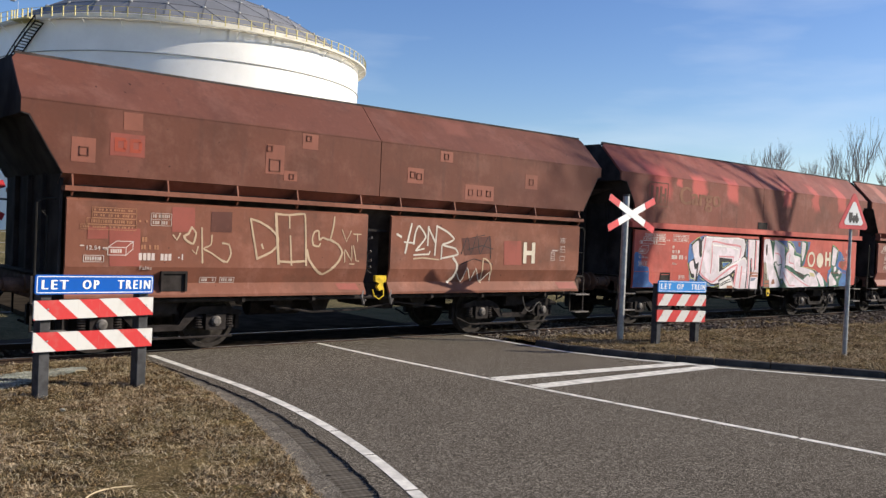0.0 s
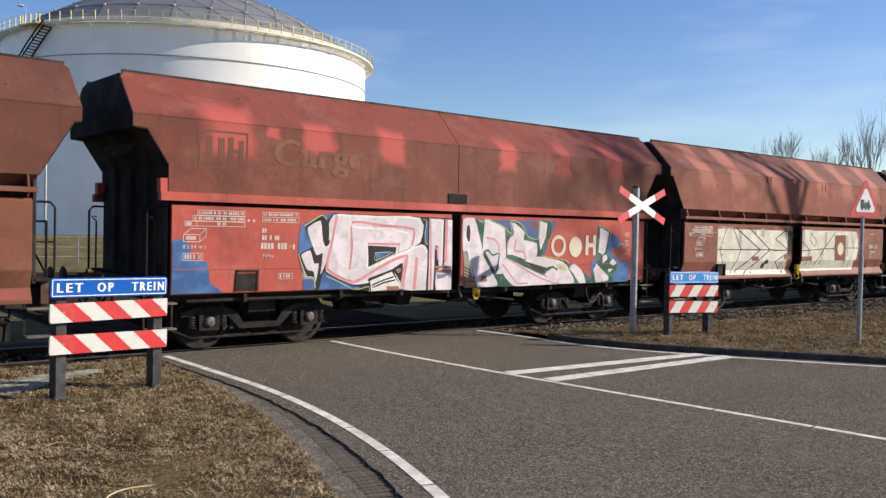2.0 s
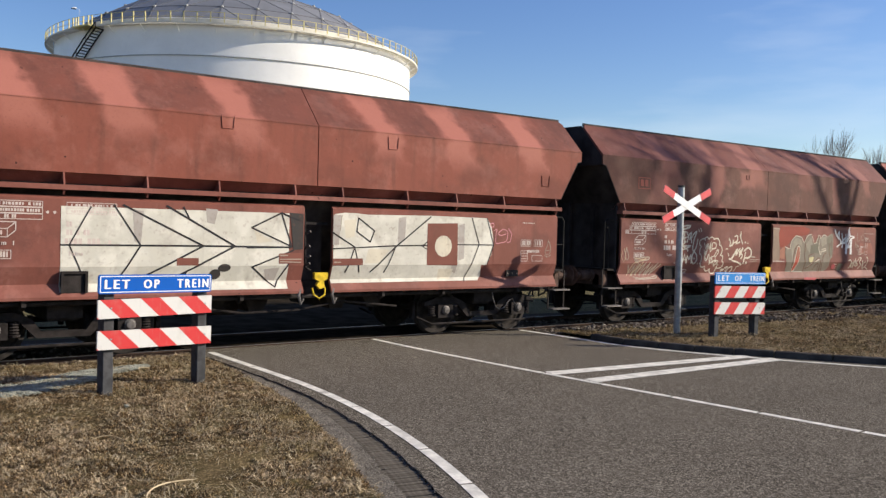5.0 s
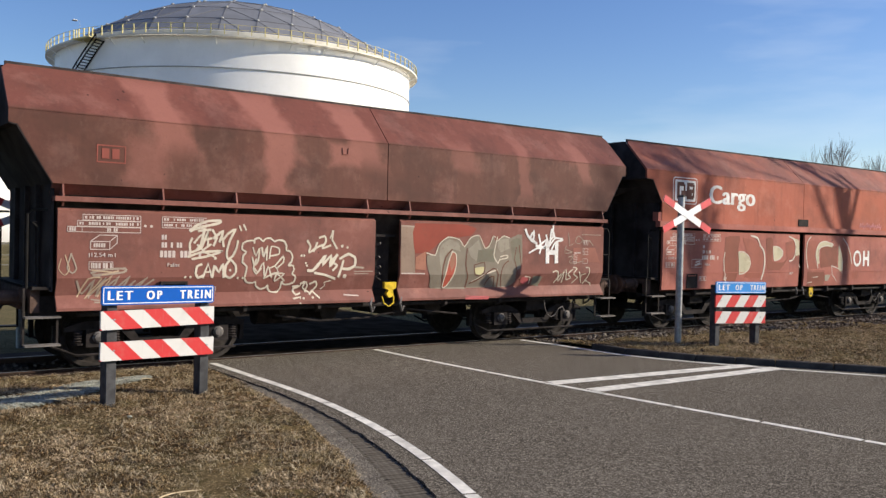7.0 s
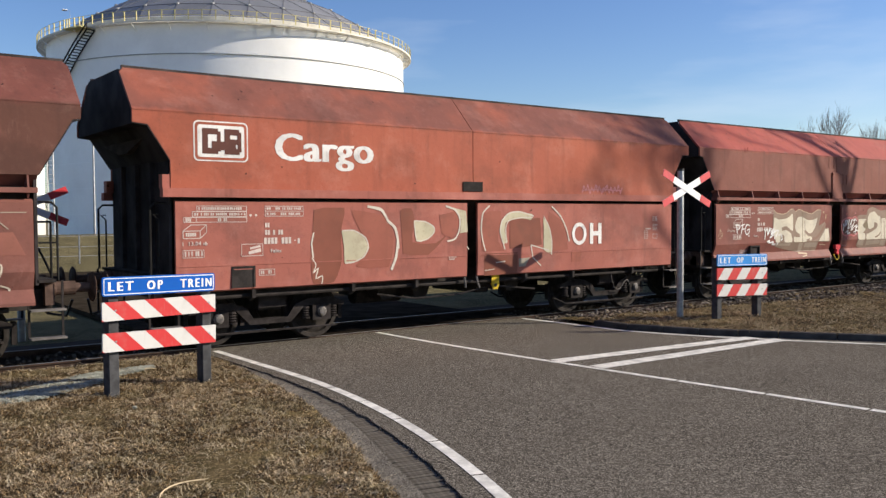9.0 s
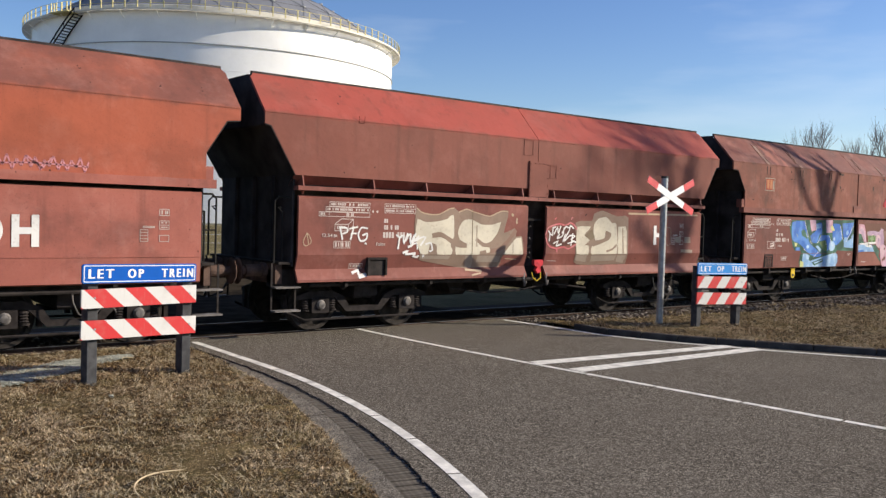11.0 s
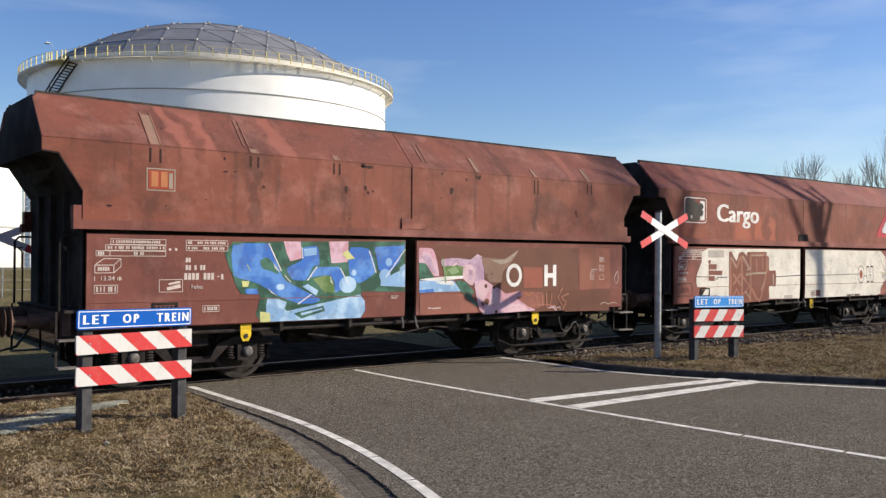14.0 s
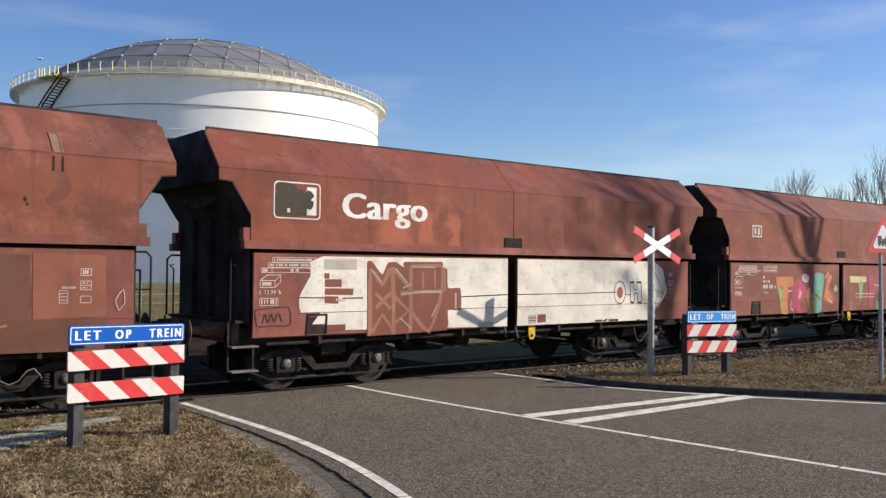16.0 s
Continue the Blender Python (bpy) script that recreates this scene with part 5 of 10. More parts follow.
def faded_table(key):
    """A load table gone orange with rust, with whiter length and weight marks below it."""
    for z0, z1, x0 in ((2.11, 2.185, -5.02), (2.03, 2.11, -5.02), (1.94, 2.03, -5.09), (1.865, 1.94, -5.17)):
        framed(key, x0, -4.38, z0, z1, tone="rustm")
    for x in (-4.37, -4.27):
        oval(key, "rustm", 1, (x + 0.04, 2.01), (0.017, 0.017), 0)
    framed(key, -4.17, -3.85, 1.95, 2.14, 2, tone="markd")
    bar(key, -4.015, -4.005, 1.95, 2.14, "markd")
    marks(key, -4.29, 1.71, 0.07, "11", "rustm")
    marks(key, -4.30, 1.60, 0.065, "1101011", "rustm")
    x = marks(key, -4.33, 1.44, 0.105, "1111")
    marks(key, x + 0.075, 1.44, 0.10, "111")
    bar(key, -3.735, -3.705, 1.48, 1.495)
    bar(key, -3.675, -3.655, 1.45, 1.54)
    crate_icon(key, -4.78, 1.51)
    bar(key, -5.17, -5.11, 1.63, 1.645)
    framed(key, -5.12, -4.83, 1.405, 1.505)


def brake_marks(key, x):
    """Brake panel and small inspection boxes at the right end."""
    framed(key, x, x + 0.15, 1.92, 2.02)
    framed(key, x, x + 0.15, 1.72, 1.85, 2)
    framed(key, x, x + 0.15, 1.54, 1.64, marks=False)
    framed(key, x - 0.28, x - 0.16, 1.54, 1.72, 4, marks=False)
    marks(key, x - 0.24, 1.74, 0.03, "1111111111")


for key, dx in (("B", 0.12), ("C", 0.1), ("D", 0.05), ("E", 0.05), ("F", 0.3), ("G", 0.05), ("H", 0.05), ("I", 0.1)):
    load_table(key, dx)
faded_table("A")
for key, x in (("A", 4.75), ("B", 4.95), ("D", 4.75), ("E", 5.0), ("F", 4.55), ("G", 4.9), ("H", 4.9), ("I", 5.0)):
    brake_marks(key, x)
# wider set of brake panels on the wagon with the pale target
framed("C", 4.40, 4.66, 1.68, 1.81)
framed("C", 4.74, 4.97, 1.68, 1.81)
framed("C", 4.40, 4.58, 1.39, 1.60, 4, marks=False)
framed("C", 4.69, 4.97, 1.39, 1.51, marks=False)
marks("C", 4.56, 1.56, 0.05, "11111111111")
marks("C", 4.44, 2.12, 0.022, "1111 111 1111 111111 11")
for pts in ([(5.13, 1.80), (5.09, 1.68), (5.04, 1.58), (5.08, 1.52), (5.17, 1.55), (5.19, 1.66), (5.13, 1.80)], [(5.03, 1.50), (5.12, 1.47), (5.20, 1.52)], [(5.08, 1.60), (5.16, 1.61)]):
    stroke("C", "fanl", 1, 0.014, pts)
for key, x in (("A", -3.35), ("B", -3.85), ("D", -3.35), ("E", -4.33), ("F", -4.35), ("G", -3.95)):
    framed(key, x, x + 0.27, 1.10 if KINDS[key].ribbed else 1.14, 1.19 if KINDS[key].ribbed else 1.24)
for key, x in (("A", -3.02), ("B", -3.4)):
    framed(key, x, x + 0.25, 1.10 if KINDS[key].ribbed else 1.14, 1.19 if KINDS[key].ribbed else 1.24)
for key in "EGH":
    framed(key, -KINDS[key].door + 1.02, -KINDS[key].door + 1.38, 1.45, 1.64, marks=False)
    stroke(key, "mark", 1, 0.05, [(-KINDS[key].door + 1.15, 1.50), (-KINDS[key].door + 1.33, 1.54)])
    stroke(key, "mark", 1, 0.03, [(-KINDS[key].door + 1.17, 1.57), (-KINDS[key].door + 1.33, 1.60)])
for key, x in (("E", -0.62), ("G", -0.5), ("H", 0.3)):
    marks(key, x, 1.30, 0.022, "1111111111111")
    marks(key, x, 1.26, 0.022, "1111111111")
stroke("A", "tan", 1, .035, [(-2.55, 2.12), (-2.48, 1.79), (-2.41, 1.48)])
stroke("A", "tan", 1, .035, [(-2.55, 2.12), (-2.37, 2.07), (-2.18, 1.97), (-2.05, 1.84), (-2.06, 1.7), (-2.18, 1.59), (-2.41, 1.49)])
stroke("A", "tan", 1, .03, [(-2.34, 1.72), (-2.31, 1.65)])
stroke("A", "tan", 1, .045, [(-2.1, 2.22), (-2.02, 1.41)])
stroke("A", "tan", 1, .035, [(-2.1, 2.22), (-1.87, 2.21), (-1.61, 2.24), (-1.55, 2.18), (-1.5, 1.39)])
stroke("A", "tan", 1, .035, [(-2.02, 1.45), (-1.82, 1.44), (-1.5, 1.46)])
stroke("A", "tan", 1, .03, [(-1.85, 2.2), (-1.84, 2)])
stroke("A", "tan", 1, .03, [(-1.82, 1.87), (-1.78, 1.39)])
stroke("A", "tan", 1, .03, [(-0.97, 2.22), (-0.99, 2.04), (-1.05, 1.83), (-1.19, 1.86), (-1.26, 1.82), (-1.28, 1.97), (-1.36, 1.95), (-1.4, 1.84), (-1.37, 1.73), (-1.27, 1.71), (-1.24, 1.76)])
stroke("A", "tan", 1, .04, [(-1.05, 1.83), (-0.88, 1.75), (-0.79, 1.62), (-0.86, 1.46), (-1.01, 1.32), (-1.16, 1.24), (-1.31, 1.32), (-1.45, 1.49), (-1.49, 1.65)])
stroke("A", "tan", 1, .018, [(-0.81, 2.01), (-0.71, 1.81), (-0.62, 1.99)])
stroke("A", "tan", 1, .018, [(-0.57, 1.94), (-0.41, 1.94)])
stroke("A", "tan", 1, .018, [(-0.49, 1.93), (-0.48, 1.81)])
stroke("A", "tan", 1, .018, [(-0.73, 1.45), (-0.74, 1.67), (-0.59, 1.48), (-0.6, 1.73)])
stroke("A", "tan", 1, .018, [(-0.56, 1.74), (-0.5, 1.48), (-0.44, 1.47)])
stroke("A", "tan", 1, .018, [(-0.63, 1.42), (-0.53, 1.42)])
stroke("A", "tan", 1, .025, [(-3.02, 1.72), (-2.91, 1.7), (-2.87, 1.56), (-2.93, 1.43), (-3.03, 1.46)])
fill("A", "rose", 0, [(-0.87, 1.08), (-0.45, 1.08), (-0.39, 0.97), (-0.82, 0.98)])
fill("A", "dull", 0, [(-3.22, 2.2), (-2.87, 2.21), (-2.87, 1.89), (-3.22, 1.89)])
stroke("A", "tan", 1, .025, [(-3.82, 1.82), (-3.76, 1.75), (-3.71, 1.85)])
stroke("A", "tan", 1, .03, [(-3.53, 1.95), (-3.46, 1.86), (-3.5, 1.7), (-3.61, 1.75), (-3.65, 1.81), (-3.58, 1.85), (-3.53, 1.95)])
stroke("A", "tan", 1, .03, [(-3.37, 1.95), (-3.34, 1.41)])
stroke("A", "tan", 1, .025, [(-3.2, 1.84), (-3.21, 1.69), (-3.33, 1.63), (-3.19, 1.56), (-2.99, 1.43)])
stroke("A", "tan", 1, .02, [(-3.51, 1.6), (-3.45, 1.54), (-3.42, 1.66)])
fill("A", "rose", 0, [(-3.85, 2.24), (-3.49, 2.25), (-3.48, 1.88), (-3.84, 1.87)])
fill("A", "rose", 0, [(-5.07, 1.9), (-4.78, 1.91), (-4.78, 1.74), (-5.07, 1.73)])
fill("A", "rose", 0, [(-4.77, 1.89), (-4.32, 1.9), (-4.3, 1.35), (-4.75, 1.35)])
stroke("A", "pale", 1, .035, [(0.58, 1.63), (0.65, 1.94), (0.71, 2.17)])
stroke("A", "pale", 1, .03, [(0.55, 1.83), (0.77, 1.82)])
stroke("A", "pale", 1, .035, [(0.77, 1.8), (0.8, 2.01), (0.88, 2.14), (1.05, 1.95), (0.95, 1.81), (0.82, 1.68)])
stroke("A", "pale", 1, .03, [(0.78, 1.6), (1.14, 1.62), (1.16, 1.67)])
stroke("A", "pale", 1, .03, [(0.84, 1.68), (1.02, 1.72)])
stroke("A", "pale", 1, .035, [(1.11, 2.13), (1.1, 1.78)])
stroke("A", "pale", 1, .035, [(1.11, 2.11), (1.28, 1.85)])
stroke("A", "pale", 1, .035, [(1.31, 2.15), (1.28, 1.6)])
stroke("A", "pale", 1, .035, [(1.31, 2.15), (1.57, 2.05), (1.75, 1.92), (1.59, 1.84), (1.45, 1.8), (1.78, 1.74), (1.86, 1.63), (1.65, 1.58), (1.46, 1.55)])
stroke("A", "pale", 1, .03, [(1.45, 1.78), (1.44, 1.53)])
stroke("A", "tan", 1, .025, [(0.78, 1.53), (1, 1.55), (1.39, 1.52)])
stroke("A", "pale", 1, .04, [(0.38, 1.97), (0.48, 1.92)])
stroke("A", "pale", 1, .05, [(1.74, 1.56), (1.85, 1.43), (1.81, 1.21), (1.67, 1.09)])
stroke("A", "tan", 1, .03, [(2.53, 1.08), (2.53, 1.56), (2.74, 1.44), (2.76, 1.14)])
fill("A", "rose", 0, [(3.08, 1.92), (3.57, 1.93), (3.6, 1.44), (3.1, 1.44)])
fill("A", "rose", 0, [(4.7, 1.08), (5.29, 1.08), (5.33, 0.95), (4.76, 0.95)])
fill("A", "dull", 0, [(1.94, 1.94), (2.71, 2), (2.75, 1.66), (2.03, 1.61)])
stroke("D", "tan", 1, .02, [(-5.08, 1.08), (-4.95, 1.33), (-4.77, 1.33), (-4.99, 1.05), (-4.63, 1.37), (-4.81, 1.07)])
stroke("D", "tan", 1, .02, [(-4.91, 1.45), (-4.63, 1.42), (-4.54, 1.44), (-4.77, 1.38)])
stroke("D", "tan", 1, .012, [(-5.31, 1.61), (-5.34, 1.47), (-5.26, 1.38), (-5.2, 1.47), (-5.24, 1.59), (-5.26, 1.66)])
stroke("D", "cream", 1, 0.04, [(-3.52, 2.03), (-3.4, 2.12), (-3.23, 2.18), (-3.04, 2.19), (-3.08, 2.15), (-3.29, 2.1), (-3.46, 2.05), (-3.51, 2.02)])
stroke("D", "cream", 1, 0.035, [(-3.48, 1.92), (-3.52, 1.83), (-3.5, 1.71), (-3.42, 1.74), (-3.38, 1.78)])
stroke("D", "cream", 1, 0.035, [(-3.45, 1.85), (-3.33, 1.98), (-3.34, 1.78), (-3.48, 1.71)])
stroke("D", "cream", 1, 0.04, [(-3.29, 2.06), (-3.35, 1.81)])
stroke("D", "cream", 1, 0.035, [(-3.39, 2.03), (-3.2, 2.05)])
stroke("D", "cream", 1, 0.04, [(-3.34, 1.78), (-3.23, 2.04), (-3.24, 1.82)])
stroke("D", "cream", 1, 0.035, [(-3.32, 1.89), (-3.18, 1.92)])
stroke("D", "cream", 1, 0.035, [(-3.17, 2.05), (-3.1, 1.93), (-3.15, 1.81)])
stroke("D", "cream", 1, 0.04, [(-3.15, 1.92), (-3.0, 2.04), (-3.06, 1.86), (-3.02, 1.96), (-2.99, 1.8)])
stroke("D", "cream", 1, 0.035, [(-3.0, 1.9), (-2.93, 1.99), (-2.8, 2.07), (-2.89, 1.9), (-2.94, 1.71), (-2.92, 1.61), (-2.84, 1.66), (-2.78, 1.79), (-2.76, 1.89)])
stroke("D", "cream", 1, 0.035, [(-3.54, 1.64), (-3.34, 1.71), (-3.0, 1.73), (-3.25, 1.65), (-3.48, 1.61)])
stroke("D", "cream", 1, 0.03, [(-3.4, 1.82), (-3.28, 1.71), (-3.11, 1.63), (-3.13, 1.61)])
stroke("D", "cream", 1, 0.03, [(-3.31, 1.75), (-3.19, 1.83)])
stroke("D", "cream", 1, 0.025, [(-2.74, 2.12), (-2.71, 2.05)])
stroke("D", "cream", 1, 0.025, [(-2.67, 2.14), (-2.63, 2.06)])
stroke("D", "cream", 1, 0.035, [(-3.33, 1.53), (-3.4, 1.5), (-3.42, 1.39), (-3.38, 1.33), (-3.31, 1.36)])
stroke("D", "cream", 1, 0.035, [(-3.31, 1.33), (-3.23, 1.54), (-3.17, 1.34)])
stroke("D", "cream", 1, 0.025, [(-3.28, 1.41), (-3.18, 1.42)])
stroke("D", "cream", 1, 0.035, [(-3.16, 1.33), (-3.13, 1.51), (-3.06, 1.41), (-3.0, 1.54), (-2.98, 1.33)])
stroke("D", "cream", 1, 0.035, [(-2.88, 1.6), (-2.95, 1.51), (-2.96, 1.37), (-2.88, 1.32), (-2.79, 1.4), (-2.79, 1.51), (-2.87, 1.6)])
oval("D", "cream", 1, (-2.88, 1.44), (0.02, 0.02), 0)
oval("D", "cream", 1, (-2.75, 1.32), (0.018, 0.018), 0)
oval("D", "cream", 1, (-2.67, 1.32), (0.018, 0.018), 0)
oval("D", "cream", 1, (-3.58, 1.34), (0.018, 0.018), 0)
oval("D", "cream", 1, (-3.5, 1.34), (0.018, 0.018), 0)
stroke("D", "cream", 1, 0.028, [(-2.49, 1.86), (-2.48, 1.92), (-2.41, 1.94), (-2.34, 1.89), (-2.3, 1.93), (-2.22, 1.94), (-2.15, 1.89), (-2.09, 1.91), (-1.99, 1.9), (-1.94, 1.83), (-1.94, 1.75), (-1.88, 1.74), (-1.83, 1.66), (-1.85, 1.57), (-1.9, 1.51), (-1.82, 1.51), (-1.8, 1.44), (-1.83, 1.38), (-1.77, 1.33), (-1.78, 1.25), (-1.86, 1.21), (-1.96, 1.21), (-2.0, 1.26), (-2.01, 1.15), (-2.06, 1.09), (-2.16, 1.09), (-2.22, 1.14), (-2.23, 1.2), (-2.27, 1.16), (-2.35, 1.14), (-2.43, 1.19), (-2.45, 1.26), (-2.49, 1.24), (-2.59, 1.25), (-2.64, 1.32), (-2.62, 1.41), (-2.61, 1.5), (-2.68, 1.56), (-2.67, 1.66), (-2.62, 1.72), (-2.69, 1.76), (-2.68, 1.85), (-2.6, 1.89), (-2.51, 1.9)])
stroke("D", "cream", 1, 0.026, [(-2.51, 1.79), (-2.46, 1.66), (-2.4, 1.79), (-2.42, 1.59), (-2.48, 1.51), (-2.52, 1.64)])
stroke("D", "cream", 1, 0.026, [(-2.36, 1.79), (-2.33, 1.64), (-2.27, 1.82), (-2.28, 1.59)])
stroke("D", "cream", 1, 0.026, [(-2.23, 1.62), (-2.2, 1.81), (-2.07, 1.78), (-2.07, 1.69), (-2.22, 1.66)])
stroke("D", "cream", 1, 0.024, [(-2.48, 1.47), (-2.42, 1.41), (-2.33, 1.56), (-2.31, 1.32), (-2.25, 1.5), (-2.19, 1.32)])
stroke("D", "cream", 1, 0.026, [(-2.45, 1.61), (-2.5, 1.47), (-2.45, 1.38), (-2.37, 1.47)])
stroke("D", "cream", 1, 0.024, [(-2.23, 1.47), (-2.13, 1.51), (-1.99, 1.66), (-1.99, 1.56), (-2.1, 1.47)])
stroke("D", "cream", 1, 0.026, [(-2.32, 1.31), (-2.16, 1.38), (-1.97, 1.38), (-2.13, 1.26), (-2.1, 1.38), (-1.96, 1.27)])
stroke("D", "cream", 1, 0.022, [(-2.13, 1.5), (-2.07, 1.41), (-2.19, 1.38)])
stroke("D", "cream", 1, 0.035, [(-1.57, 1.91), (-1.51, 1.82), (-1.54, 1.72), (-1.4, 1.8), (-1.33, 1.83), (-1.26, 1.85)])
stroke("D", "cream", 1, 0.035, [(-1.39, 1.88), (-1.45, 1.74)])
stroke("D", "cream", 1, 0.035, [(-1.35, 1.96), (-1.25, 1.99), (-1.23, 1.9), (-1.3, 1.79), (-1.14, 1.84)])
stroke("D", "cream", 1, 0.035, [(-1.1, 2.08), (-1.11, 1.93), (-1.02, 1.79)])
stroke("D", "cream", 1, 0.025, [(-1.15, 1.96), (-1.1, 2.07)])
oval("D", "cream", 1, (-0.92, 1.83), (0.025, 0.025), 0)
oval("D", "cream", 1, (-0.82, 1.81), (0.02, 0.02), 0)
oval("D", "cream", 1, (-1.67, 1.67), (0.018, 0.018), 0)
oval("D", "cream", 1, (-1.62, 1.67), (0.018, 0.018), 0)
oval("D", "cream", 1, (-1.59, 1.55), (0.018, 0.018), 0)
oval("D", "cream", 1, (-1.57, 1.51), (0.018, 0.018), 0)
stroke("D", "cream", 1, 0.045, [(-1.55, 1.43), (-1.46, 1.43), (-1.33, 1.56), (-1.23, 1.68), (-1.29, 1.51), (-1.12, 1.68), (-1.15, 1.49), (-1.01, 1.69)])
stroke("D", "cream", 1, 0.04, [(-1.01, 1.68), (-1.12, 1.58), (-1.01, 1.51), (-1.09, 1.43)])
stroke("D", "cream", 1, 0.04, [(-0.98, 1.32), (-0.89, 1.59)])
stroke("D", "cream", 1, 0.045, [(-0.96, 1.62), (-0.8, 1.7), (-0.67, 1.64), (-0.67, 1.51), (-0.79, 1.45), (-0.94, 1.46)])
stroke("D", "cream", 1, 0.04, [(-1.43, 1.39), (-1.25, 1.36), (-1.04, 1.29)])
oval("D", "cream", 1, (-0.86, 1.33), (0.035, 0.035), 0)
stroke("D", "cream", 1, 0.018, [(-1.11, 1.26), (-1.23, 1.23), (-1.21, 1.18), (-1.28, 1.12)])
stroke("D", "cream", 1, 0.03, [(-1.79, 1.17), (-1.66, 1.18), (-1.78, 1.13), (-1.74, 1.04), (-1.66, 1.06)])
stroke("D", "cream", 1, 0.03, [(-1.79, 0.98), (-1.66, 1.0), (-1.68, 0.9)])
stroke("D", "cream", 1, 0.03, [(-1.66, 1.21), (-1.58, 1.25), (-1.61, 1.15), (-1.49, 1.07)])
stroke("D", "cream", 1, 0.03, [(-1.56, 1.24), (-1.53, 1.18), (-1.56, 1.08)])
stroke("D", "cream", 1, 0.03, [(-1.49, 1.21), (-1.39, 1.25), (-1.36, 1.17), (-1.49, 1.04)])
stroke("D", "cream", 1, 0.028, [(-1.44, 1.1), (-1.32, 0.98)])
oval("D", "cream", 1, (-1.61, 0.98), (0.02, 0.02), 0)
oval("D", "cream", 1, (-1.44, 0.99), (0.02, 0.02), 0)
stroke("D", "fanl", 1, 0.03, [(-0.66, 1.48), (-0.5, 1.47)])
stroke("D", "fanl", 1, 0.014, [(-0.68, 1.41), (-0.31, 1.41)])
stroke("D", "fanl", 1, 0.014, [(-0.68, 1.37), (-0.4, 1.37)])
stroke("D", "mark", 1, 0.02, [(-0.85, 1.02), (-0.58, 1.0)])
fill("D", "fadered", 0, [(0.55, 2.25), (1.58, 2.26), (1.94, 2.19), (1.81, 2.06), (1.5, 2.02), (1.16, 1.96), (0.87, 1.76), (0.56, 1.72)])
fill("D", "salmon", 1, [(0.57, 1.65), (0.79, 1.76), (0.8, 1.42), (0.57, 1.44)])
fill("D", "sageg", 1, [(0.82, 1.69), (1.0, 1.69), (1.08, 1.9), (1.31, 2.02), (1.54, 1.97), (1.64, 1.85), (1.81, 2.01), (1.99, 2.06), (2.13, 1.82), (2.24, 1.88), (2.35, 2.04), (2.42, 1.95), (2.63, 2.07), (2.78, 2.03), (2.92, 2.08), (3.07, 2.1), (3.09, 1.52), (2.94, 1.38), (2.95, 1.2), (2.76, 1.09), (1.77, 1.09), (1.75, 1.07), (0.97, 1.09), (0.92, 1.25), (0.83, 1.49)])
fill("D", "sagel", 2, [(1.12, 1.86), (1.31, 1.98), (1.52, 1.92), (1.57, 1.76), (1.42, 1.8), (1.25, 1.73), (1.17, 1.52), (1.15, 1.35), (1.09, 1.69)])
fill("D", "sagel", 2, [(1.75, 1.8), (1.99, 1.98), (2.08, 1.8), (1.95, 1.59), (1.82, 1.66)])
fill("D", "saged", 2, [(1.99, 1.79), (2.36, 1.82), (2.39, 1.56), (2.18, 1.58), (1.96, 1.56)])
fill("D", "sagel", 2, [(2.47, 1.99), (2.73, 2.02), (2.76, 1.83), (2.55, 1.75), (2.46, 1.84)])
fill("D", "saged", 2, [(2.78, 1.95), (2.92, 2.03), (3.04, 1.99), (3.06, 1.56), (2.94, 1.49), (2.84, 1.63)])
fill("D", "lens", 3, [(1.38, 1.76), (1.47, 1.71), (1.48, 1.52), (1.42, 1.32), (1.31, 1.13), (1.22, 1.11), (1.23, 1.29), (1.3, 1.56)])
fill("D", "salmon", 3.5, [(1.38, 1.73), (1.46, 1.7), (1.45, 1.52), (1.37, 1.39), (1.33, 1.52)])
stroke("D", "cream", 4, 0.022, [(1.38, 1.76), (1.47, 1.71), (1.48, 1.52), (1.42, 1.32), (1.31, 1.13), (1.22, 1.11), (1.23, 1.29), (1.3, 1.56), (1.38, 1.76)])
stroke("D", "umber", 3, 0.025, [(1.22, 1.06), (1.17, 1.39), (1.24, 1.66), (1.38, 1.8)])
stroke("D", "umber", 3, 0.025, [(1.73, 1.82), (1.7, 1.52), (1.76, 1.28), (1.75, 1.09)])
stroke("D", "umber", 3, 0.025, [(1.83, 1.17), (2.01, 1.24), (2.37, 1.45), (2.49, 1.34), (2.52, 1.09)])
stroke("D", "umber", 3, 0.02, [(2.2, 1.13), (2.28, 1.27), (2.4, 1.29), (2.43, 1.1)])
stroke("D", "umber", 3, 0.022, [(2.62, 1.09), (2.56, 1.34), (2.63, 1.52), (2.74, 1.59)])
stroke("D", "umber", 3, 0.02, [(2.93, 1.85), (2.89, 1.63), (2.98, 1.34)])
stroke("D", "umber", 3, 0.02, [(3.0, 1.89), (3.07, 1.49)])
stroke("D", "cream", 3, 0.02, [(0.81, 1.73), (1.0, 1.69), (1.08, 1.88), (1.28, 2.02), (1.54, 1.98), (1.66, 1.85), (1.81, 2.02), (2.01, 2.06), (2.15, 1.83), (2.26, 1.88), (2.34, 2.04), (2.4, 2.04)])
stroke("D", "cream", 3, 0.022, [(2.45, 2.04), (2.37, 1.7), (2.48, 1.54), (2.51, 1.61), (2.72, 1.65), (2.69, 1.7), (2.53, 1.67)])
stroke("D", "cream", 3, 0.016, [(2.42, 1.95), (2.61, 2.07), (2.75, 2.03)])
fill("D", "gyelp", 3, [(1.92, 1.45), (2.0, 1.47), (2.14, 1.48), (2.12, 1.38), (2.05, 1.33), (1.94, 1.35)])
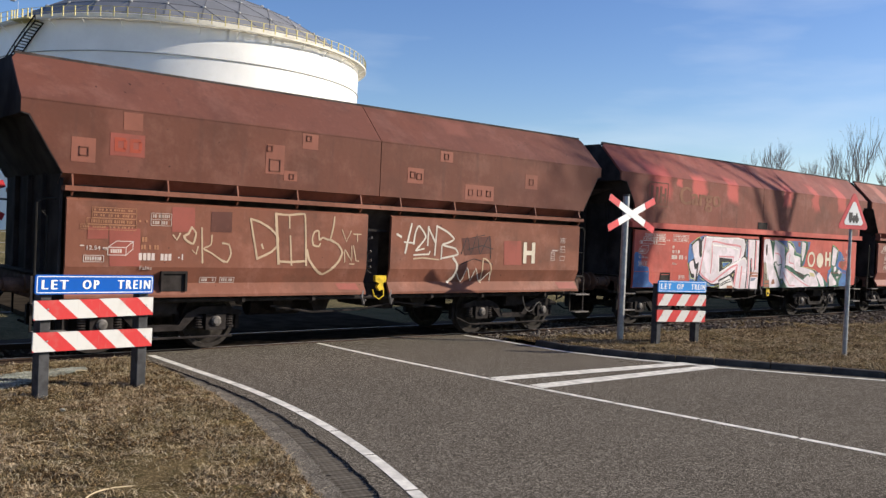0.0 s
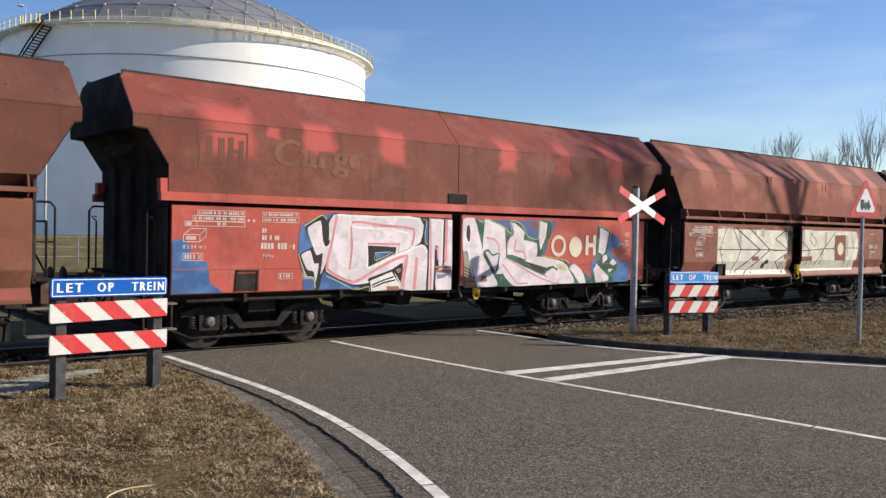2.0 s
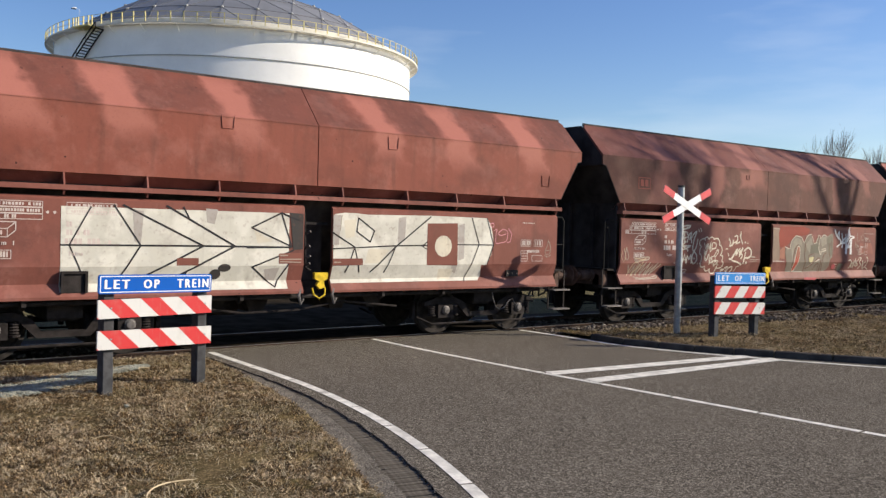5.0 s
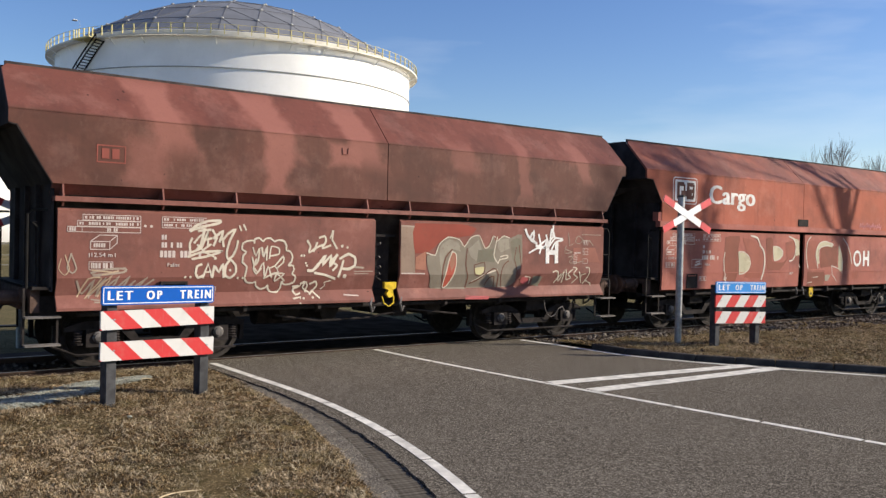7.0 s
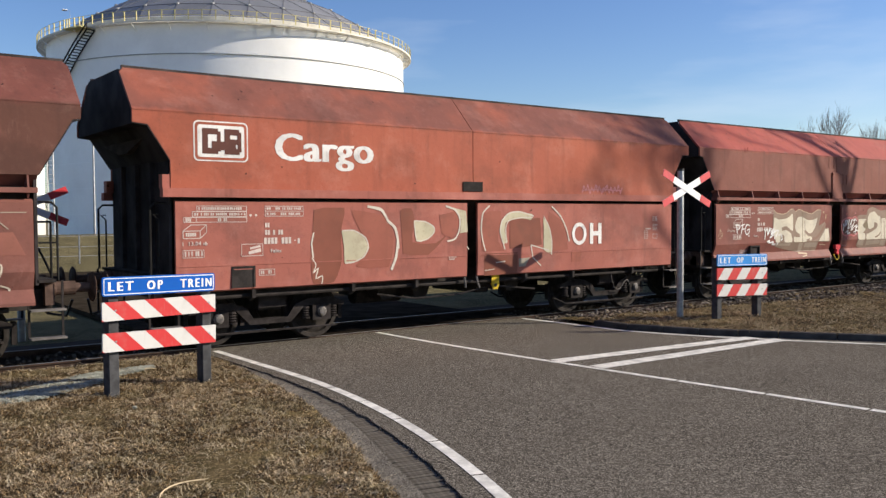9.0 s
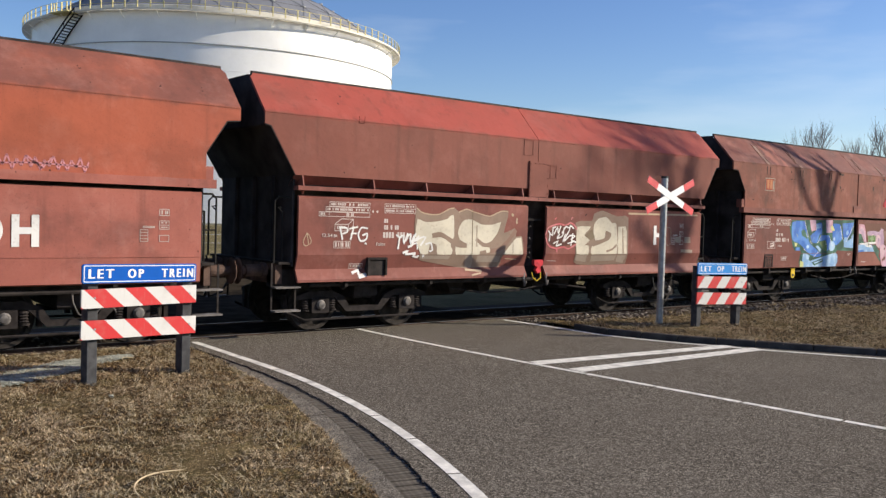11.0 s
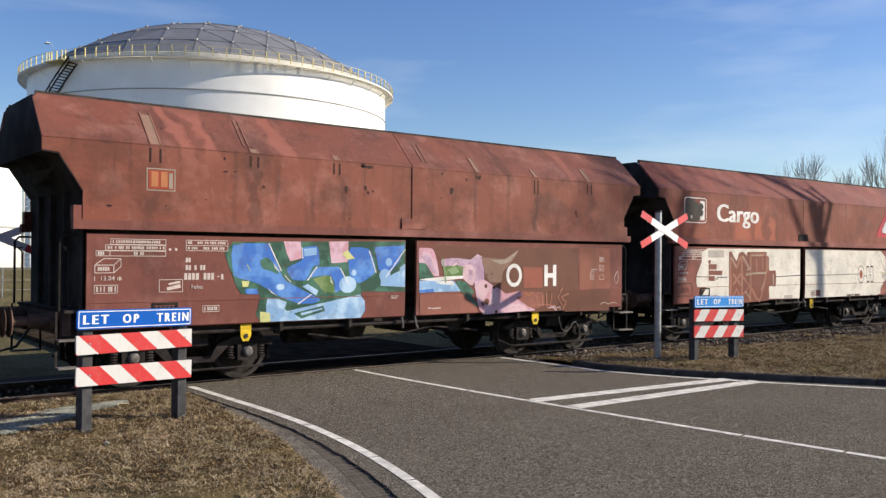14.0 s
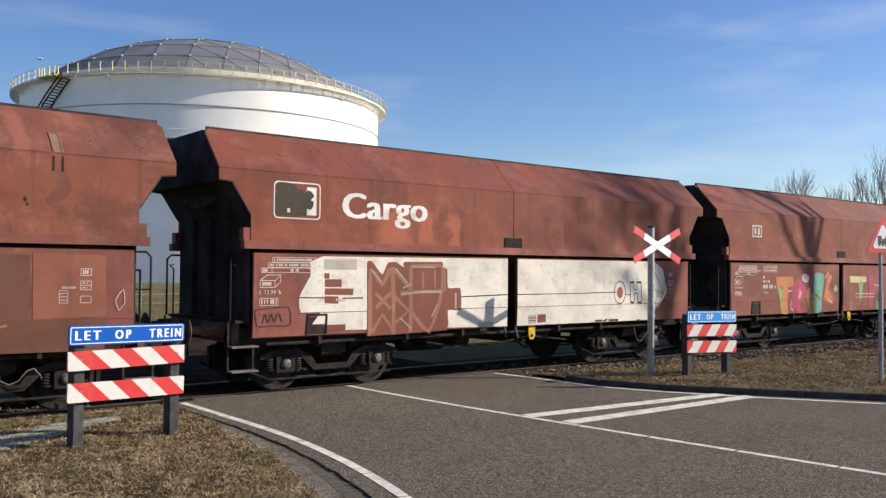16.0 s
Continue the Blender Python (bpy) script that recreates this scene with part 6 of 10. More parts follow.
stroke("D", "umber", 4, 0.018, [(1.9, 1.51), (2.14, 1.56), (2.15, 1.38), (2.01, 1.31), (1.92, 1.35), (1.9, 1.51)])
stroke("D", "cream", 3, 0.03, [(1.88, 1.19), (2.19, 1.35), (2.46, 1.42)])
fill("D", "pinkr", 2, [(3.1, 1.27), (3.24, 1.3), (3.3, 1.19), (3.19, 1.13), (3.09, 1.18)])
stroke("D", "cream", 3, 0.016, [(3.19, 1.29), (3.33, 1.27), (3.32, 1.15)])
fill("D", "saged", 1, [(3.41, 1.3), (3.66, 1.28), (3.59, 1.09), (3.38, 1.12)])
fill("D", "pinkr", 1, [(1.71, 0.95), (2.27, 0.93), (2.25, 0.87), (1.7, 0.88)])
fill("D", "rust", 0, [(4.48, 1.86), (5.11, 1.87), (5.26, 1.56), (4.49, 1.58)])
fill("D", "taupe", 0, [(0.25, 2.2), (0.53, 2.19), (0.57, 1.36), (0.27, 1.36)])
stroke("D", "fanl", 1, 0.03, [(0.26, 2.2), (0.53, 2.19)])
stroke("D", "mark", 1, 0.02, [(0.28, 1.37), (0.78, 1.36)])
stroke("D", "white", 3, 0.05, [(3.16, 2.2), (3.26, 2.03), (3.38, 2.18), (3.36, 1.96), (3.24, 2.07), (3.46, 1.93)])
stroke("D", "white", 3, 0.045, [(3.51, 2.11), (3.57, 1.89), (3.47, 1.85), (3.72, 2.01), (3.67, 1.84)])
stroke("D", "white", 3, 0.04, [(3.44, 1.89), (3.72, 1.86), (3.87, 2.05)])
stroke("D", "white", 3, 0.045, [(3.71, 2.1), (3.8, 1.89), (3.86, 2.23), (3.95, 2.05)])
stroke("D", "white", 3, 0.04, [(3.8, 1.89), (3.97, 2.05), (4.18, 2.01), (3.97, 1.97), (3.85, 1.79)])
stroke("D", "white", 3, 0.045, [(3.9, 2.29), (3.89, 2.05)])
stroke("D", "white", 3, 0.035, [(3.27, 1.75), (3.47, 1.84), (3.72, 1.86)])
stroke("D", "white", 3, 0.04, [(3.59, 1.87), (3.54, 1.74)])
oval("D", "white", 1, (4.14, 2.02), (0.04, 0.04), 0)
stroke("D", "fanl", 1, 0.016, [(4.33, 2.15), (4.37, 1.9), (4.48, 1.94)])
stroke("D", "fanl", 1, 0.016, [(4.27, 1.9), (4.24, 1.75), (4.46, 1.77), (4.27, 1.82)])
stroke("D", "fanl", 1, 0.016, [(4.55, 2.06), (4.63, 2.1), (4.75, 2.02), (4.64, 1.94), (4.53, 1.98), (4.57, 2.06)])
stroke("D", "fanl", 1, 0.016, [(4.77, 2.0), (4.94, 2.01), (5.05, 1.91)])
stroke("D", "fanl", 1, 0.014, [(4.71, 2.13), (5.27, 2.13)])
stroke("D", "fanl", 1, 0.014, [(4.34, 1.67), (4.49, 1.69), (4.36, 1.56), (4.6, 1.56), (4.79, 1.6)])
stroke("D", "cream", 2, 0.024, [(3.92, 1.37), (4.05, 1.39), (4.11, 1.18), (4.23, 1.39), (4.21, 1.16)])
stroke("D", "cream", 2, 0.024, [(4.15, 1.33), (4.0, 1.16)])
stroke("D", "cream", 2, 0.024, [(4.28, 1.43), (4.32, 1.22), (4.45, 1.25), (4.34, 1.33), (4.47, 1.42)])
stroke("D", "cream", 2, 0.024, [(4.49, 1.46), (4.6, 1.44), (4.5, 1.33), (4.64, 1.25), (4.51, 1.14)])
stroke("D", "cream", 2, 0.024, [(4.66, 1.37), (4.78, 1.13), (4.72, 1.29), (4.85, 1.33)])
stroke("D", "cream", 2, 0.024, [(4.85, 1.46), (4.96, 1.44), (4.94, 1.29), (4.83, 1.13)])
stroke("D", "cream", 2, 0.022, [(4.89, 1.19), (5.05, 1.13)])
oval("D", "cream", 1, (5.06, 1.11), (0.018, 0.018), 0)
fill("E", "dulle", 0, [(-3.36, 2.16), (-2.79, 2.2), (-2.86, 1.81), (-2.85, 1.32), (-2.99, 0.98), (-3.37, 0.96), (-3.42, 1.38)])
fill("E", "rustl", 0.3, [(-2.65, 2.16), (-2.0, 2.05), (-1.81, 1.72), (-1.92, 1.18), (-2.58, 1.21), (-2.32, 1.48), (-2.48, 1.8)])
fill("E", "straw", 1, [(-2.82, 1.81), (-2.61, 1.81), (-2.41, 1.7), (-2.34, 1.53), (-2.44, 1.38), (-2.62, 1.3), (-2.77, 1.29)])
stroke("E", "pale", 2, 0.022, [(-2.83, 1.82), (-2.61, 1.82), (-2.39, 1.7), (-2.33, 1.53), (-2.43, 1.37), (-2.63, 1.29), (-2.78, 1.28)])
stroke("E", "straw", 2, 0.035, [(-2.83, 1.81), (-2.79, 1.57), (-2.78, 1.29)])
stroke("E", "pale", 2, 0.05, [(-2.33, 2.22), (-2.07, 2.17), (-1.98, 2.06), (-1.93, 1.97)])
stroke("E", "pale", 2, 0.05, [(-1.93, 1.97), (-1.79, 1.86), (-1.73, 1.64), (-1.77, 1.35), (-1.86, 1.14)])
stroke("E", "pale", 1, 0.025, [(-3.37, 1.79), (-3.41, 1.62), (-3.38, 1.39)])
stroke("E", "pale", 1, 0.02, [(-3.4, 1.38), (-3.33, 1.27), (-3.38, 1.14), (-3.29, 1.22), (-3.33, 1.05), (-3.21, 1.09), (-3.22, 0.96)])
fill("E", "dulle", 0, [(-1.68, 2.15), (-1.44, 2.19), (-1.37, 1.97), (-1.42, 1.6), (-0.91, 1.57), (-0.6, 1.77), (-1.07, 1.37), (-1.62, 1.4)])
fill("E", "rustl", 0.3, [(-0.83, 2.07), (-0.46, 2.14), (-0.38, 1.88), (-0.55, 1.65), (-0.78, 1.73)])
fill("E", "straw", 1, [(-1.38, 1.97), (-1.16, 1.96), (-0.96, 1.87), (-0.95, 1.76), (-1.09, 1.65), (-1.33, 1.62)])
stroke("E", "pale", 2, 0.018, [(-1.38, 1.97), (-1.16, 1.96), (-0.96, 1.87), (-0.95, 1.76), (-1.09, 1.65), (-1.33, 1.62), (-1.38, 1.96)])
stroke("E", "pale", 2, 0.03, [(-0.68, 2.23), (-0.46, 2.16), (-0.36, 1.99), (-0.39, 1.76), (-0.49, 1.63), (-0.65, 1.6)])
fill("E", "straw", 1, [(-0.54, 2.21), (-0.22, 2.14), (-0.18, 1.76), (-0.36, 1.74), (-0.33, 1.99)])
stroke("E", "pale", 1, 0.025, [(-1.91, 1.97), (-1.79, 1.86), (-1.72, 1.64), (-1.71, 1.5)])
stroke("E", "pale", 1, 0.02, [(-0.2, 1.49), (-0.16, 1.44)])
fill("E", "rustl", 0.3, [(0.2, 2.1), (0.62, 2.14), (0.55, 1.59), (0.7, 1.39), (0.18, 1.4), (0.15, 1.79)])
fill("E", "dulle", 0.2, [(0.85, 1.98), (1.63, 2.01), (1.68, 1.48), (0.84, 1.42)])
fill("E", "rustl", 0.3, [(1.88, 2.13), (2.31, 1.92), (2.4, 1.37), (1.99, 1.34), (1.87, 1.84)])
stroke("E", "pale", 2, 0.03, [(0.34, 2.24), (0.18, 2.1), (0.14, 1.83), (0.17, 1.6), (0.24, 1.4)])
stroke("E", "straw", 1.5, 0.11, [(0.73, 1.56), (0.66, 1.74), (0.69, 1.94), (0.85, 2.04), (1.09, 2.06), (1.38, 2.03)])
stroke("E", "pale", 2, 0.025, [(0.72, 1.42), (0.6, 1.74), (0.65, 1.96), (0.82, 2.1), (1.09, 2.13), (1.45, 2.05)])
stroke("E", "pale", 2.2, 0.02, [(0.76, 1.54), (0.74, 1.82), (0.82, 1.96), (1.09, 2.01), (1.44, 2.02)])
fill("E", "straw", 1.5, [(1.72, 2.01), (1.87, 1.84), (1.94, 1.55), (1.93, 1.3), (1.73, 1.39), (1.73, 1.8)])
stroke("E", "pale", 2, 0.022, [(1.74, 2.03), (1.88, 1.82), (1.95, 1.55), (1.94, 1.28)])
stroke("E", "pale", 2, 0.022, [(1.39, 1.48), (1.65, 1.42), (1.86, 1.37)])
stroke("E", "pale", 2, 0.022, [(1.39, 1.46), (1.44, 1.24), (1.66, 1.07)])
stroke("E", "pale", 2, 0.03, [(1.95, 2.23), (2.19, 2.04), (2.35, 1.79), (2.43, 1.54)])
fill("E", "dulle", 0, [(0.21, 1.35), (1.05, 1.35), (1.04, 0.95), (0.22, 0.93)])
fill("E", "sagel", 0.5, [(1.07, 1.23), (1.36, 1.24), (1.25, 1.07), (1.08, 1.07)])
stroke("E", "pale", 1, 0.018, [(0.5, 1.17), (0.73, 1.19)])
stroke("E", "pale", 1, 0.014, [(0.23, 1.03), (0.46, 1.05)])
fill("E", "rustl", 0.3, [(2.5, 1.35), (2.79, 1.34), (2.76, 1.11), (2.5, 1.12)])
fill("F", "taupe", 1, [(-3.0, 2.17), (-2.88, 2.1), (-2.68, 2.07), (-2.48, 2.07), (-2.27, 2.18), (-2.15, 2.2), (-2.03, 2.13), (-1.85, 2.19), (-1.66, 2.14), (-1.47, 2.08), (-1.28, 2.07), (-1.01, 2.17), (-0.81, 2.18), (-0.81, 2.05), (-0.9, 1.75), (-0.63, 1.84), (-0.58, 1.8), (-0.58, 1.68), (-0.42, 1.68), (-0.38, 1.32), (-0.91, 1.32), (-0.96, 1.09), (-1.83, 1.08), (-2.44, 1.16), (-2.9, 1.24), (-2.9, 1.38), (-3.01, 1.55), (-3.04, 1.83)])
fill("F", "creamf", 2, [(-2.98, 1.97), (-2.79, 1.92), (-2.51, 1.94), (-2.3, 1.99), (-2.21, 2.06), (-2.15, 2.04), (-2.13, 1.67), (-2.21, 1.58), (-2.2, 1.49), (-2.16, 1.41), (-2.2, 1.33), (-2.51, 1.34), (-2.53, 1.5), (-2.62, 1.54), (-2.69, 1.52), (-2.73, 1.35), (-2.9, 1.36), (-3.01, 1.67)])
fill("F", "creamf", 2, [(-2.01, 1.85), (-1.91, 1.97), (-1.72, 1.99), (-1.47, 1.9), (-1.21, 1.9), (-0.99, 1.95), (-1.07, 1.74), (-1.23, 1.58), (-1.4, 1.54), (-1.56, 1.63), (-1.59, 1.58), (-1.26, 1.46), (-1.26, 1.37), (-1.49, 1.37), (-1.52, 1.33), (-2.07, 1.33), (-2.07, 1.55), (-1.84, 1.49), (-1.84, 1.54), (-1.99, 1.61), (-2.04, 1.73)])
fill("F", "creamf", 2, [(-0.9, 1.34), (-0.66, 1.58), (-0.58, 1.65), (-0.44, 1.66), (-0.38, 1.33)])
stroke("F", "taupe", 3, 0.085, [(-2.62, 1.68), (-2.44, 1.7), (-2.24, 1.61), (-2.05, 1.51), (-1.84, 1.5)])
stroke("F", "taupe", 3, 0.07, [(-1.59, 1.62), (-1.43, 1.52), (-1.2, 1.49)])
stroke("F", "taupe", 3, 0.06, [(-0.93, 1.4), (-0.83, 1.55), (-0.67, 1.76)])
stroke("F", "fan", 3, 0.08, [(-1.21, 1.4), (-1.0, 1.44), (-0.8, 1.58), (-0.6, 1.79)])
stroke("F", "taupe", 3, 0.05, [(-1.49, 1.37), (-1.36, 1.39)])
fill("F", "taupe", 3, [(-2.67, 1.52), (-2.55, 1.51), (-2.52, 1.35), (-2.66, 1.34)])
fill("F", "fanl", 2, [(-2.9, 1.32), (-2.2, 1.31), (-2.23, 1.25), (-2.87, 1.26)])
fill("F", "fanl", 2, [(-1.84, 1.31), (-1.65, 1.31), (-1.64, 1.09), (-1.8, 1.09)])
fill("F", "fanl", 2, [(-1.55, 1.31), (-0.96, 1.3), (-0.99, 1.18), (-1.55, 1.19)])
stroke("F", "tan", 3, 0.02, [(-3.0, 2.16), (-2.88, 2.09), (-2.68, 2.06), (-2.48, 2.07), (-2.27, 2.17), (-2.15, 2.19)])
stroke("F", "tan", 3, 0.02, [(-2.03, 2.12), (-1.85, 2.18), (-1.66, 2.13), (-1.27, 2.06), (-1.01, 2.16), (-0.81, 2.16)])
stroke("F", "olive", 3, 0.02, [(-1.71, 2.18), (-1.7, 2.0), (-1.69, 1.34)])
stroke("F", "fanl", 3, 0.03, [(-1.59, 1.88), (-1.58, 1.49)])
stroke("F", "fanl", 3, 0.022, [(-0.66, 1.62), (-0.65, 1.35)])
stroke("F", "white", 4, 0.035, [(-3.43, 1.68), (-3.36, 1.64), (-3.39, 1.44)])
stroke("F", "white", 4, 0.035, [(-3.36, 1.64), (-3.28, 1.68), (-3.27, 1.53), (-3.19, 1.71)])
stroke("F", "white", 4, 0.035, [(-3.23, 1.58), (-3.14, 1.71), (-3.12, 1.53), (-3.04, 1.69), (-3.04, 1.57)])
stroke("F", "white", 4, 0.035, [(-3.01, 1.71), (-3.09, 1.5), (-3.17, 1.47)])
stroke("F", "white", 4, 0.035, [(-2.94, 1.67), (-3.04, 1.57), (-2.9, 1.64), (-2.79, 1.65), (-2.9, 1.5)])
stroke("F", "white", 4, 0.03, [(-3.17, 1.48), (-2.98, 1.55), (-2.97, 1.44)])
stroke("F", "white", 4, 0.04, [(-3.28, 1.37), (-3.17, 1.4), (-3.23, 1.34), (-3.01, 1.36), (-3.06, 1.31), (-2.95, 1.29)])
stroke("F", "white", 4, 0.035, [(-2.79, 1.52), (-2.67, 1.55), (-2.63, 1.42), (-2.69, 1.4)])
oval("F", "white", 4, (-2.94, 1.31), (0.02, 0.02), 0)
oval("F", "white", 4, (-2.83, 1.31), (0.025, 0.025), 0)
oval("F", "tan", 4, (-0.69, 2.1), (0.03, 0.03), 0)
stroke("F", "tan", 1, 0.04, [(-0.57, 2.03), (-0.57, 1.94)])
stroke("F", "tan", 1, 0.016, [(-0.83, 1.25), (-0.52, 1.23)])
stroke("F", "tan", 1, 0.05, [(-1.8, 1.05), (-1.42, 1.02)])
stroke("F", "tan", 1, 0.03, [(-1.67, 0.95), (-1.45, 0.98)])
stroke("F", "pink", 1, 0.03, [(0.22, 1.71), (0.29, 1.86), (0.42, 1.91), (0.61, 1.95), (0.8, 1.92), (0.93, 1.98), (1.06, 1.92), (1.17, 1.79)])
stroke("F", "pink", 1, 0.03, [(0.23, 1.68), (0.28, 1.55), (0.39, 1.47), (0.55, 1.45), (0.74, 1.48), (0.89, 1.44), (1.04, 1.5), (1.18, 1.56)])
stroke("F", "pink", 1, 0.02, [(0.47, 2.04), (0.52, 2.07)])
stroke("F", "pink", 1, 0.02, [(0.95, 2.05), (0.99, 2.09)])
stroke("F", "pink", 1, 0.04, [(0.55, 1.44), (0.56, 1.38)])
fill("F", "dull", 1.5, [(0.33, 1.78), (0.54, 1.88), (0.95, 1.93), (1.11, 1.76), (1.07, 1.55), (0.63, 1.49), (0.37, 1.54)])
stroke("F", "white", 2, 0.03, [(0.35, 1.75), (0.33, 1.6)])
stroke("F", "white", 2, 0.03, [(0.3, 1.8), (0.42, 1.71), (0.43, 1.86), (0.5, 1.88)])
stroke("F", "white", 2, 0.03, [(0.47, 1.75), (0.56, 1.88), (0.58, 1.74), (0.65, 1.9)])
stroke("F", "white", 2, 0.03, [(0.62, 1.74), (0.55, 1.65), (0.71, 1.71), (0.75, 1.87)])
stroke("F", "white", 2, 0.03, [(0.69, 1.76), (0.8, 1.9), (0.9, 1.87)])
stroke("F", "white", 2, 0.03, [(0.79, 1.74), (0.72, 1.58), (0.9, 1.82), (0.93, 1.92), (1.03, 1.86)])
stroke("F", "white", 2, 0.03, [(0.77, 1.6), (0.92, 1.71), (1.09, 1.71), (0.96, 1.63), (1.13, 1.57)])
stroke("F", "white", 2, 0.03, [(1.01, 1.76), (0.96, 1.5)])
stroke("F", "white", 2, 0.03, [(0.46, 1.55), (0.59, 1.6), (0.53, 1.5), (0.68, 1.54)])
stroke("F", "white", 2, 0.026, [(0.87, 1.55), (1.07, 1.6)])
fill("F", "taupe", 0, [(1.08, 1.98), (1.57, 2.03), (1.64, 2.18), (1.88, 2.25), (2.13, 2.2), (2.38, 2.14), (2.74, 2.12), (2.77, 1.11), (1.55, 1.1), (1.12, 1.17)])
fill("F", "creamf", 2, [(1.14, 1.9), (1.55, 1.91), (1.36, 1.73), (1.52, 1.62), (1.38, 1.52), (1.5, 1.5), (1.49, 1.32), (1.14, 1.34)])
fill("F", "fanl", 2, [(1.14, 1.32), (1.47, 1.31), (1.48, 1.16), (1.14, 1.2)])
fill("F", "creamf", 2, [(1.63, 1.8), (1.65, 1.96), (1.77, 2.08), (2.01, 2.12), (2.14, 2.04), (2.22, 1.99), (2.35, 1.97), (2.39, 1.33), (1.61, 1.32), (1.6, 1.5), (1.9, 1.62), (2.1, 1.67), (2.16, 1.75), (2.1, 1.81), (2.01, 1.82), (1.98, 1.67), (1.7, 1.62)])
fill("F", "fanl", 2, [(1.61, 1.3), (2.39, 1.3), (2.37, 1.19), (1.61, 1.17)])
stroke("F", "taupe", 3, 0.06, [(2.03, 1.79), (2.17, 1.75), (2.1, 1.66), (1.86, 1.58), (1.63, 1.52)])
stroke("F", "taupe", 3, 0.05, [(2.07, 1.39), (2.24, 1.43), (2.37, 1.52)])
fill("F", "creamf", 2, [(2.41, 1.92), (2.65, 1.93), (2.69, 1.84), (2.72, 1.33), (2.43, 1.33)])
fill("F", "fanl", 2, [(2.43, 1.3), (2.72, 1.3), (2.67, 1.13), (2.43, 1.16)])
stroke("F", "taupe", 3, 0.03, [(2.56, 1.89), (2.6, 1.35)])
fill("F", "olive", 2.4, [(1.36, 1.72), (1.59, 1.86), (1.68, 1.68), (1.57, 1.62)])
fill("F", "tan", 0.5, [(2.73, 2.23), (5.21, 2.25), (5.21, 2.21), (2.74, 2.19)])
stroke("F", "fanl", 1, 0.012, [(4.04, 1.91), (4.23, 1.91), (4.22, 1.55), (4.07, 1.55), (4.04, 1.91)])
fill("F", "fanl", 1, [(4.4, 1.72), (4.62, 1.72), (4.62, 1.58), (4.41, 1.59)])
fill("F", "fanl", 1, [(4.74, 1.72), (4.97, 1.72), (4.97, 1.58), (4.75, 1.58)])
fill("F", "fanl", 1, [(4.62, 1.43), (5.06, 1.42), (5.06, 1.35), (4.62, 1.36)])
stroke("F", "mark", 1, 0.014, [(0.35, 1.2), (0.59, 1.19)])
stroke("F", "white", 2, .03, [(-4.58, 1.8), (-4.53, 1.6)])
stroke("F", "white", 2, .03, [(-4.58, 1.8), (-4.45, 1.79), (-4.44, 1.72), (-4.55, 1.69)])
stroke("F", "white", 2, .03, [(-4.37, 1.6), (-4.31, 1.81)])
stroke("F", "white", 2, .03, [(-4.39, 1.78), (-4.23, 1.81)])
stroke("F", "white", 2, .025, [(-4.36, 1.7), (-4.25, 1.7)])
stroke("F", "white", 2, .03, [(-4.04, 1.79), (-4.16, 1.8), (-4.22, 1.68), (-4.17, 1.57), (-4.06, 1.6), (-4.04, 1.7), (-4.13, 1.67)])
stroke("F", "white", 2, .03, [(-4.08, 1.54), (-4.05, 1.52)])
stroke("F", "white", 2, .05, [(-4.3, 1.03), (-4.16, 1.07), (-4.18, 0.99), (-4, 1), (-4.18, 0.95)])
stroke("F", "tan", 1, .012, [(-5.2, 1.7), (-5.27, 1.56), (-5.24, 1.49), (-5.17, 1.51), (-5.2, 1.7), (-5.12, 1.58), (-5.15, 1.51)])
fill("B", "blue", 0, [(-5.63, 1.72), (-5.51, 1.78), (-5.36, 1.7), (-5.35, 1.48), (-5.07, 1.42), (-5.02, 1.11), (-4.8, 0.95), (-5.63, 0.95)])
fill("B", "blue", 0, [(-3.44, 2.01), (-3.02, 2.2), (-2.69, 2.25), (-2.69, 1.8), (-2.84, 1.26), (-2.29, 0.98), (-1.99, 1.02), (-1.99, 0.95), (-3.05, 0.95), (-3.37, 0.95), (-3.37, 1.17), (-3.48, 1.54)])
fill("B", "black", 1, [(-3.37, 2.01), (-3.05, 2.19), (-2.96, 2.14), (-2.93, 1.76), (-2.82, 1.75), (-3.02, 1.17), (-3.07, 0.95), (-3.15, 0.95), (-3.18, 1.17), (-3.31, 1.19), (-3.47, 1.53), (-3.25, 1.65), (-3.23, 1.71)])
fill("B", "silver", 2, [(-3.32, 1.98), (-3.07, 2.11), (-3.02, 1.79), (-2.96, 1.67), (-2.84, 1.75), (-2.96, 1.39), (-3.05, 1.2), (-3.03, 1.42), (-3.02, 1.57), (-3.14, 1.53), (-3.25, 1.76)])
fill("B", "silver", 2.2, [(-3.43, 1.53), (-3.26, 1.61), (-3.18, 1.39), (-3.09, 1.39), (-3.14, 1.07), (-3.19, 1.26), (-3.31, 1.29)])
stroke("B", "lime", 2, .016, [(-3.38, 2.01), (-3.23, 2.1), (-3.05, 2.2), (-2.95, 2.14)])
stroke("B", "lime", 2, .016, [(-3.48, 1.54), (-3.33, 1.18), (-3.19, 1.16), (-3.14, 0.99)])
stroke("B", "lime", 2, .014, [(-2.87, 2.14), (-2.9, 1.79)])
fill("B", "black", 1.2, [(-2.82, 2.24), (-0.17, 2.22), (-0.15, 0.86), (-0.74, 0.87), (-2.05, 0.89), (-2.27, 0.98), (-2.41, 1.0), (-2.98, 1.25), (-2.94, 1.74)])
fill("B", "blue", 1.3, [(-0.82, 2.17), (-0.78, 2.17), (-0.75, 1.72), (-0.83, 1.75)])
stroke("B", "lime", 1.4, 0.012, [(-0.88, 2.18), (-0.79, 2.15), (-0.83, 1.92), (-0.81, 1.75), (-0.75, 1.72)])
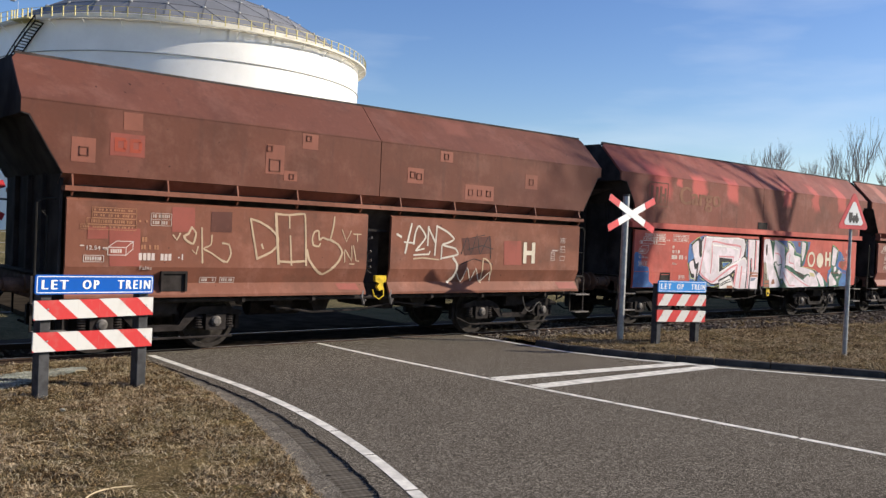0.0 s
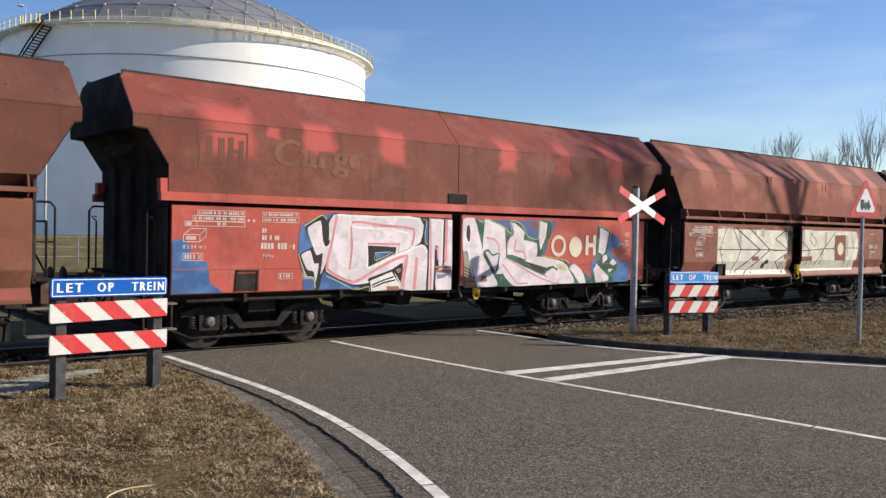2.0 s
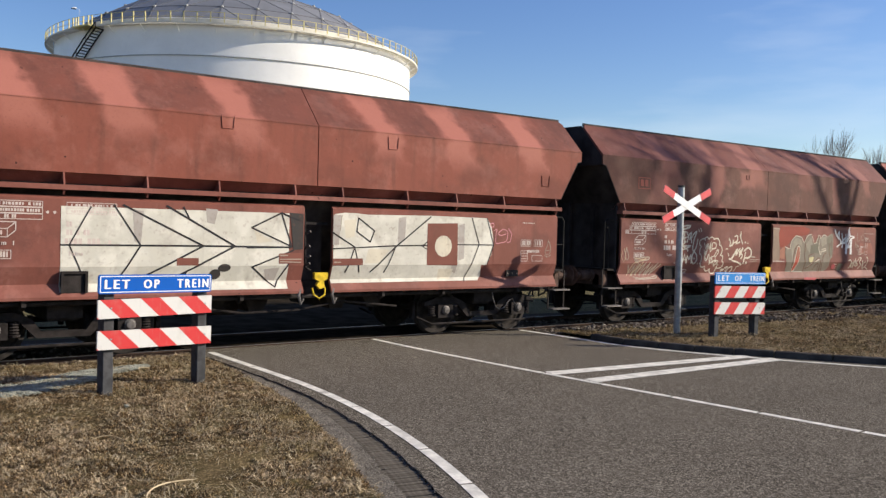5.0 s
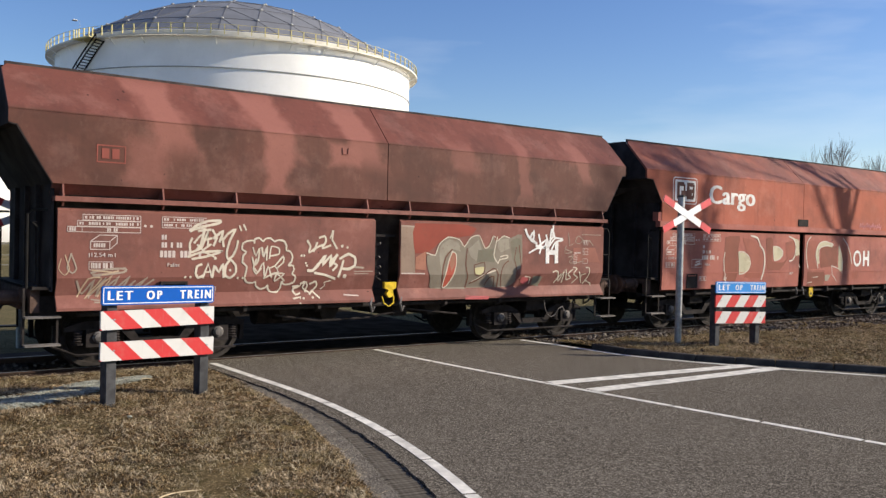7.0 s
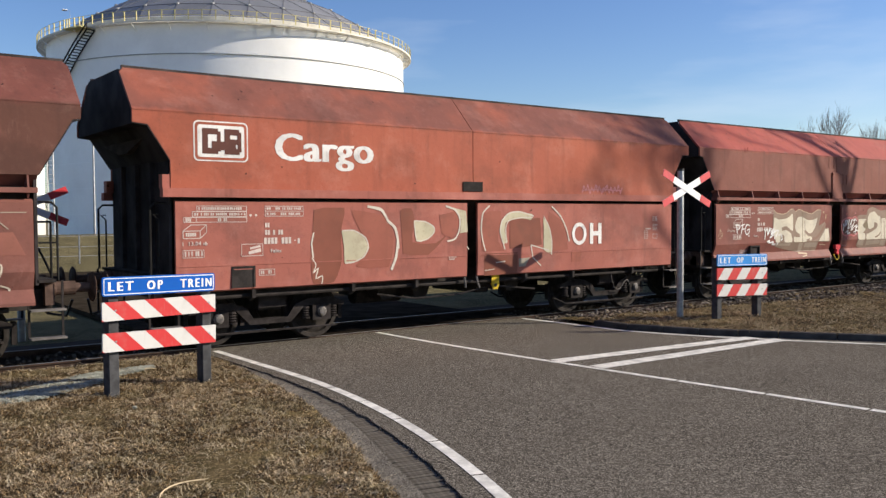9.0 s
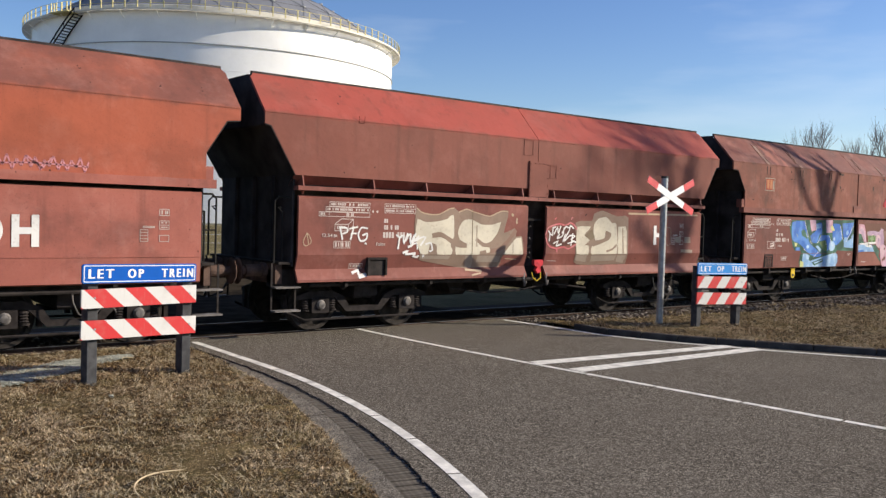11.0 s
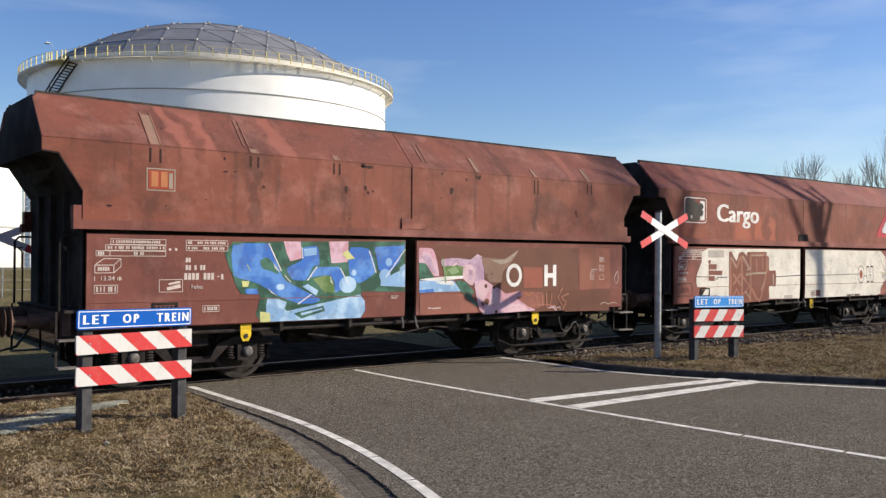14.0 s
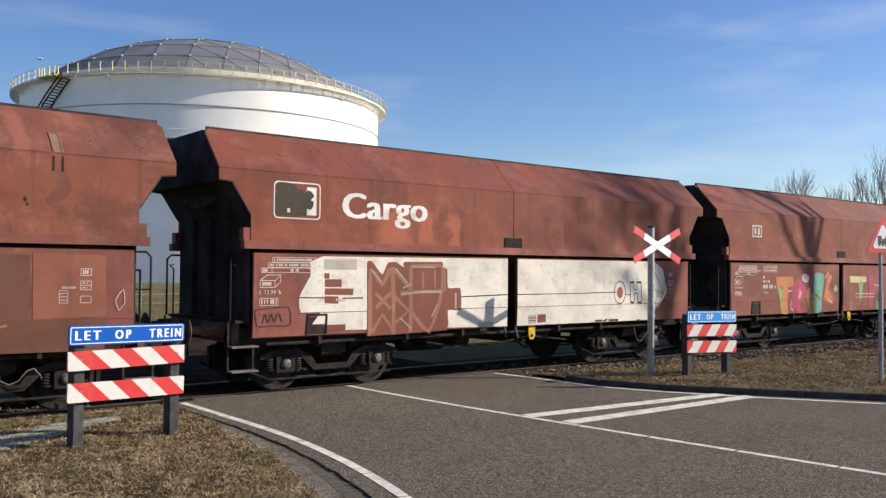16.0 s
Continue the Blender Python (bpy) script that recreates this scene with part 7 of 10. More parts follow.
fill("B", "silver", 2, [(-2.81, 2.22), (-0.95, 2.21), (-0.94, 1.75), (-1.38, 1.59), (-2.07, 1.31), (-1.44, 1.56), (-0.9, 1.72), (-0.76, 1.6), (-0.77, 0.88), (-1.31, 0.91), (-1.53, 1.24), (-1.66, 1.2), (-1.99, 1.06), (-2.39, 1.02), (-2.95, 1.26), (-2.88, 1.71)])
fill("B", "black", 2.4, [(-2.1, 1.7), (-1.48, 1.67), (-1.5, 1.56), (-2.08, 1.32)])
fill("B", "blue", 2.6, [(-1.94, 1.57), (-1.55, 1.58), (-1.91, 1.44)])
stroke("B", "lime", 2.7, 0.012, [(-1.94, 1.57), (-1.55, 1.58), (-1.93, 1.43), (-1.94, 1.57)])
stroke("B", "pinkb", 3, 0.05, [(-2.75, 2.19), (-2.85, 1.71), (-2.92, 1.29), (-2.39, 1.06), (-2.05, 1.21), (-1.53, 1.45), (-1.23, 1.52)])
stroke("B", "pinkb", 3, 0.045, [(-2.47, 1.29), (-2.43, 1.71), (-2.43, 2.1), (-1.8, 2.05), (-1.1, 2.0), (-1.13, 1.71)])
stroke("B", "white", 3.2, 0.035, [(-2.52, 1.31), (-2.5, 1.71), (-2.48, 2.06), (-2.37, 2.01), (-1.8, 1.99), (-1.22, 1.92), (-1.22, 1.72)])
stroke("B", "white", 3.1, 0.04, [(-2.73, 2.21), (-1.9, 2.2), (-0.98, 2.19), (-0.99, 1.75)])
stroke("B", "white", 3.2, 0.035, [(-2.13, 1.74), (-2.1, 1.48), (-2.08, 1.3), (-1.53, 1.5), (-0.91, 1.71), (-0.78, 1.58)])
stroke("B", "pinkb", 3, 0.04, [(-2.1, 1.73), (-1.4, 1.72), (-1.44, 1.6)])
fill("B", "pinkb", 3, [(-1.3, 1.45), (-1.2, 1.52), (-1.29, 0.92), (-1.36, 1.01)])
fill("B", "pinkb", 3, [(-1.05, 1.49), (-0.98, 1.49), (-1.01, 0.9), (-1.08, 0.9)])
stroke("B", "white", 3.1, 0.02, [(-1.07, 1.48), (-1.11, 0.9)])
fill("B", "black", 2.5, [(-2.07, 1.12), (-1.58, 1.27), (-1.33, 1.39), (-1.36, 1.04), (-1.55, 1.24), (-2.02, 1.06)])
stroke("B", "gyelp", 3, 0.012, [(-1.47, 1.26), (-1.37, 1.28), (-1.41, 1.21), (-1.45, 1.25)])
fill("B", "white", 3, [(-2.03, 1.08), (-1.57, 1.23), (-1.33, 0.92), (-2.0, 0.89)])
stroke("B", "dark", 4, 0.03, [(-1.99, 1.0), (-1.76, 1.08), (-1.53, 1.14)])
stroke("B", "dark", 4, 0.03, [(-1.97, 0.96), (-1.73, 1.04), (-1.5, 1.08)])
fill("B", "salmon", 4, [(-1.68, 0.97), (-1.4, 0.97), (-1.38, 0.9), (-1.66, 0.9)])
fill("B", "silver", 2.2, [(-0.73, 2.2), (-0.39, 2.19), (-0.4, 1.36), (-0.49, 1.34), (-0.51, 1.67), (-0.59, 1.67), (-0.6, 0.89), (-0.72, 0.88)])
fill("B", "pinkb", 3, [(-0.72, 2.19), (-0.69, 2.19), (-0.64, 0.89), (-0.69, 0.88)])
stroke("B", "white", 3.1, 0.025, [(-0.66, 2.17), (-0.41, 2.16), (-0.42, 1.37)])
fill("B", "silver", 2.2, [(-0.35, 2.19), (-0.18, 2.19), (-0.16, 0.87), (-0.53, 0.88), (-0.54, 1.23), (-0.36, 1.36)])
fill("B", "pinkb", 3, [(-0.35, 2.18), (-0.29, 2.18), (-0.29, 1.39), (-0.36, 1.39)])
fill("B", "pinkb", 3, [(-0.59, 1.67), (-0.5, 1.67), (-0.49, 1.45), (-0.53, 1.44), (-0.54, 1.61)])
fill("B", "salmon", 4, [(-0.57, 1.32), (-0.18, 1.32), (-0.19, 1.28), (-0.57, 1.28)])
fill("B", "salmon", 4, [(-0.57, 1.25), (-0.18, 1.26), (-0.18, 1.19), (-0.57, 1.2)])
fill("B", "steel", 3, [(-0.53, 1.17), (-0.25, 1.17), (-0.34, 1.1), (-0.52, 1.08)])
stroke("B", "lime", 2, 0.014, [(-2.93, 1.18), (-2.67, 1.07), (-2.36, 0.93), (-2.33, 0.96), (-2.28, 0.93), (-2.06, 0.98), (-2.03, 0.89)])
fill("B", "bluer", 0, [(0.09, 2.21), (2.53, 2.23), (2.66, 2.19), (2.62, 2.03), (2.49, 1.91), (2.38, 1.57), (2.27, 1.48), (2.92, 1.4), (3.21, 1.33), (3.83, 1.02), (3.84, 0.9), (0.15, 0.9)])
fill("B", "blue", 0.2, [(4.39, 1.99), (4.63, 1.95), (4.85, 1.76), (4.9, 1.69), (4.55, 1.67), (4.48, 1.53), (4.77, 1.42), (5.08, 1.37), (5.09, 0.91), (3.91, 0.92), (3.83, 1.39), (3.95, 1.43)])
fill("B", "fadered", 0.4, [(1.94, 2.2), (2.1, 2.2), (2.08, 2.06), (1.97, 2.08)])
fill("B", "dgreen", 1, [(0.07, 2.22), (0.44, 2.22), (0.5, 2.17), (0.56, 2.21), (0.6, 2.16), (0.7, 2.23), (1.23, 2.07), (1.32, 1.97), (1.4, 1.97), (1.38, 2.07), (1.34, 2.2), (1.64, 2.16), (1.79, 2.01), (1.86, 1.87), (2.15, 1.86), (2.16, 2.24), (2.51, 2.22), (2.53, 1.94), (2.35, 1.66), (2.24, 1.48), (2.63, 1.44), (3.01, 1.37), (3.21, 1.22), (3.71, 1.06), (3.76, 0.9), (1.19, 0.9), (1.18, 1.08), (1.1, 1.09), (1.06, 0.89), (0.17, 0.89)])
stroke("B", "lime", 1.5, 0.016, [(0.5, 2.19), (0.6, 2.17), (0.7, 2.23), (1.17, 2.08), (1.32, 1.97), (1.4, 1.97), (1.34, 2.19), (1.44, 2.21), (1.64, 2.15), (1.77, 2.02), (1.86, 1.89), (2.15, 1.85), (2.15, 2.23)])
stroke("B", "lime", 1.5, 0.014, [(2.24, 1.5), (2.63, 1.46), (3.01, 1.4), (3.11, 1.34)])
fill("B", "silver", 2, [(0.09, 2.21), (0.38, 2.24), (0.59, 1.68), (0.65, 1.47), (1.02, 1.0), (1.0, 0.91), (0.5, 0.9), (0.24, 1.57), (0.1, 1.61)])
fill("B", "dark", 2.2, [(0.19, 2.07), (0.25, 2.1), (0.28, 1.99), (0.27, 1.81), (0.23, 1.78), (0.18, 1.9)])
stroke("B", "white", 3, 0.035, [(0.23, 1.67), (0.3, 1.34), (0.37, 1.12)])
fill("B", "sagel", 2.1, [(0.11, 1.59), (0.22, 1.57), (0.34, 1.12), (0.15, 1.11)])
stroke("B", "dark", 2.3, 0.02, [(0.14, 1.3), (0.28, 1.23)])
stroke("B", "dark", 2.3, 0.02, [(0.14, 1.23), (0.29, 1.18)])
stroke("B", "dark", 2.3, 0.02, [(0.14, 1.17), (0.31, 1.12)])
fill("B", "silver", 2, [(0.66, 2.21), (0.82, 2.18), (1.19, 2.05), (1.24, 1.77), (1.26, 1.5), (1.1, 1.33), (1.16, 1.16), (1.0, 1.15), (0.81, 1.4), (0.61, 1.6)])
stroke("B", "pinkb", 3, 0.035, [(0.7, 1.86), (0.91, 1.83), (1.03, 1.73), (1.05, 1.58)])
stroke("B", "white", 3, 0.03, [(0.66, 2.19), (0.82, 2.13), (1.17, 2.02)])
stroke("B", "dgreen", 3.4, 0.035, [(0.65, 1.58), (0.75, 1.62), (0.87, 1.52), (1.05, 1.55), (1.02, 1.33), (0.97, 1.15), (0.81, 1.37), (0.65, 1.58)])
fill("B", "silver", 3.5, [(0.71, 1.56), (0.75, 1.58), (0.87, 1.47), (1.01, 1.52), (0.96, 1.22), (0.83, 1.38)])
stroke("B", "dgreen", 3, 0.04, [(1.21, 2.02), (1.24, 1.8), (1.26, 1.5)])
fill("B", "silver", 2, [(1.36, 2.17), (1.46, 2.16), (1.75, 1.99), (1.73, 1.83), (2.1, 1.76), (2.12, 1.52), (2.04, 1.47), (1.82, 1.42), (1.41, 1.53), (1.28, 1.53), (1.28, 1.8), (1.45, 1.97)])
stroke("B", "pinkb", 3, 0.035, [(1.51, 1.83), (1.47, 1.61), (1.73, 1.58), (1.8, 1.42)])
stroke("B", "pinkb", 3, 0.025, [(1.29, 1.77), (1.34, 1.87), (1.45, 1.93)])
stroke("B", "white", 3, 0.03, [(1.44, 2.16), (1.7, 1.97), (1.68, 1.8), (2.1, 1.75)])
fill("B", "silver", 2, [(2.19, 2.22), (2.41, 2.17), (2.37, 1.9), (2.22, 1.62), (2.17, 1.83)])
stroke("B", "white", 3, 0.02, [(2.35, 2.12), (2.35, 1.89), (2.24, 1.73)])
stroke("B", "dgreen", 3, 0.03, [(2.46, 2.19), (2.43, 1.9), (2.22, 1.54)])
fill("B", "silver", 2, [(1.1, 1.33), (1.26, 1.46), (1.65, 1.32), (2.32, 1.1), (2.78, 0.91), (1.7, 0.89), (1.44, 0.92), (1.18, 1.14)])
stroke("B", "pinkb", 3, 0.03, [(1.16, 1.33), (1.57, 0.95), (1.87, 0.94)])
stroke("B", "pinkb", 3, 0.025, [(1.31, 1.43), (1.74, 1.25), (2.23, 1.05), (2.74, 0.91)])
fill("B", "silver", 2, [(1.76, 1.4), (2.11, 1.49), (2.45, 1.46), (2.92, 1.37), (3.19, 1.15), (3.29, 0.92), (2.83, 0.91), (2.32, 1.13), (2.54, 1.23)])
stroke("B", "dgreen", 3, 0.045, [(1.27, 1.5), (1.78, 1.33), (2.32, 1.13), (2.43, 1.23), (2.61, 1.27), (2.73, 1.21)])
fill("B", "dark", 3, [(1.78, 1.39), (2.36, 1.24), (2.41, 1.15), (2.27, 1.12)])
fill("B", "gyelp", 2.6, [(2.68, 1.34), (2.97, 1.3), (3.02, 1.19), (2.73, 1.23)])
fill("B", "silver", 2.2, [(3.11, 1.24), (3.26, 1.33), (3.53, 1.17), (3.66, 0.91), (3.46, 0.91), (3.26, 1.11)])
stroke("B", "dgreen", 3, 0.025, [(3.09, 1.24), (3.26, 1.05), (3.31, 0.92)])
stroke("B", "dgreen", 3, 0.03, [(3.53, 1.19), (3.73, 1.02), (3.76, 0.9)])
fill("B", "salmon", 3.6, [(0.16, 1.1), (0.44, 1.11), (0.45, 1.03), (0.18, 1.02)])
fill("B", "salmon", 3.6, [(0.17, 1.0), (0.45, 1.01), (0.46, 0.92), (0.19, 0.91)])
fill("B", "rustq", 3.6, [(0.59, 1.13), (0.71, 1.13), (0.76, 1.01), (0.57, 0.99)])
fill("B", "dgreen", 1, [(4.04, 2.17), (4.44, 2.03), (4.39, 1.72), (4.32, 1.52), (4.75, 1.3), (4.59, 1.06), (4.57, 0.9), (3.91, 0.91), (3.86, 1.13), (4.03, 1.39), (3.98, 1.61)])
stroke("B", "lime", 1.5, 0.014, [(4.04, 2.17), (4.44, 2.03), (4.39, 1.76)])
fill("B", "silver", 2.2, [(4.09, 2.11), (4.39, 2.01), (4.26, 1.57), (4.19, 1.52), (4.04, 1.58)])
fill("B", "silver", 2.2, [(3.98, 1.33), (4.41, 1.04), (4.43, 0.95), (3.99, 0.91), (3.9, 1.19)])
fill("B", "silver", 2.2, [(4.19, 1.5), (4.32, 1.52), (4.35, 1.42), (4.19, 1.33)])
fill("B", "silver", 2.2, [(4.53, 1.44), (4.67, 1.34), (4.56, 1.27), (4.43, 1.34)])
fill("B", "silver", 2.2, [(4.38, 1.21), (4.56, 1.21), (4.43, 1.12)])
fill("B", "rustl", 1, [(4.63, 1.69), (5.05, 1.65), (4.89, 1.54), (4.76, 1.44), (4.63, 1.52)])
fill("C", "whitep", 0, [(-3.96, 2.17), (-0.54, 2.17), (-0.54, 0.97), (-3.96, 0.99)])
stroke("C", "black", 2, .025, [(-3.96, 1.64), (-1.95, 1.64)])
stroke("C", "black", 2, .025, [(-1.95, 1.64), (-0.54, 1.63)])
stroke("C", "black", 2, .028, [(-3.13, 2.21), (-1.95, 1.64)])
stroke("C", "black", 2, .028, [(-1.95, 1.64), (-3.09, 1.05)])
stroke("C", "black", 2, .028, [(-2.51, 2.22), (-1.45, 1.64)])
stroke("C", "black", 2, .028, [(-1.45, 1.64), (-2.72, 0.99)])
stroke("C", "black", 2, .022, [(-2.26, 2.21), (-2.16, 2.02)])
stroke("C", "black", 2, .025, [(-3.26, 2.21), (-2.88, 1.64)])
stroke("C", "black", 2, .025, [(-2.88, 1.64), (-3.26, 1.03)])
stroke("C", "black", 2, .022, [(-2.19, 1.26), (-2.34, 1.01)])
stroke("C", "black", 2, .02, [(-3.85, 1.64), (-3.57, 2.17)])
stroke("C", "black", 2, .02, [(-3.85, 1.64), (-3.59, 1.04)])
fill("C", "dark", 1, [(-0.53, 2.18), (-0.29, 2.17), (-0.29, 1.6), (-0.46, 1.59)])
stroke("C", "black", 2, 0.025, [(-1.25, 1.62), (-0.5, 1.63)])
stroke("C", "black", 2, 0.025, [(-0.68, 2.17), (-1.18, 1.93)])
stroke("C", "black", 2, 0.025, [(-1.18, 1.93), (-0.49, 1.64)])
stroke("C", "black", 2, 0.025, [(-0.49, 1.64), (-0.68, 2.17)])
stroke("C", "black", 2, 0.025, [(-0.68, 2.17), (-0.31, 2.04)])
stroke("C", "black", 2, 0.025, [(-0.46, 1.58), (-1.16, 1.32)])
stroke("C", "black", 2, 0.025, [(-1.16, 1.32), (-0.76, 1.0)])
stroke("C", "black", 2, 0.025, [(-0.76, 1.0), (-0.54, 1.36)])
fill("C", "brownp", 2, [(-0.71, 1.53), (-0.3, 1.54), (-0.29, 1.37), (-0.71, 1.37)])
stroke("C", "fanl", 2.6, 0.02, [(-0.69, 1.5), (-0.56, 1.5)])
stroke("C", "fanl", 2.6, 0.016, [(-0.69, 1.44), (-0.32, 1.44)])
stroke("C", "fanl", 2.6, 0.016, [(-0.69, 1.4), (-0.32, 1.39)])
fill("C", "creamf", 0.6, [(-1.14, 1.9), (-0.82, 1.72), (-1.08, 1.69)])
fill("C", "greyp", 0.4, [(-0.96, 1.28), (-0.69, 1.31), (-0.75, 1.09), (-0.9, 1.12)])
oval("C", "dark", 2, (-1.61, 1.31), (0.10, 0.06), 0)
oval("C", "dark", 2, (-1.75, 1.21), (0.09, 0.08), 0)
fill("C", "brownp", 2, [(-2.35, 1.46), (-2.02, 1.46), (-2.02, 1.35), (-2.35, 1.35)])
fill("C", "greyp", 1, [(-3, 2.14), (-2.84, 2.14), (-2.88, 1.67), (-2.97, 1.7)])
fill("C", "greyp", 1, [(-1.92, 2.2), (-1.73, 2.19), (-1.78, 1.97), (-1.9, 1.99)])
fill("C", "whitep", 0, [(0.28, 2.18), (0.94, 2.19), (2.23, 2.21), (3.54, 2.2), (3.71, 1.7), (3.56, 1.33), (3.42, 1.32), (3.38, 1.04), (1.61, 1.04), (0.26, 1.04)])
fill("C", "greyp", 0.5, [(0.26, 2.17), (0.41, 2.17), (0.37, 1.68), (0.26, 1.67)])
fill("C", "greyp", 0.5, [(1.55, 2.15), (1.71, 2.18), (1.69, 1.76), (1.54, 1.69)])
fill("C", "sagel", 0.3, [(0.33, 2.14), (0.43, 2.17), (0.4, 1.91), (0.33, 1.88)])
fill("C", "greyp", 0.4, [(2.86, 2.05), (3.01, 2.09), (3.01, 1.45), (2.88, 1.41)])
fill("C", "greyp", 0.4, [(2.74, 1.33), (2.86, 1.33), (2.84, 1.18), (2.72, 1.22)])
fill("C", "creamf", 0.6, [(0.46, 2.08), (0.7, 2.11), (0.67, 1.82), (0.5, 1.78)])
fill("C", "creamf", 0.6, [(2.45, 1.26), (2.78, 1.26), (2.74, 1.08), (2.46, 1.07)])
fill("C", "creamf", 0.6, [(0.95, 1.61), (1.38, 1.6), (1.16, 1.37), (0.88, 1.37)])
stroke("C", "black", 2, 0.024, [(0.25, 1.61), (0.67, 1.63)])
stroke("C", "black", 2, 0.024, [(0.67, 1.63), (1.52, 1.67)])
stroke("C", "black", 2, 0.024, [(1.52, 1.67), (2.17, 1.68)])
stroke("C", "black", 2, 0.026, [(0.25, 1.88), (0.68, 1.64)])
stroke("C", "black", 2, 0.026, [(0.68, 1.64), (0.52, 1.22)])
stroke("C", "black", 2, 0.024, [(0.68, 1.63), (0.79, 1.22)])
stroke("C", "black", 2, 0.026, [(1.01, 1.22), (1.5, 1.65)])
stroke("C", "black", 2, 0.026, [(1.5, 1.65), (2.24, 2.19)])
stroke("C", "black", 2, 0.022, [(1.5, 1.65), (1.29, 1.21)])
stroke("C", "black", 2, 0.022, [(0.74, 2.13), (1.06, 1.92)])
stroke("C", "black", 2, 0.022, [(1.06, 1.92), (0.98, 1.73)])
stroke("C", "black", 2, 0.022, [(0.98, 1.73), (0.71, 1.9)])
stroke("C", "black", 2, 0.022, [(0.71, 1.9), (0.74, 2.13)])
stroke("C", "black", 2, 0.018, [(2.17, 1.74), (2.06, 1.67)])
stroke("C", "black", 2, 0.018, [(2.06, 1.67), (2.17, 1.61)])
stroke("C", "black", 2, 0.02, [(2.86, 1.7), (3.36, 1.7)])
stroke("C", "black", 2, 0.02, [(3.36, 1.7), (3.7, 1.7)])
stroke("C", "black", 2, 0.02, [(3.18, 2.19), (3.36, 1.71)])
stroke("C", "black", 2, 0.02, [(3.36, 1.71), (3.05, 1.03)])
stroke("C", "black", 2, 0.02, [(3.54, 2.2), (3.71, 1.7)])
stroke("C", "black", 2, 0.02, [(3.71, 1.7), (3.56, 1.34)])
fill("C", "brownp", 1, [(2.17, 2.07), (2.85, 2.09), (2.86, 1.32), (2.17, 1.33)])
oval("C", "creamf", 2, (2.53, 1.67), (0.19, 0.19), 0)
fill("C", "brownp", 2.2, [(0.26, 1.45), (0.84, 1.45), (0.84, 1.34), (0.26, 1.33)])
stroke("C", "fanl", 2.6, 0.018, [(0.29, 1.39), (0.41, 1.39)])
stroke("C", "fanl", 2.6, 0.018, [(0.56, 1.4), (0.81, 1.4)])
oval("C", "gyelp", 2.6, (0.48, 1.4), (0.04, 0.04), 0)
stroke("C", "pinkb", 1, 0.016, [(3.64, 2.1), (3.7, 2.11), (3.7, 2.04), (3.64, 2.04), (3.62, 2.1)])
stroke("C", "pinkb", 1, 0.016, [(3.71, 1.97), (3.79, 2.0), (3.76, 1.9), (3.76, 1.76), (3.8, 1.73), (4.03, 1.78), (4.05, 1.96), (3.93, 2.0), (3.82, 1.92), (3.89, 1.88), (4.02, 1.92)])
stroke("C", "pinkb", 1, 0.016, [(4.07, 2.02), (4.15, 1.91), (4.12, 1.77), (4.05, 1.75)])
fill("C", "brownp", 0, [(3.71, 1.72), (4.3, 1.73), (4.31, 1.32), (3.72, 1.32)])
fill("G", "dgreen", 0, [(-3.47, 2.21), (-0.2, 2.27), (-0.2, 1.38), (-1.11, 1.4), (-1.12, 0.95), (-2.99, 0.95), (-3, 1.38), (-3.32, 1.4), (-3.46, 1.66)])
fill("G", "gblue", 1, [(-3.47, 2.15), (-2.86, 2.19), (-2.66, 1.74), (-2.54, 1.59), (-2.09, 1.37), (-1.91, 1.28), (-2.05, 1.22), (-2.3, 1.22), (-2.67, 1.35), (-3, 1.54), (-3.16, 1.6), (-3.45, 1.69)])
fill("G", "dgreen", 2, [(-3.01, 1.92), (-2.88, 1.97), (-2.74, 1.83), (-2.68, 1.7), (-2.84, 1.76), (-2.97, 1.8)])
fill("G", "gpink", 1, [(-2.6, 2.23), (-2.29, 2.23), (-2.27, 1.96), (-2.48, 1.91), (-2.55, 2.05)])
fill("G", "gpink", 1, [(-1.76, 2.24), (-1.38, 2.25), (-1.39, 1.9), (-1.71, 1.88), (-1.74, 2.08)])
fill("G", "gblue", 1, [(-2.26, 2.12), (-1.98, 2.16), (-1.94, 1.86), (-2.06, 1.83), (-2.2, 1.6), (-2.44, 1.62), (-2.54, 1.8), (-2.27, 1.93)])
fill("G", "lblue", 2, [(-2.24, 2.11), (-2, 2.14), (-1.99, 2.02), (-2.22, 1.99)])
fill("G", "gblue", 1, [(-1.99, 1.82), (-1.56, 1.82), (-1.41, 1.52), (-1.63, 1.39), (-1.65, 1.55), (-1.74, 1.68), (-2.09, 1.65), (-2.18, 1.6)])
fill("G", "ggreen", 1, [(-2.06, 1.62), (-1.7, 1.71), (-1.63, 1.39), (-1.84, 1.4)])
oval("G", "lblue", 2, (-1.39, 1.52), (0.17, 0.14), 0)
fill("G", "lblue", 1, [(-2.87, 1.33), (-2.54, 1.26), (-2.52, 1.11), (-1.14, 1.35), (-1.12, 0.95), (-2.8, 0.95)])
fill("G", "lblue", 2, [(-2.25, 1.5), (-2.16, 1.54), (-1.95, 1.43), (-2, 1.35)])
fill("G", "dgreen", 2, [(-2.4, 1.07), (-1.86, 1.18), (-1.82, 1.09), (-2.26, 0.98)])
fill("G", "lblue", 3, [(-2.28, 1.07), (-1.88, 1.14), (-1.87, 1.12), (-2.26, 1.03)])
fill("G", "gblue", 1, [(-1.34, 2.15), (-0.96, 2.12), (-0.82, 1.74), (-1.15, 1.54), (-1.34, 1.64), (-1.38, 1.93)])
fill("G", "gblue", 1, [(-0.85, 2.16), (-0.2, 2.2), (-0.33, 1.9), (-0.61, 1.64), (-0.76, 1.77)])
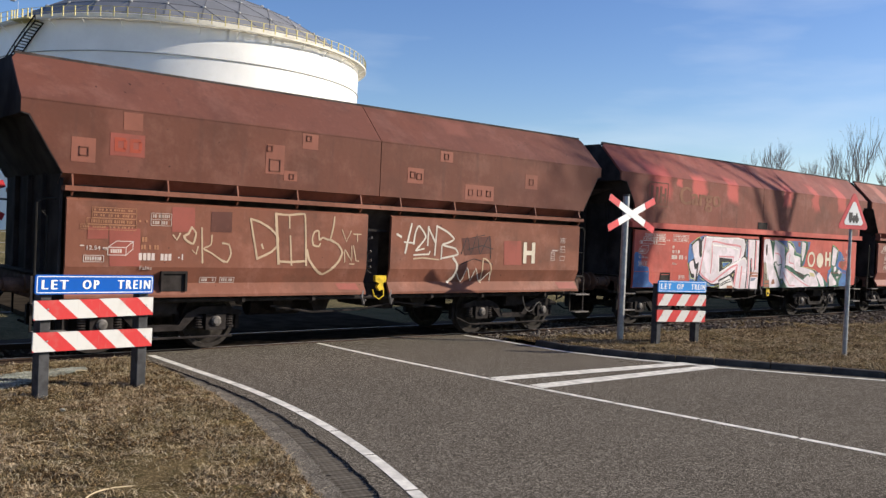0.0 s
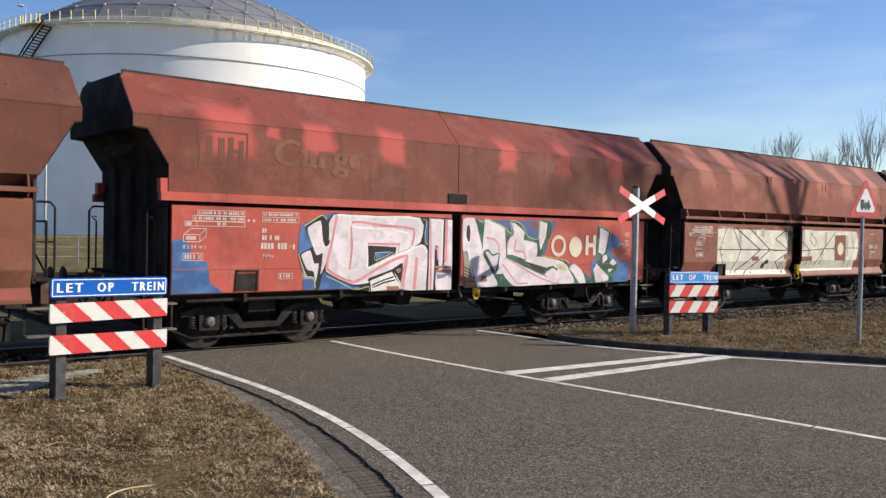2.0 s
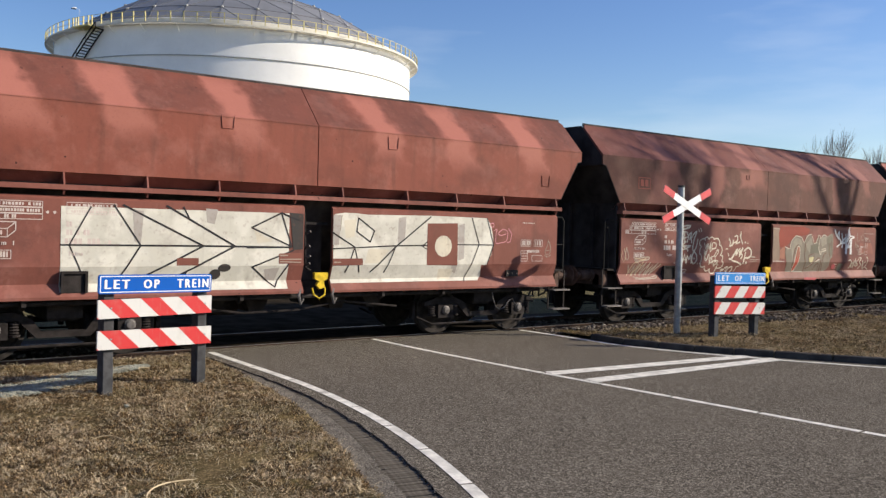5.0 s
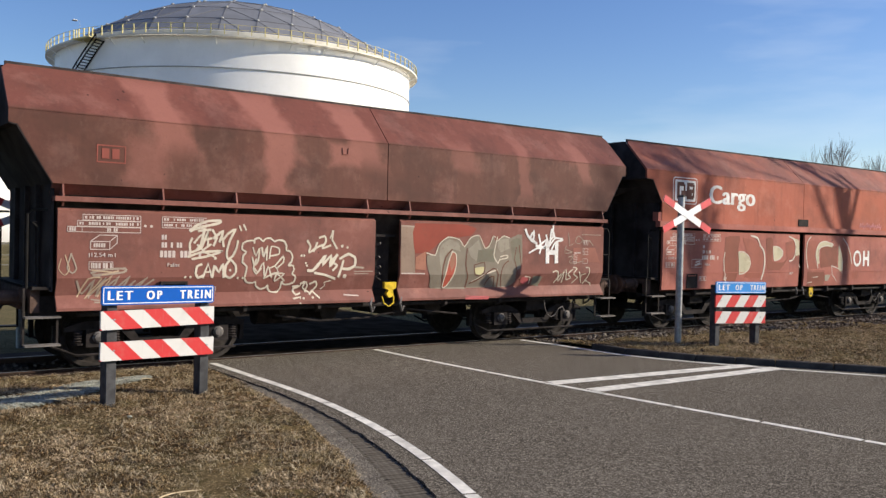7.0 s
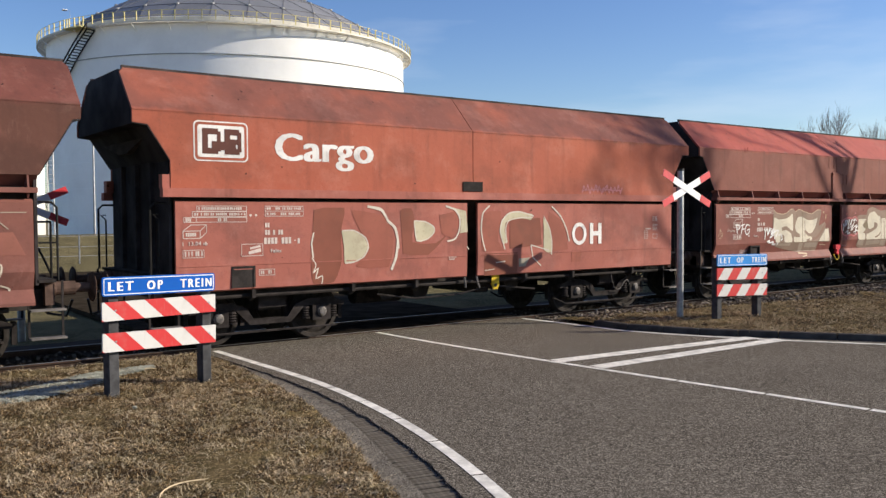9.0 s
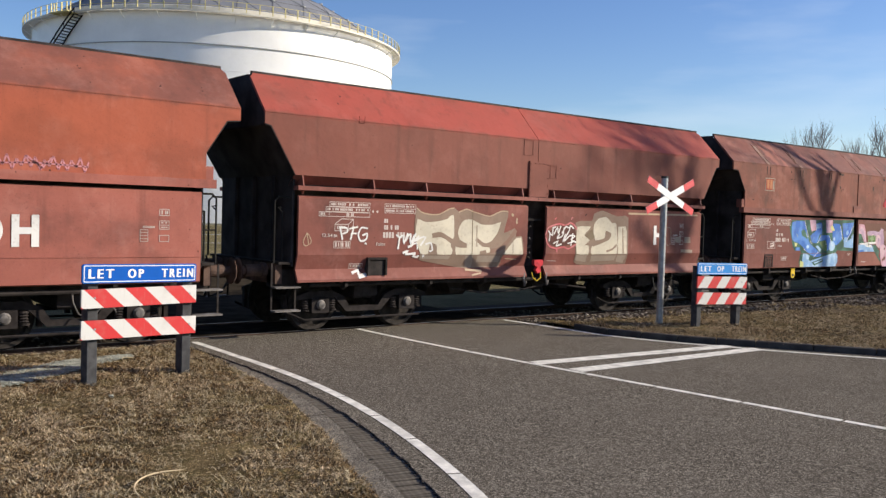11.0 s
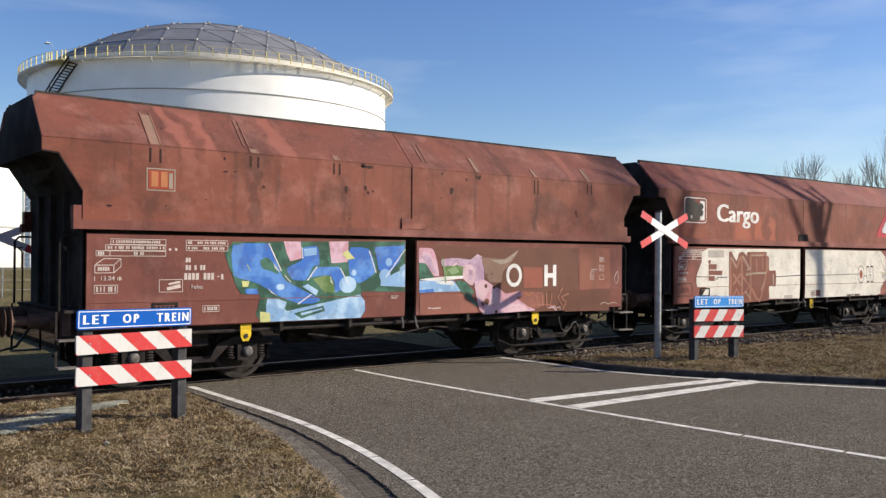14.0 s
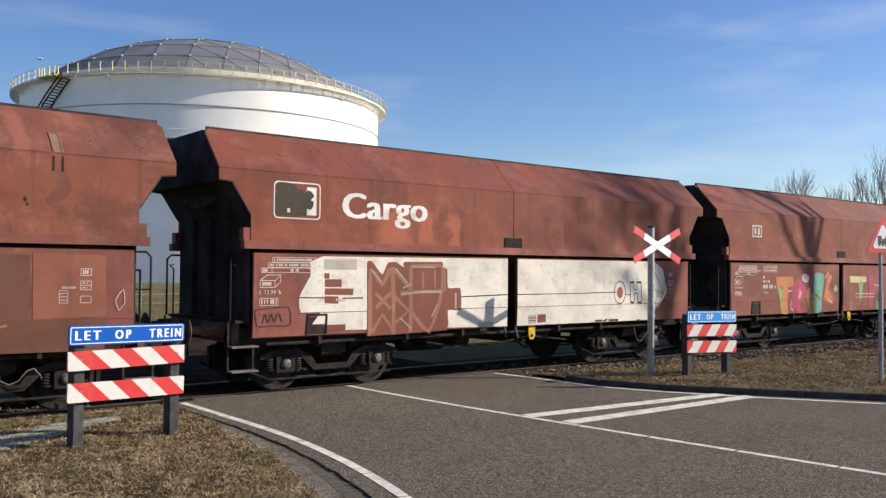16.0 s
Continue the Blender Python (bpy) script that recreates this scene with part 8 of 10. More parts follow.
fill("G", "lblue", 1, [(-0.6, 1.6), (-0.2, 1.88), (-0.2, 1.46), (-0.72, 1.49), (-0.72, 1.64)])
fill("G", "dgreen", 2, [(-0.53, 1.67), (-0.33, 1.82), (-0.31, 1.75)])
oval("G", "lblue", 2, (-0.63, 1.67), (0.12, 0.11), 0)
oval("G", "lblue", 2, (-0.55, 1.9), (0.07, 0.07), 0)
oval("G", "lblue", 2, (-1.27, 1.72), (0.05, 0.05), 0)
oval("G", "lblue", 2, (-2.65, 1.5), (0.07, 0.05), 0)
fill("G", "gyel", 2, [(-1.51, 2.05), (-1.4, 2.1), (-1.25, 1.96), (-1.41, 1.94)])
fill("G", "gyel", 1, [(-3, 1.12), (-2.83, 1.09), (-2.81, 0.95), (-2.99, 0.95)])
fill("G", "gyel", 1, [(-3.32, 1.6), (-3.19, 1.6), (-3.21, 1.51), (-3.3, 1.51)])
fill("G", "gblue", 1, [(-3.26, 1.48), (-3.06, 1.48), (-3.03, 1.39), (-3.25, 1.4)])
stroke("G", "white", 3, .018, [(-2.86, 2.19), (-2.64, 1.76)])
stroke("G", "white", 3, .018, [(-2.09, 1.37), (-2.33, 1.22)])
stroke("G", "white", 3, .018, [(-0.2, 2.13), (-0.61, 1.64)])
stroke("G", "white", 3, .018, [(-0.96, 2.09), (-0.82, 1.72)])
stroke("G", "white", 3, .018, [(-1.99, 1.82), (-2.16, 1.6)])
stroke("G", "white", 3, .015, [(-2.57, 1.68), (-2.47, 1.58)])
stroke("G", "white", 3, .015, [(-1.54, 1.8), (-1.37, 1.52)])
stroke("G", "lime", 3, .012, [(-3.23, 1.86), (-3.18, 1.75)])
fill("G", "white", 2, [(-2.87, 1.48), (-2.7, 1.35), (-2.82, 1.42)])
fill("G", "white", 2, [(-2.78, 1.88), (-2.66, 1.74), (-2.74, 1.79)])
fill("G", "white", 2, [(-1.74, 1.68), (-1.68, 1.52), (-1.72, 1.57)])
stroke("G", "white", 2, .014, [(-2.27, 2.14), (-2.25, 1.96)])
fill("G", "umber", 0, [(0.49, 2.2), (2.48, 2.19), (4.25, 2.2), (4.23, 1.25), (3.87, 0.91), (2.9, 0.92), (2.64, 1.21), (1.42, 1.42), (0.6, 1.95)])
fill("G", "umber", 0.1, [(3.98, 1.34), (5.25, 1.31), (5.25, 0.87), (3.87, 0.89)])
fill("G", "gpink", 1, [(0.11, 2.16), (0.4, 2.15), (0.49, 2.01), (0.57, 1.65), (0.43, 1.66), (0.26, 1.88), (0.11, 1.89)])
fill("G", "lilac", 1.4, [(0.14, 2.03), (0.34, 2.05), (0.43, 1.88), (0.53, 1.68), (0.39, 1.76), (0.26, 1.89)])
stroke("G", "gpinkl", 1.8, 0.02, [(0.13, 2.01), (0.33, 2.05), (0.45, 1.84), (0.55, 1.65)])
fill("G", "dgreen", 1, [(0.11, 1.89), (0.25, 1.88), (0.41, 1.72), (0.45, 1.6), (0.12, 1.57)])
fill("G", "lilac", 0.8, [(0.62, 1.95), (1.0, 1.98), (1.32, 1.95), (1.48, 2.05), (1.61, 1.95), (1.65, 1.77), (1.65, 1.56), (1.42, 1.52), (1.19, 1.77), (0.67, 1.81)])
fill("G", "ggreen", 1.2, [(0.68, 1.83), (1.0, 1.85), (1.16, 1.81), (1.12, 1.62), (0.73, 1.64)])
fill("G", "lgreen", 1.6, [(0.76, 1.77), (0.96, 1.83), (1.05, 1.72), (0.87, 1.67)])
stroke("G", "lgreen", 2, 0.03, [(0.65, 1.96), (0.68, 1.77), (0.72, 1.53)])
stroke("G", "gpinkl", 2, 0.03, [(0.89, 1.84), (0.98, 1.88)])
fill("G", "white", 1.5, [(0.12, 1.59), (0.43, 1.62), (0.72, 1.64), (1.12, 1.65), (1.14, 1.6), (0.45, 1.56)])
fill("G", "lblue", 1.3, [(0.12, 1.57), (0.92, 1.56), (1.08, 1.36), (0.46, 1.36), (0.12, 1.35)])
fill("G", "gblue", 1.6, [(0.12, 1.4), (0.43, 1.42), (0.46, 1.36), (0.12, 1.35)])
fill("G", "white", 1.7, [(0.5, 1.55), (0.87, 1.56), (0.94, 1.48), (0.61, 1.5)])
fill("G", "dgreen", 1.4, [(0.96, 1.56), (1.17, 1.54), (1.4, 1.36), (1.35, 1.24), (1.52, 1.09), (1.45, 1.08), (1.08, 1.36)])
fill("G", "gpinkl", 2.4, [(1.15, 1.83), (1.32, 1.86), (1.43, 1.77), (1.44, 1.61), (1.37, 1.47), (1.26, 1.5), (1.13, 1.61)])
fill("G", "lilac", 2.8, [(1.26, 1.77), (1.37, 1.75), (1.36, 1.58), (1.28, 1.56)])
stroke("G", "gpinkl", 3, 0.02, [(1.32, 1.94), (1.48, 2.05), (1.6, 2.0)])
fill("G", "fan", 1, [(1.61, 1.99), (2.18, 1.97), (2.56, 2.16), (2.38, 1.92), (2.14, 1.72), (2.09, 1.52), (1.8, 1.52), (1.65, 1.77)])
fill("G", "fanl", 1.6, [(1.79, 1.95), (2.18, 1.95), (2.54, 2.14), (2.33, 1.92), (2.09, 1.86)])
fill("G", "gpink", 1.8, [(1.42, 1.52), (1.65, 1.57), (1.9, 1.45), (2.09, 1.37), (2.24, 1.29), (2.59, 1.34), (2.64, 1.23), (2.49, 1.21), (2.8, 1.04), (3.01, 0.94), (1.66, 0.91), (1.47, 1.26)])
fill("G", "gpinkl", 2.2, [(1.47, 1.45), (1.63, 1.56), (1.78, 1.41), (1.71, 1.27), (1.61, 1.15), (1.52, 1.27)])
fill("G", "gpinkl", 2.2, [(2.24, 1.06), (2.59, 1.1), (2.9, 0.94), (2.29, 0.93)])
fill("G", "gpinkl", 2.2, [(1.8, 1.3), (2.02, 1.33), (2.0, 1.12), (1.83, 1.09)])
fill("G", "rust", 1, [(0.14, 1.34), (1.08, 1.34), (1.47, 1.06), (1.52, 0.95), (0.14, 0.95)])
fill("G", "rust", 1.2, [(2.21, 1.31), (2.61, 1.34), (3.21, 1.31), (3.27, 1.05), (3.01, 0.98), (2.75, 1.06)])
fill("G", "rustl", 1.4, [(2.68, 1.81), (3.21, 1.8), (3.21, 1.39), (2.7, 1.4)])
oval("G", "umber", 3, (1.7, 1.45), (0.04, 0.04), 0)
oval("G", "umber", 3, (1.91, 1.43), (0.04, 0.04), 0)
oval("G", "umber", 3, (1.73, 1.66), (0.02, 0.02), 0)
oval("G", "umber", 3, (1.85, 1.68), (0.02, 0.02), 0)
oval("G", "umber", 3, (1.73, 1.15), (0.06, 0.06), 0)
oval("G", "umber", 3, (1.63, 1.11), (0.04, 0.04), 0)
oval("G", "umber", 3, (1.98, 0.95), (0.04, 0.04), 0)
stroke("G", "salmon", 4, 0.03, [(3.03, 1.24), (3.11, 1.01)])
stroke("G", "salmon", 4, 0.03, [(3.16, 1.31), (3.24, 1.03)])
stroke("G", "salmon", 4, 0.03, [(3.32, 1.29), (3.35, 1.0)])
stroke("G", "salmon", 4, 0.025, [(3.48, 1.27), (3.43, 0.98)])
stroke("G", "salmon", 4, 0.03, [(3.78, 1.38), (3.66, 1.19), (3.81, 0.99)])
stroke("G", "salmon", 4, 0.03, [(3.97, 1.26), (3.75, 1.19), (3.89, 1.09), (3.81, 0.93)])
stroke("G", "orangel", 4, 0.025, [(2.74, 1.3), (2.82, 1.24), (2.92, 1.31)])
stroke("G", "salmon", 3.9, 0.02, [(2.9, 1.04), (3.27, 1.06), (3.59, 1.02)])
stroke("G", "gpinkl", 4.1, 0.018, [(3.4, 0.98), (3.59, 1.0), (3.62, 0.92), (3.48, 1.02)])
stroke("G", "gpinkl", 4.1, 0.018, [(3.65, 0.98), (3.76, 0.99), (3.73, 0.94)])
fill("G", "patch", 0, [(4.28, 2.22), (5.24, 2.21), (5.25, 1.35), (4.29, 1.33)])
stroke("G", "mark", 3, 0.012, [(0.32, 1.07), (0.39, 1.08)])
stroke("G", "mark", 3, 0.018, [(0.42, 1.06), (0.61, 1.06)])
stroke("G", "mark", 4, .01, [(4.95, 1.01), (5.08, 1.05), (5.22, 1.01), (5.35, 1.04), (5.5, 1.01)])
stroke("G", "mark", 4, .012, [(5.43, 1.43), (5.38, 1.57), (5.49, 1.73), (5.51, 1.53), (5.43, 1.43)])
stroke("G", "mark", 4, .01, [(0.33, 1.06), (0.62, 1.08)])
fill("H", "whiteh", 0, [(-4.39, 2.25), (-0.2, 2.27), (-0.2, 0.95), (-4.43, 1.02), (-4.43, 1.31), (-4.79, 1.32), (-4.83, 1.57), (-4.62, 1.93)])
stroke("H", "black", 1, .02, [(-4.83, 1.57), (-4.35, 1.56)])
stroke("H", "black", 1, .02, [(-4, 1.55), (-3.59, 1.55)])
stroke("H", "black", 1, .02, [(-1.46, 1.54), (-0.2, 1.57)])
fill("H", "brownp", 2, [(-3.51, 2.16), (-3.39, 2.16), (-3.19, 1.95), (-3.07, 2.16), (-2.89, 2.17), (-2.72, 2.08), (-2.71, 2.18), (-1.86, 2.19), (-1.85, 2.07), (-1.73, 2.06), (-1.71, 1.71), (-1.41, 1.7), (-1.4, 1.3), (-1.71, 1.3), (-1.72, 0.93), (-2.69, 0.9), (-3.49, 0.89)])
stroke("H", "rustq", 3, 0.085, [(-3.43, 0.92), (-3.44, 2.04), (-3.19, 1.77), (-2.98, 2.08), (-2.93, 0.92)])
stroke("H", "rustq", 3.1, 0.075, [(-2.94, 2.03), (-2.57, 1.7)])
stroke("H", "rustq", 3.2, 0.08, [(-2.57, 2.08), (-2.56, 0.94)])
stroke("H", "rustq", 3.3, 0.07, [(-3.32, 1.62), (-3.02, 1.36)])
stroke("H", "rustq", 3.4, 0.07, [(-3.31, 1.38), (-3.02, 1.62)])
stroke("H", "rustq", 3.5, 0.07, [(-3.37, 0.97), (-3.18, 1.26), (-2.93, 0.95)])
stroke("H", "rustq", 3.6, 0.07, [(-2.94, 1.58), (-2.61, 1.31), (-2.92, 1.09)])
stroke("H", "rustq", 3.7, 0.075, [(-2.57, 1.31), (-2.14, 0.92), (-1.87, 1.61), (-1.83, 2.07)])
stroke("H", "rustq", 3.8, 0.06, [(-2.57, 2.11), (-1.88, 2.12)])
stroke("H", "rustq", 3.9, 0.06, [(-2.78, 1.63), (-1.83, 1.66)])
stroke("H", "rustq", 3.9, 0.045, [(-2.3, 1.98), (-2.29, 1.71)])
stroke("H", "rustq", 3.9, 0.045, [(-2.02, 2.02), (-2.02, 1.73)])
stroke("H", "rustq", 3.9, 0.06, [(-1.8, 2.04), (-1.78, 1.67)])
stroke("H", "fanl", 5, 0.035, [(-3.43, 2.04), (-3.21, 1.82)])
stroke("H", "fanl", 5, 0.035, [(-2.91, 2.06), (-2.66, 1.81)])
stroke("H", "fanl", 5, 0.035, [(-2.74, 1.72), (-2.57, 1.78)])
stroke("H", "fanl", 5, 0.04, [(-2.78, 1.6), (-2.36, 1.64), (-1.88, 1.64)])
stroke("H", "fanl", 5, 0.03, [(-2.09, 1.19), (-1.97, 1.4)])
stroke("H", "fanl", 5, 0.05, [(-1.53, 1.6), (-1.53, 1.33)])
stroke("H", "fanl", 5, 0.03, [(-2.79, 1.18), (-2.56, 1.0)])
stroke("H", "fanl", 5, 0.025, [(-2.53, 2.09), (-2.02, 2.09)])
stroke("H", "fanl", 5, 0.02, [(-2.95, 1.43), (-2.95, 1.32)])
fill("H", "brownp", .5, [(-4.36, 1.97), (-4.26, 1.97), (-4.26, 1.88), (-4.36, 1.88)])
fill("H", "brownp", .5, [(-4.35, 1.87), (-4.02, 1.87), (-4.02, 1.74), (-4.35, 1.74)])
fill("H", "brownp", .5, [(-4.35, 1.72), (-3.79, 1.71), (-3.79, 1.6), (-4.35, 1.61)])
fill("H", "brownp", .5, [(-4.35, 1.59), (-4.08, 1.58), (-4.08, 1.46), (-4.35, 1.47)])
fill("H", "greyp", .5, [(-4.37, 2.2), (-3.72, 2.21), (-3.72, 2.03), (-4.37, 2.03)])
fill("H", "brownp", .5, [(-4.4, 1.11), (-3.93, 1.11), (-3.93, 1.01), (-4.4, 1.02)])
fill("H", "greyp", .5, [(-0.96, 1.05), (-0.56, 1.05), (-0.56, 0.96), (-0.96, 0.97)])
stroke("H", "dark", 1, .016, [(-5.61, 1.39), (-5.33, 1.41), (-5.01, 1.41), (-4.99, 1.13), (-5.29, 1.13), (-5.57, 1.13), (-5.61, 1.39)])
stroke("H", "dark", 1, .016, [(-5.48, 1.17), (-5.44, 1.33), (-5.38, 1.17), (-5.33, 1.33), (-5.27, 1.18), (-5.21, 1.34), (-5.13, 1.19)])
fill("H", "whiteh", 0, [(0.07, 2.27), (4.37, 2.27), (4.79, 1.73), (4.81, 1.54), (4.4, 1.14), (4.2, 0.95), (0.07, 0.95)])
stroke("H", "black", 1, .018, [(0.07, 1.57), (1.49, 1.57), (3.06, 1.59)])
oval("H", "dark", 2, (3.16, 1.58), (0.19, 0.245), .02)
oval("H", "rustl", 2, (3.17, 1.58), (0.095, 0.125), 0)
stroke("H", "dark", 2, 0.02, [(3.36, 1.53), (3.51, 1.52)])
stroke("H", "dark", 2, 0.02, [(3.51, 1.81), (3.64, 1.81), (3.64, 1.65), (3.75, 1.65), (3.75, 1.81), (3.89, 1.81)])
stroke("H", "dark", 2, 0.02, [(3.51, 1.81), (3.53, 1.36), (3.66, 1.36), (3.65, 1.55), (3.77, 1.55), (3.77, 1.36), (3.9, 1.36), (3.89, 1.8)])
stroke("H", "dark", 2.1, 0.04, [(3.51, 1.8), (3.64, 1.8)])
stroke("H", "dark", 2.1, 0.04, [(3.75, 1.8), (3.89, 1.8)])
stroke("H", "dark", 2.1, 0.04, [(3.53, 1.36), (3.66, 1.36)])
stroke("H", "dark", 2.1, 0.04, [(3.77, 1.35), (3.9, 1.35)])
stroke("H", "dark", 1, 0.014, [(4.27, 2.17), (4.65, 1.65), (4.7, 1.54), (4.35, 1.07)])
stroke("H", "gyelp", 1.5, 0.03, [(4.31, 1.63), (4.79, 1.62)])
fill("H", "greyp", 1, [(0.37, 1.15), (0.6, 1.16), (0.6, 0.98), (0.37, 0.97)])
fill("H", "brownp", 1.2, [(0.63, 1.16), (0.87, 1.16), (0.87, 1.0), (0.63, 0.99)])
stroke("H", "brownp", 1.5, 0.02, [(0.39, 1.09), (0.58, 1.1)])
stroke("H", "brownp", 1.5, 0.02, [(0.39, 1.04), (0.58, 1.04)])
stroke("H", "dark", 1, 0.045, [(2.38, 0.98), (2.6, 0.98)])
stroke("H", "dark", 1, 0.045, [(2.65, 0.97), (2.75, 1.0)])
stroke("H", "dark", 1, 0.045, [(2.82, 0.98), (3.11, 0.98)])
stroke("H", "dark", 1, 0.04, [(3.77, 0.95), (3.87, 0.95)])
fill("H", "greyp", 1, [(4.44, 1.61), (4.71, 1.61), (4.67, 1.44), (4.45, 1.45)])
fill("I", "lgreen", 0, [(-3.54, 1.76), (-3.38, 1.34), (-3.28, 0.96), (-2.95, 0.93), (-3.05, 1.53), (-3.28, 1.61)])
fill("I", "orangel", 1, [(-3.54, 1.93), (-2.73, 1.94), (-2.69, 1.66), (-2.95, 1.65), (-3.02, 0.95), (-3.3, 0.96), (-3.24, 1.65), (-3.47, 1.66)])
fill("I", "gyelp", 1.5, [(-3.47, 1.91), (-2.79, 1.92), (-2.76, 1.81), (-3.45, 1.79)])
stroke("I", "gyelp", 1.6, 0.03, [(-2.76, 1.57), (-3.08, 1.52)])
fill("I", "magenta", 1, [(-2.59, 1.86), (-2.32, 1.85), (-2.04, 1.6), (-2.1, 1.34), (-2.37, 1.22), (-2.18, 0.96), (-2.37, 0.94), (-2.62, 1.12), (-2.64, 1.02), (-2.83, 1.05), (-2.76, 1.48)])
fill("I", "pinkb", 1.6, [(-2.37, 1.61), (-2.24, 1.5), (-2.32, 1.35), (-2.47, 1.32)])
stroke("I", "white", 1.7, 0.02, [(-2.79, 1.33), (-2.83, 1.13), (-2.71, 1.02)])
fill("I", "teal", 1, [(-1.56, 2.05), (-1.05, 2.0), (-1.15, 1.41), (-1.19, 0.96), (-1.52, 0.92), (-1.41, 1.41), (-1.64, 1.47)])
fill("I", "lgreen", 0, [(-1.72, 1.5), (-1.39, 1.36), (-1.52, 0.92), (-1.93, 0.9), (-1.64, 1.1)])
fill("I", "orangel", 1, [(-2.0, 1.58), (-1.82, 1.65), (-1.6, 1.05), (-1.83, 0.98), (-2.02, 1.37)])
fill("I", "lilac", 1, [(-2.2, 1.99), (-2.02, 2.02), (-1.84, 1.94), (-1.92, 1.79), (-2.1, 1.8), (-2.22, 1.89)])
stroke("I", "white", 2, 0.022, [(-2.2, 2.0), (-2.22, 1.86), (-2.02, 1.78)])
stroke("I", "dark", 2, 0.022, [(-1.31, 1.55), (-1.41, 1.41), (-1.26, 1.33), (-1.31, 1.25)])
fill("I", "rustl", 1, [(-0.89, 2.05), (-0.57, 1.97), (-0.73, 1.68), (-0.41, 1.38), (-0.41, 1.21), (-0.73, 1.14), (-1.15, 1.31), (-1.0, 1.6)])
fill("I", "orangel", 1.2, [(-0.83, 2.02), (-0.59, 1.94), (-0.84, 1.6), (-0.52, 1.32), (-0.68, 1.19), (-1.05, 1.33)])
stroke("I", "white", 2, 0.022, [(-0.99, 1.89), (-0.83, 2.06)])
stroke("I", "white", 2, 0.022, [(-0.84, 1.33), (-0.57, 1.18)])
fill("I", "lgreen", 0, [(-0.41, 1.73), (-0.24, 1.59), (-0.41, 1.48), (-0.51, 1.57)])
stroke("I", "fanl", 1, 0.025, [(-1.83, 0.95), (-1.62, 1.05), (-1.47, 0.97)])
fill("I", "gyelp", 1, [(0.45, 1.96), (1.47, 1.95), (1.47, 1.78), (0.48, 1.77)])
fill("I", "lgreen", 0, [(1.0, 1.77), (1.29, 1.77), (1.17, 1.33), (1.05, 1.16)])
fill("I", "magenta", 1, [(1.59, 2.01), (1.9, 2.01), (1.95, 1.66), (1.82, 1.03), (1.64, 1.04)])
stroke("I", "white", 1.5, 0.02, [(1.95, 1.72), (2.26, 1.66)])
stroke("I", "mark", 1, 0.02, [(0.79, 1.44), (1.95, 1.43)])
stroke("I", "mark", 1, 0.02, [(0.79, 1.34), (1.95, 1.34)])
fill("I", "teal", 1, [(2.13, 1.2), (2.38, 1.2), (2.38, 0.95), (2.13, 0.96)])
stroke("I", "fanl", 1, 0.02, [(0.44, 1.17), (0.65, 1.17)])
stroke("I", "fanl", 1, 0.02, [(0.44, 1.09), (0.65, 1.08)])
stroke("I", "fanl", 1, 0.02, [(0.44, 1.01), (0.65, 1.0)])
stroke("A", "black", 1, .016, [(1.94, 1.63), (2.09, 1.97), (2.19, 1.63), (2.34, 2.03), (2.43, 1.64), (2.66, 2.01), (2.73, 1.55)])
stroke("A", "black", 1, .016, [(1.94, 1.44), (2.28, 1.55), (2.79, 1.45)])
stroke("A", "black", 1, .014, [(2.1, 1.72), (2.48, 1.81), (2.78, 1.75)])
stroke("A", "black", 1, .014, [(2.22, 1.96), (2.55, 2.02)])
stroke("A", "pale", 2, .02, [(1.84, 1.29), (2.02, 1.1), (2.11, 1.38), (2.26, 1.12), (2.34, 1.36), (2.5, 1.1), (2.72, 1.29), (2.78, 1.11)])
stroke("D", "fanl", 1, .03, [(-4.92, 1.41), (-4.72, 1.46), (-4.45, 1.47), (-4.47, 1.42), (-4.72, 1.39), (-4.9, 1.38), (-4.8, 1.35)])
stroke("D", "fanl", 1, .028, [(-5.1, 1.3), (-5.02, 1.12), (-4.87, 1.32), (-4.94, 1.06), (-4.71, 1.34), (-4.84, 1.08), (-4.53, 1.36), (-4.7, 1.06), (-4.38, 1.36), (-4.56, 1.06), (-4.3, 1.3), (-4.48, 1.08), (-4.13, 1.34), (-4.37, 1.08), (-4.04, 1.31)])
stroke("D", "fanl", 1, .02, [(-4.9, 1.04), (-4.66, 1.01), (-4.33, 1.03), (-4.12, 1.06), (-4.18, 1.01), (-4.58, 0.99), (-4.86, 1)])
stroke("D", "fanl", 1, .02, [(-5.18, 1.68), (-5.23, 1.48), (-5.16, 1.41), (-5.11, 1.48), (-5.18, 1.67)])
for key, x, z, r in (("B", 2.76, 1.71, 0.2), ("E", 2.72, 1.68, 0.19), ("G", 2.43, 1.65, 0.19)):
    oval(key, "white" if key != "B" else "cream", 3, (x, z), (0.17 if key != "B" else 0.19, 0.19), 0.075)
oval("B", "cream", 3, (3.29, 1.69), (0.2, 0.22), 0)
for key, x, z in (("A", 3.81, 1.69), ("D", 3.88, 1.76), ("F", 3.79, 1.75), ("B", 3.78, 1.73), ("E", 3.2, 1.68), ("G", 3.43, 1.64)):
    c = "cream" if key in "AB" else "white"
    bar(key, x - 0.17, x - 0.075, z - 0.215, z + 0.215, c, 3)
    bar(key, x + 0.075, x + 0.17, z - 0.215, z + 0.215, c, 3)
    bar(key, x - 0.075, x + 0.075, z - 0.045, z + 0.045, c, 3)
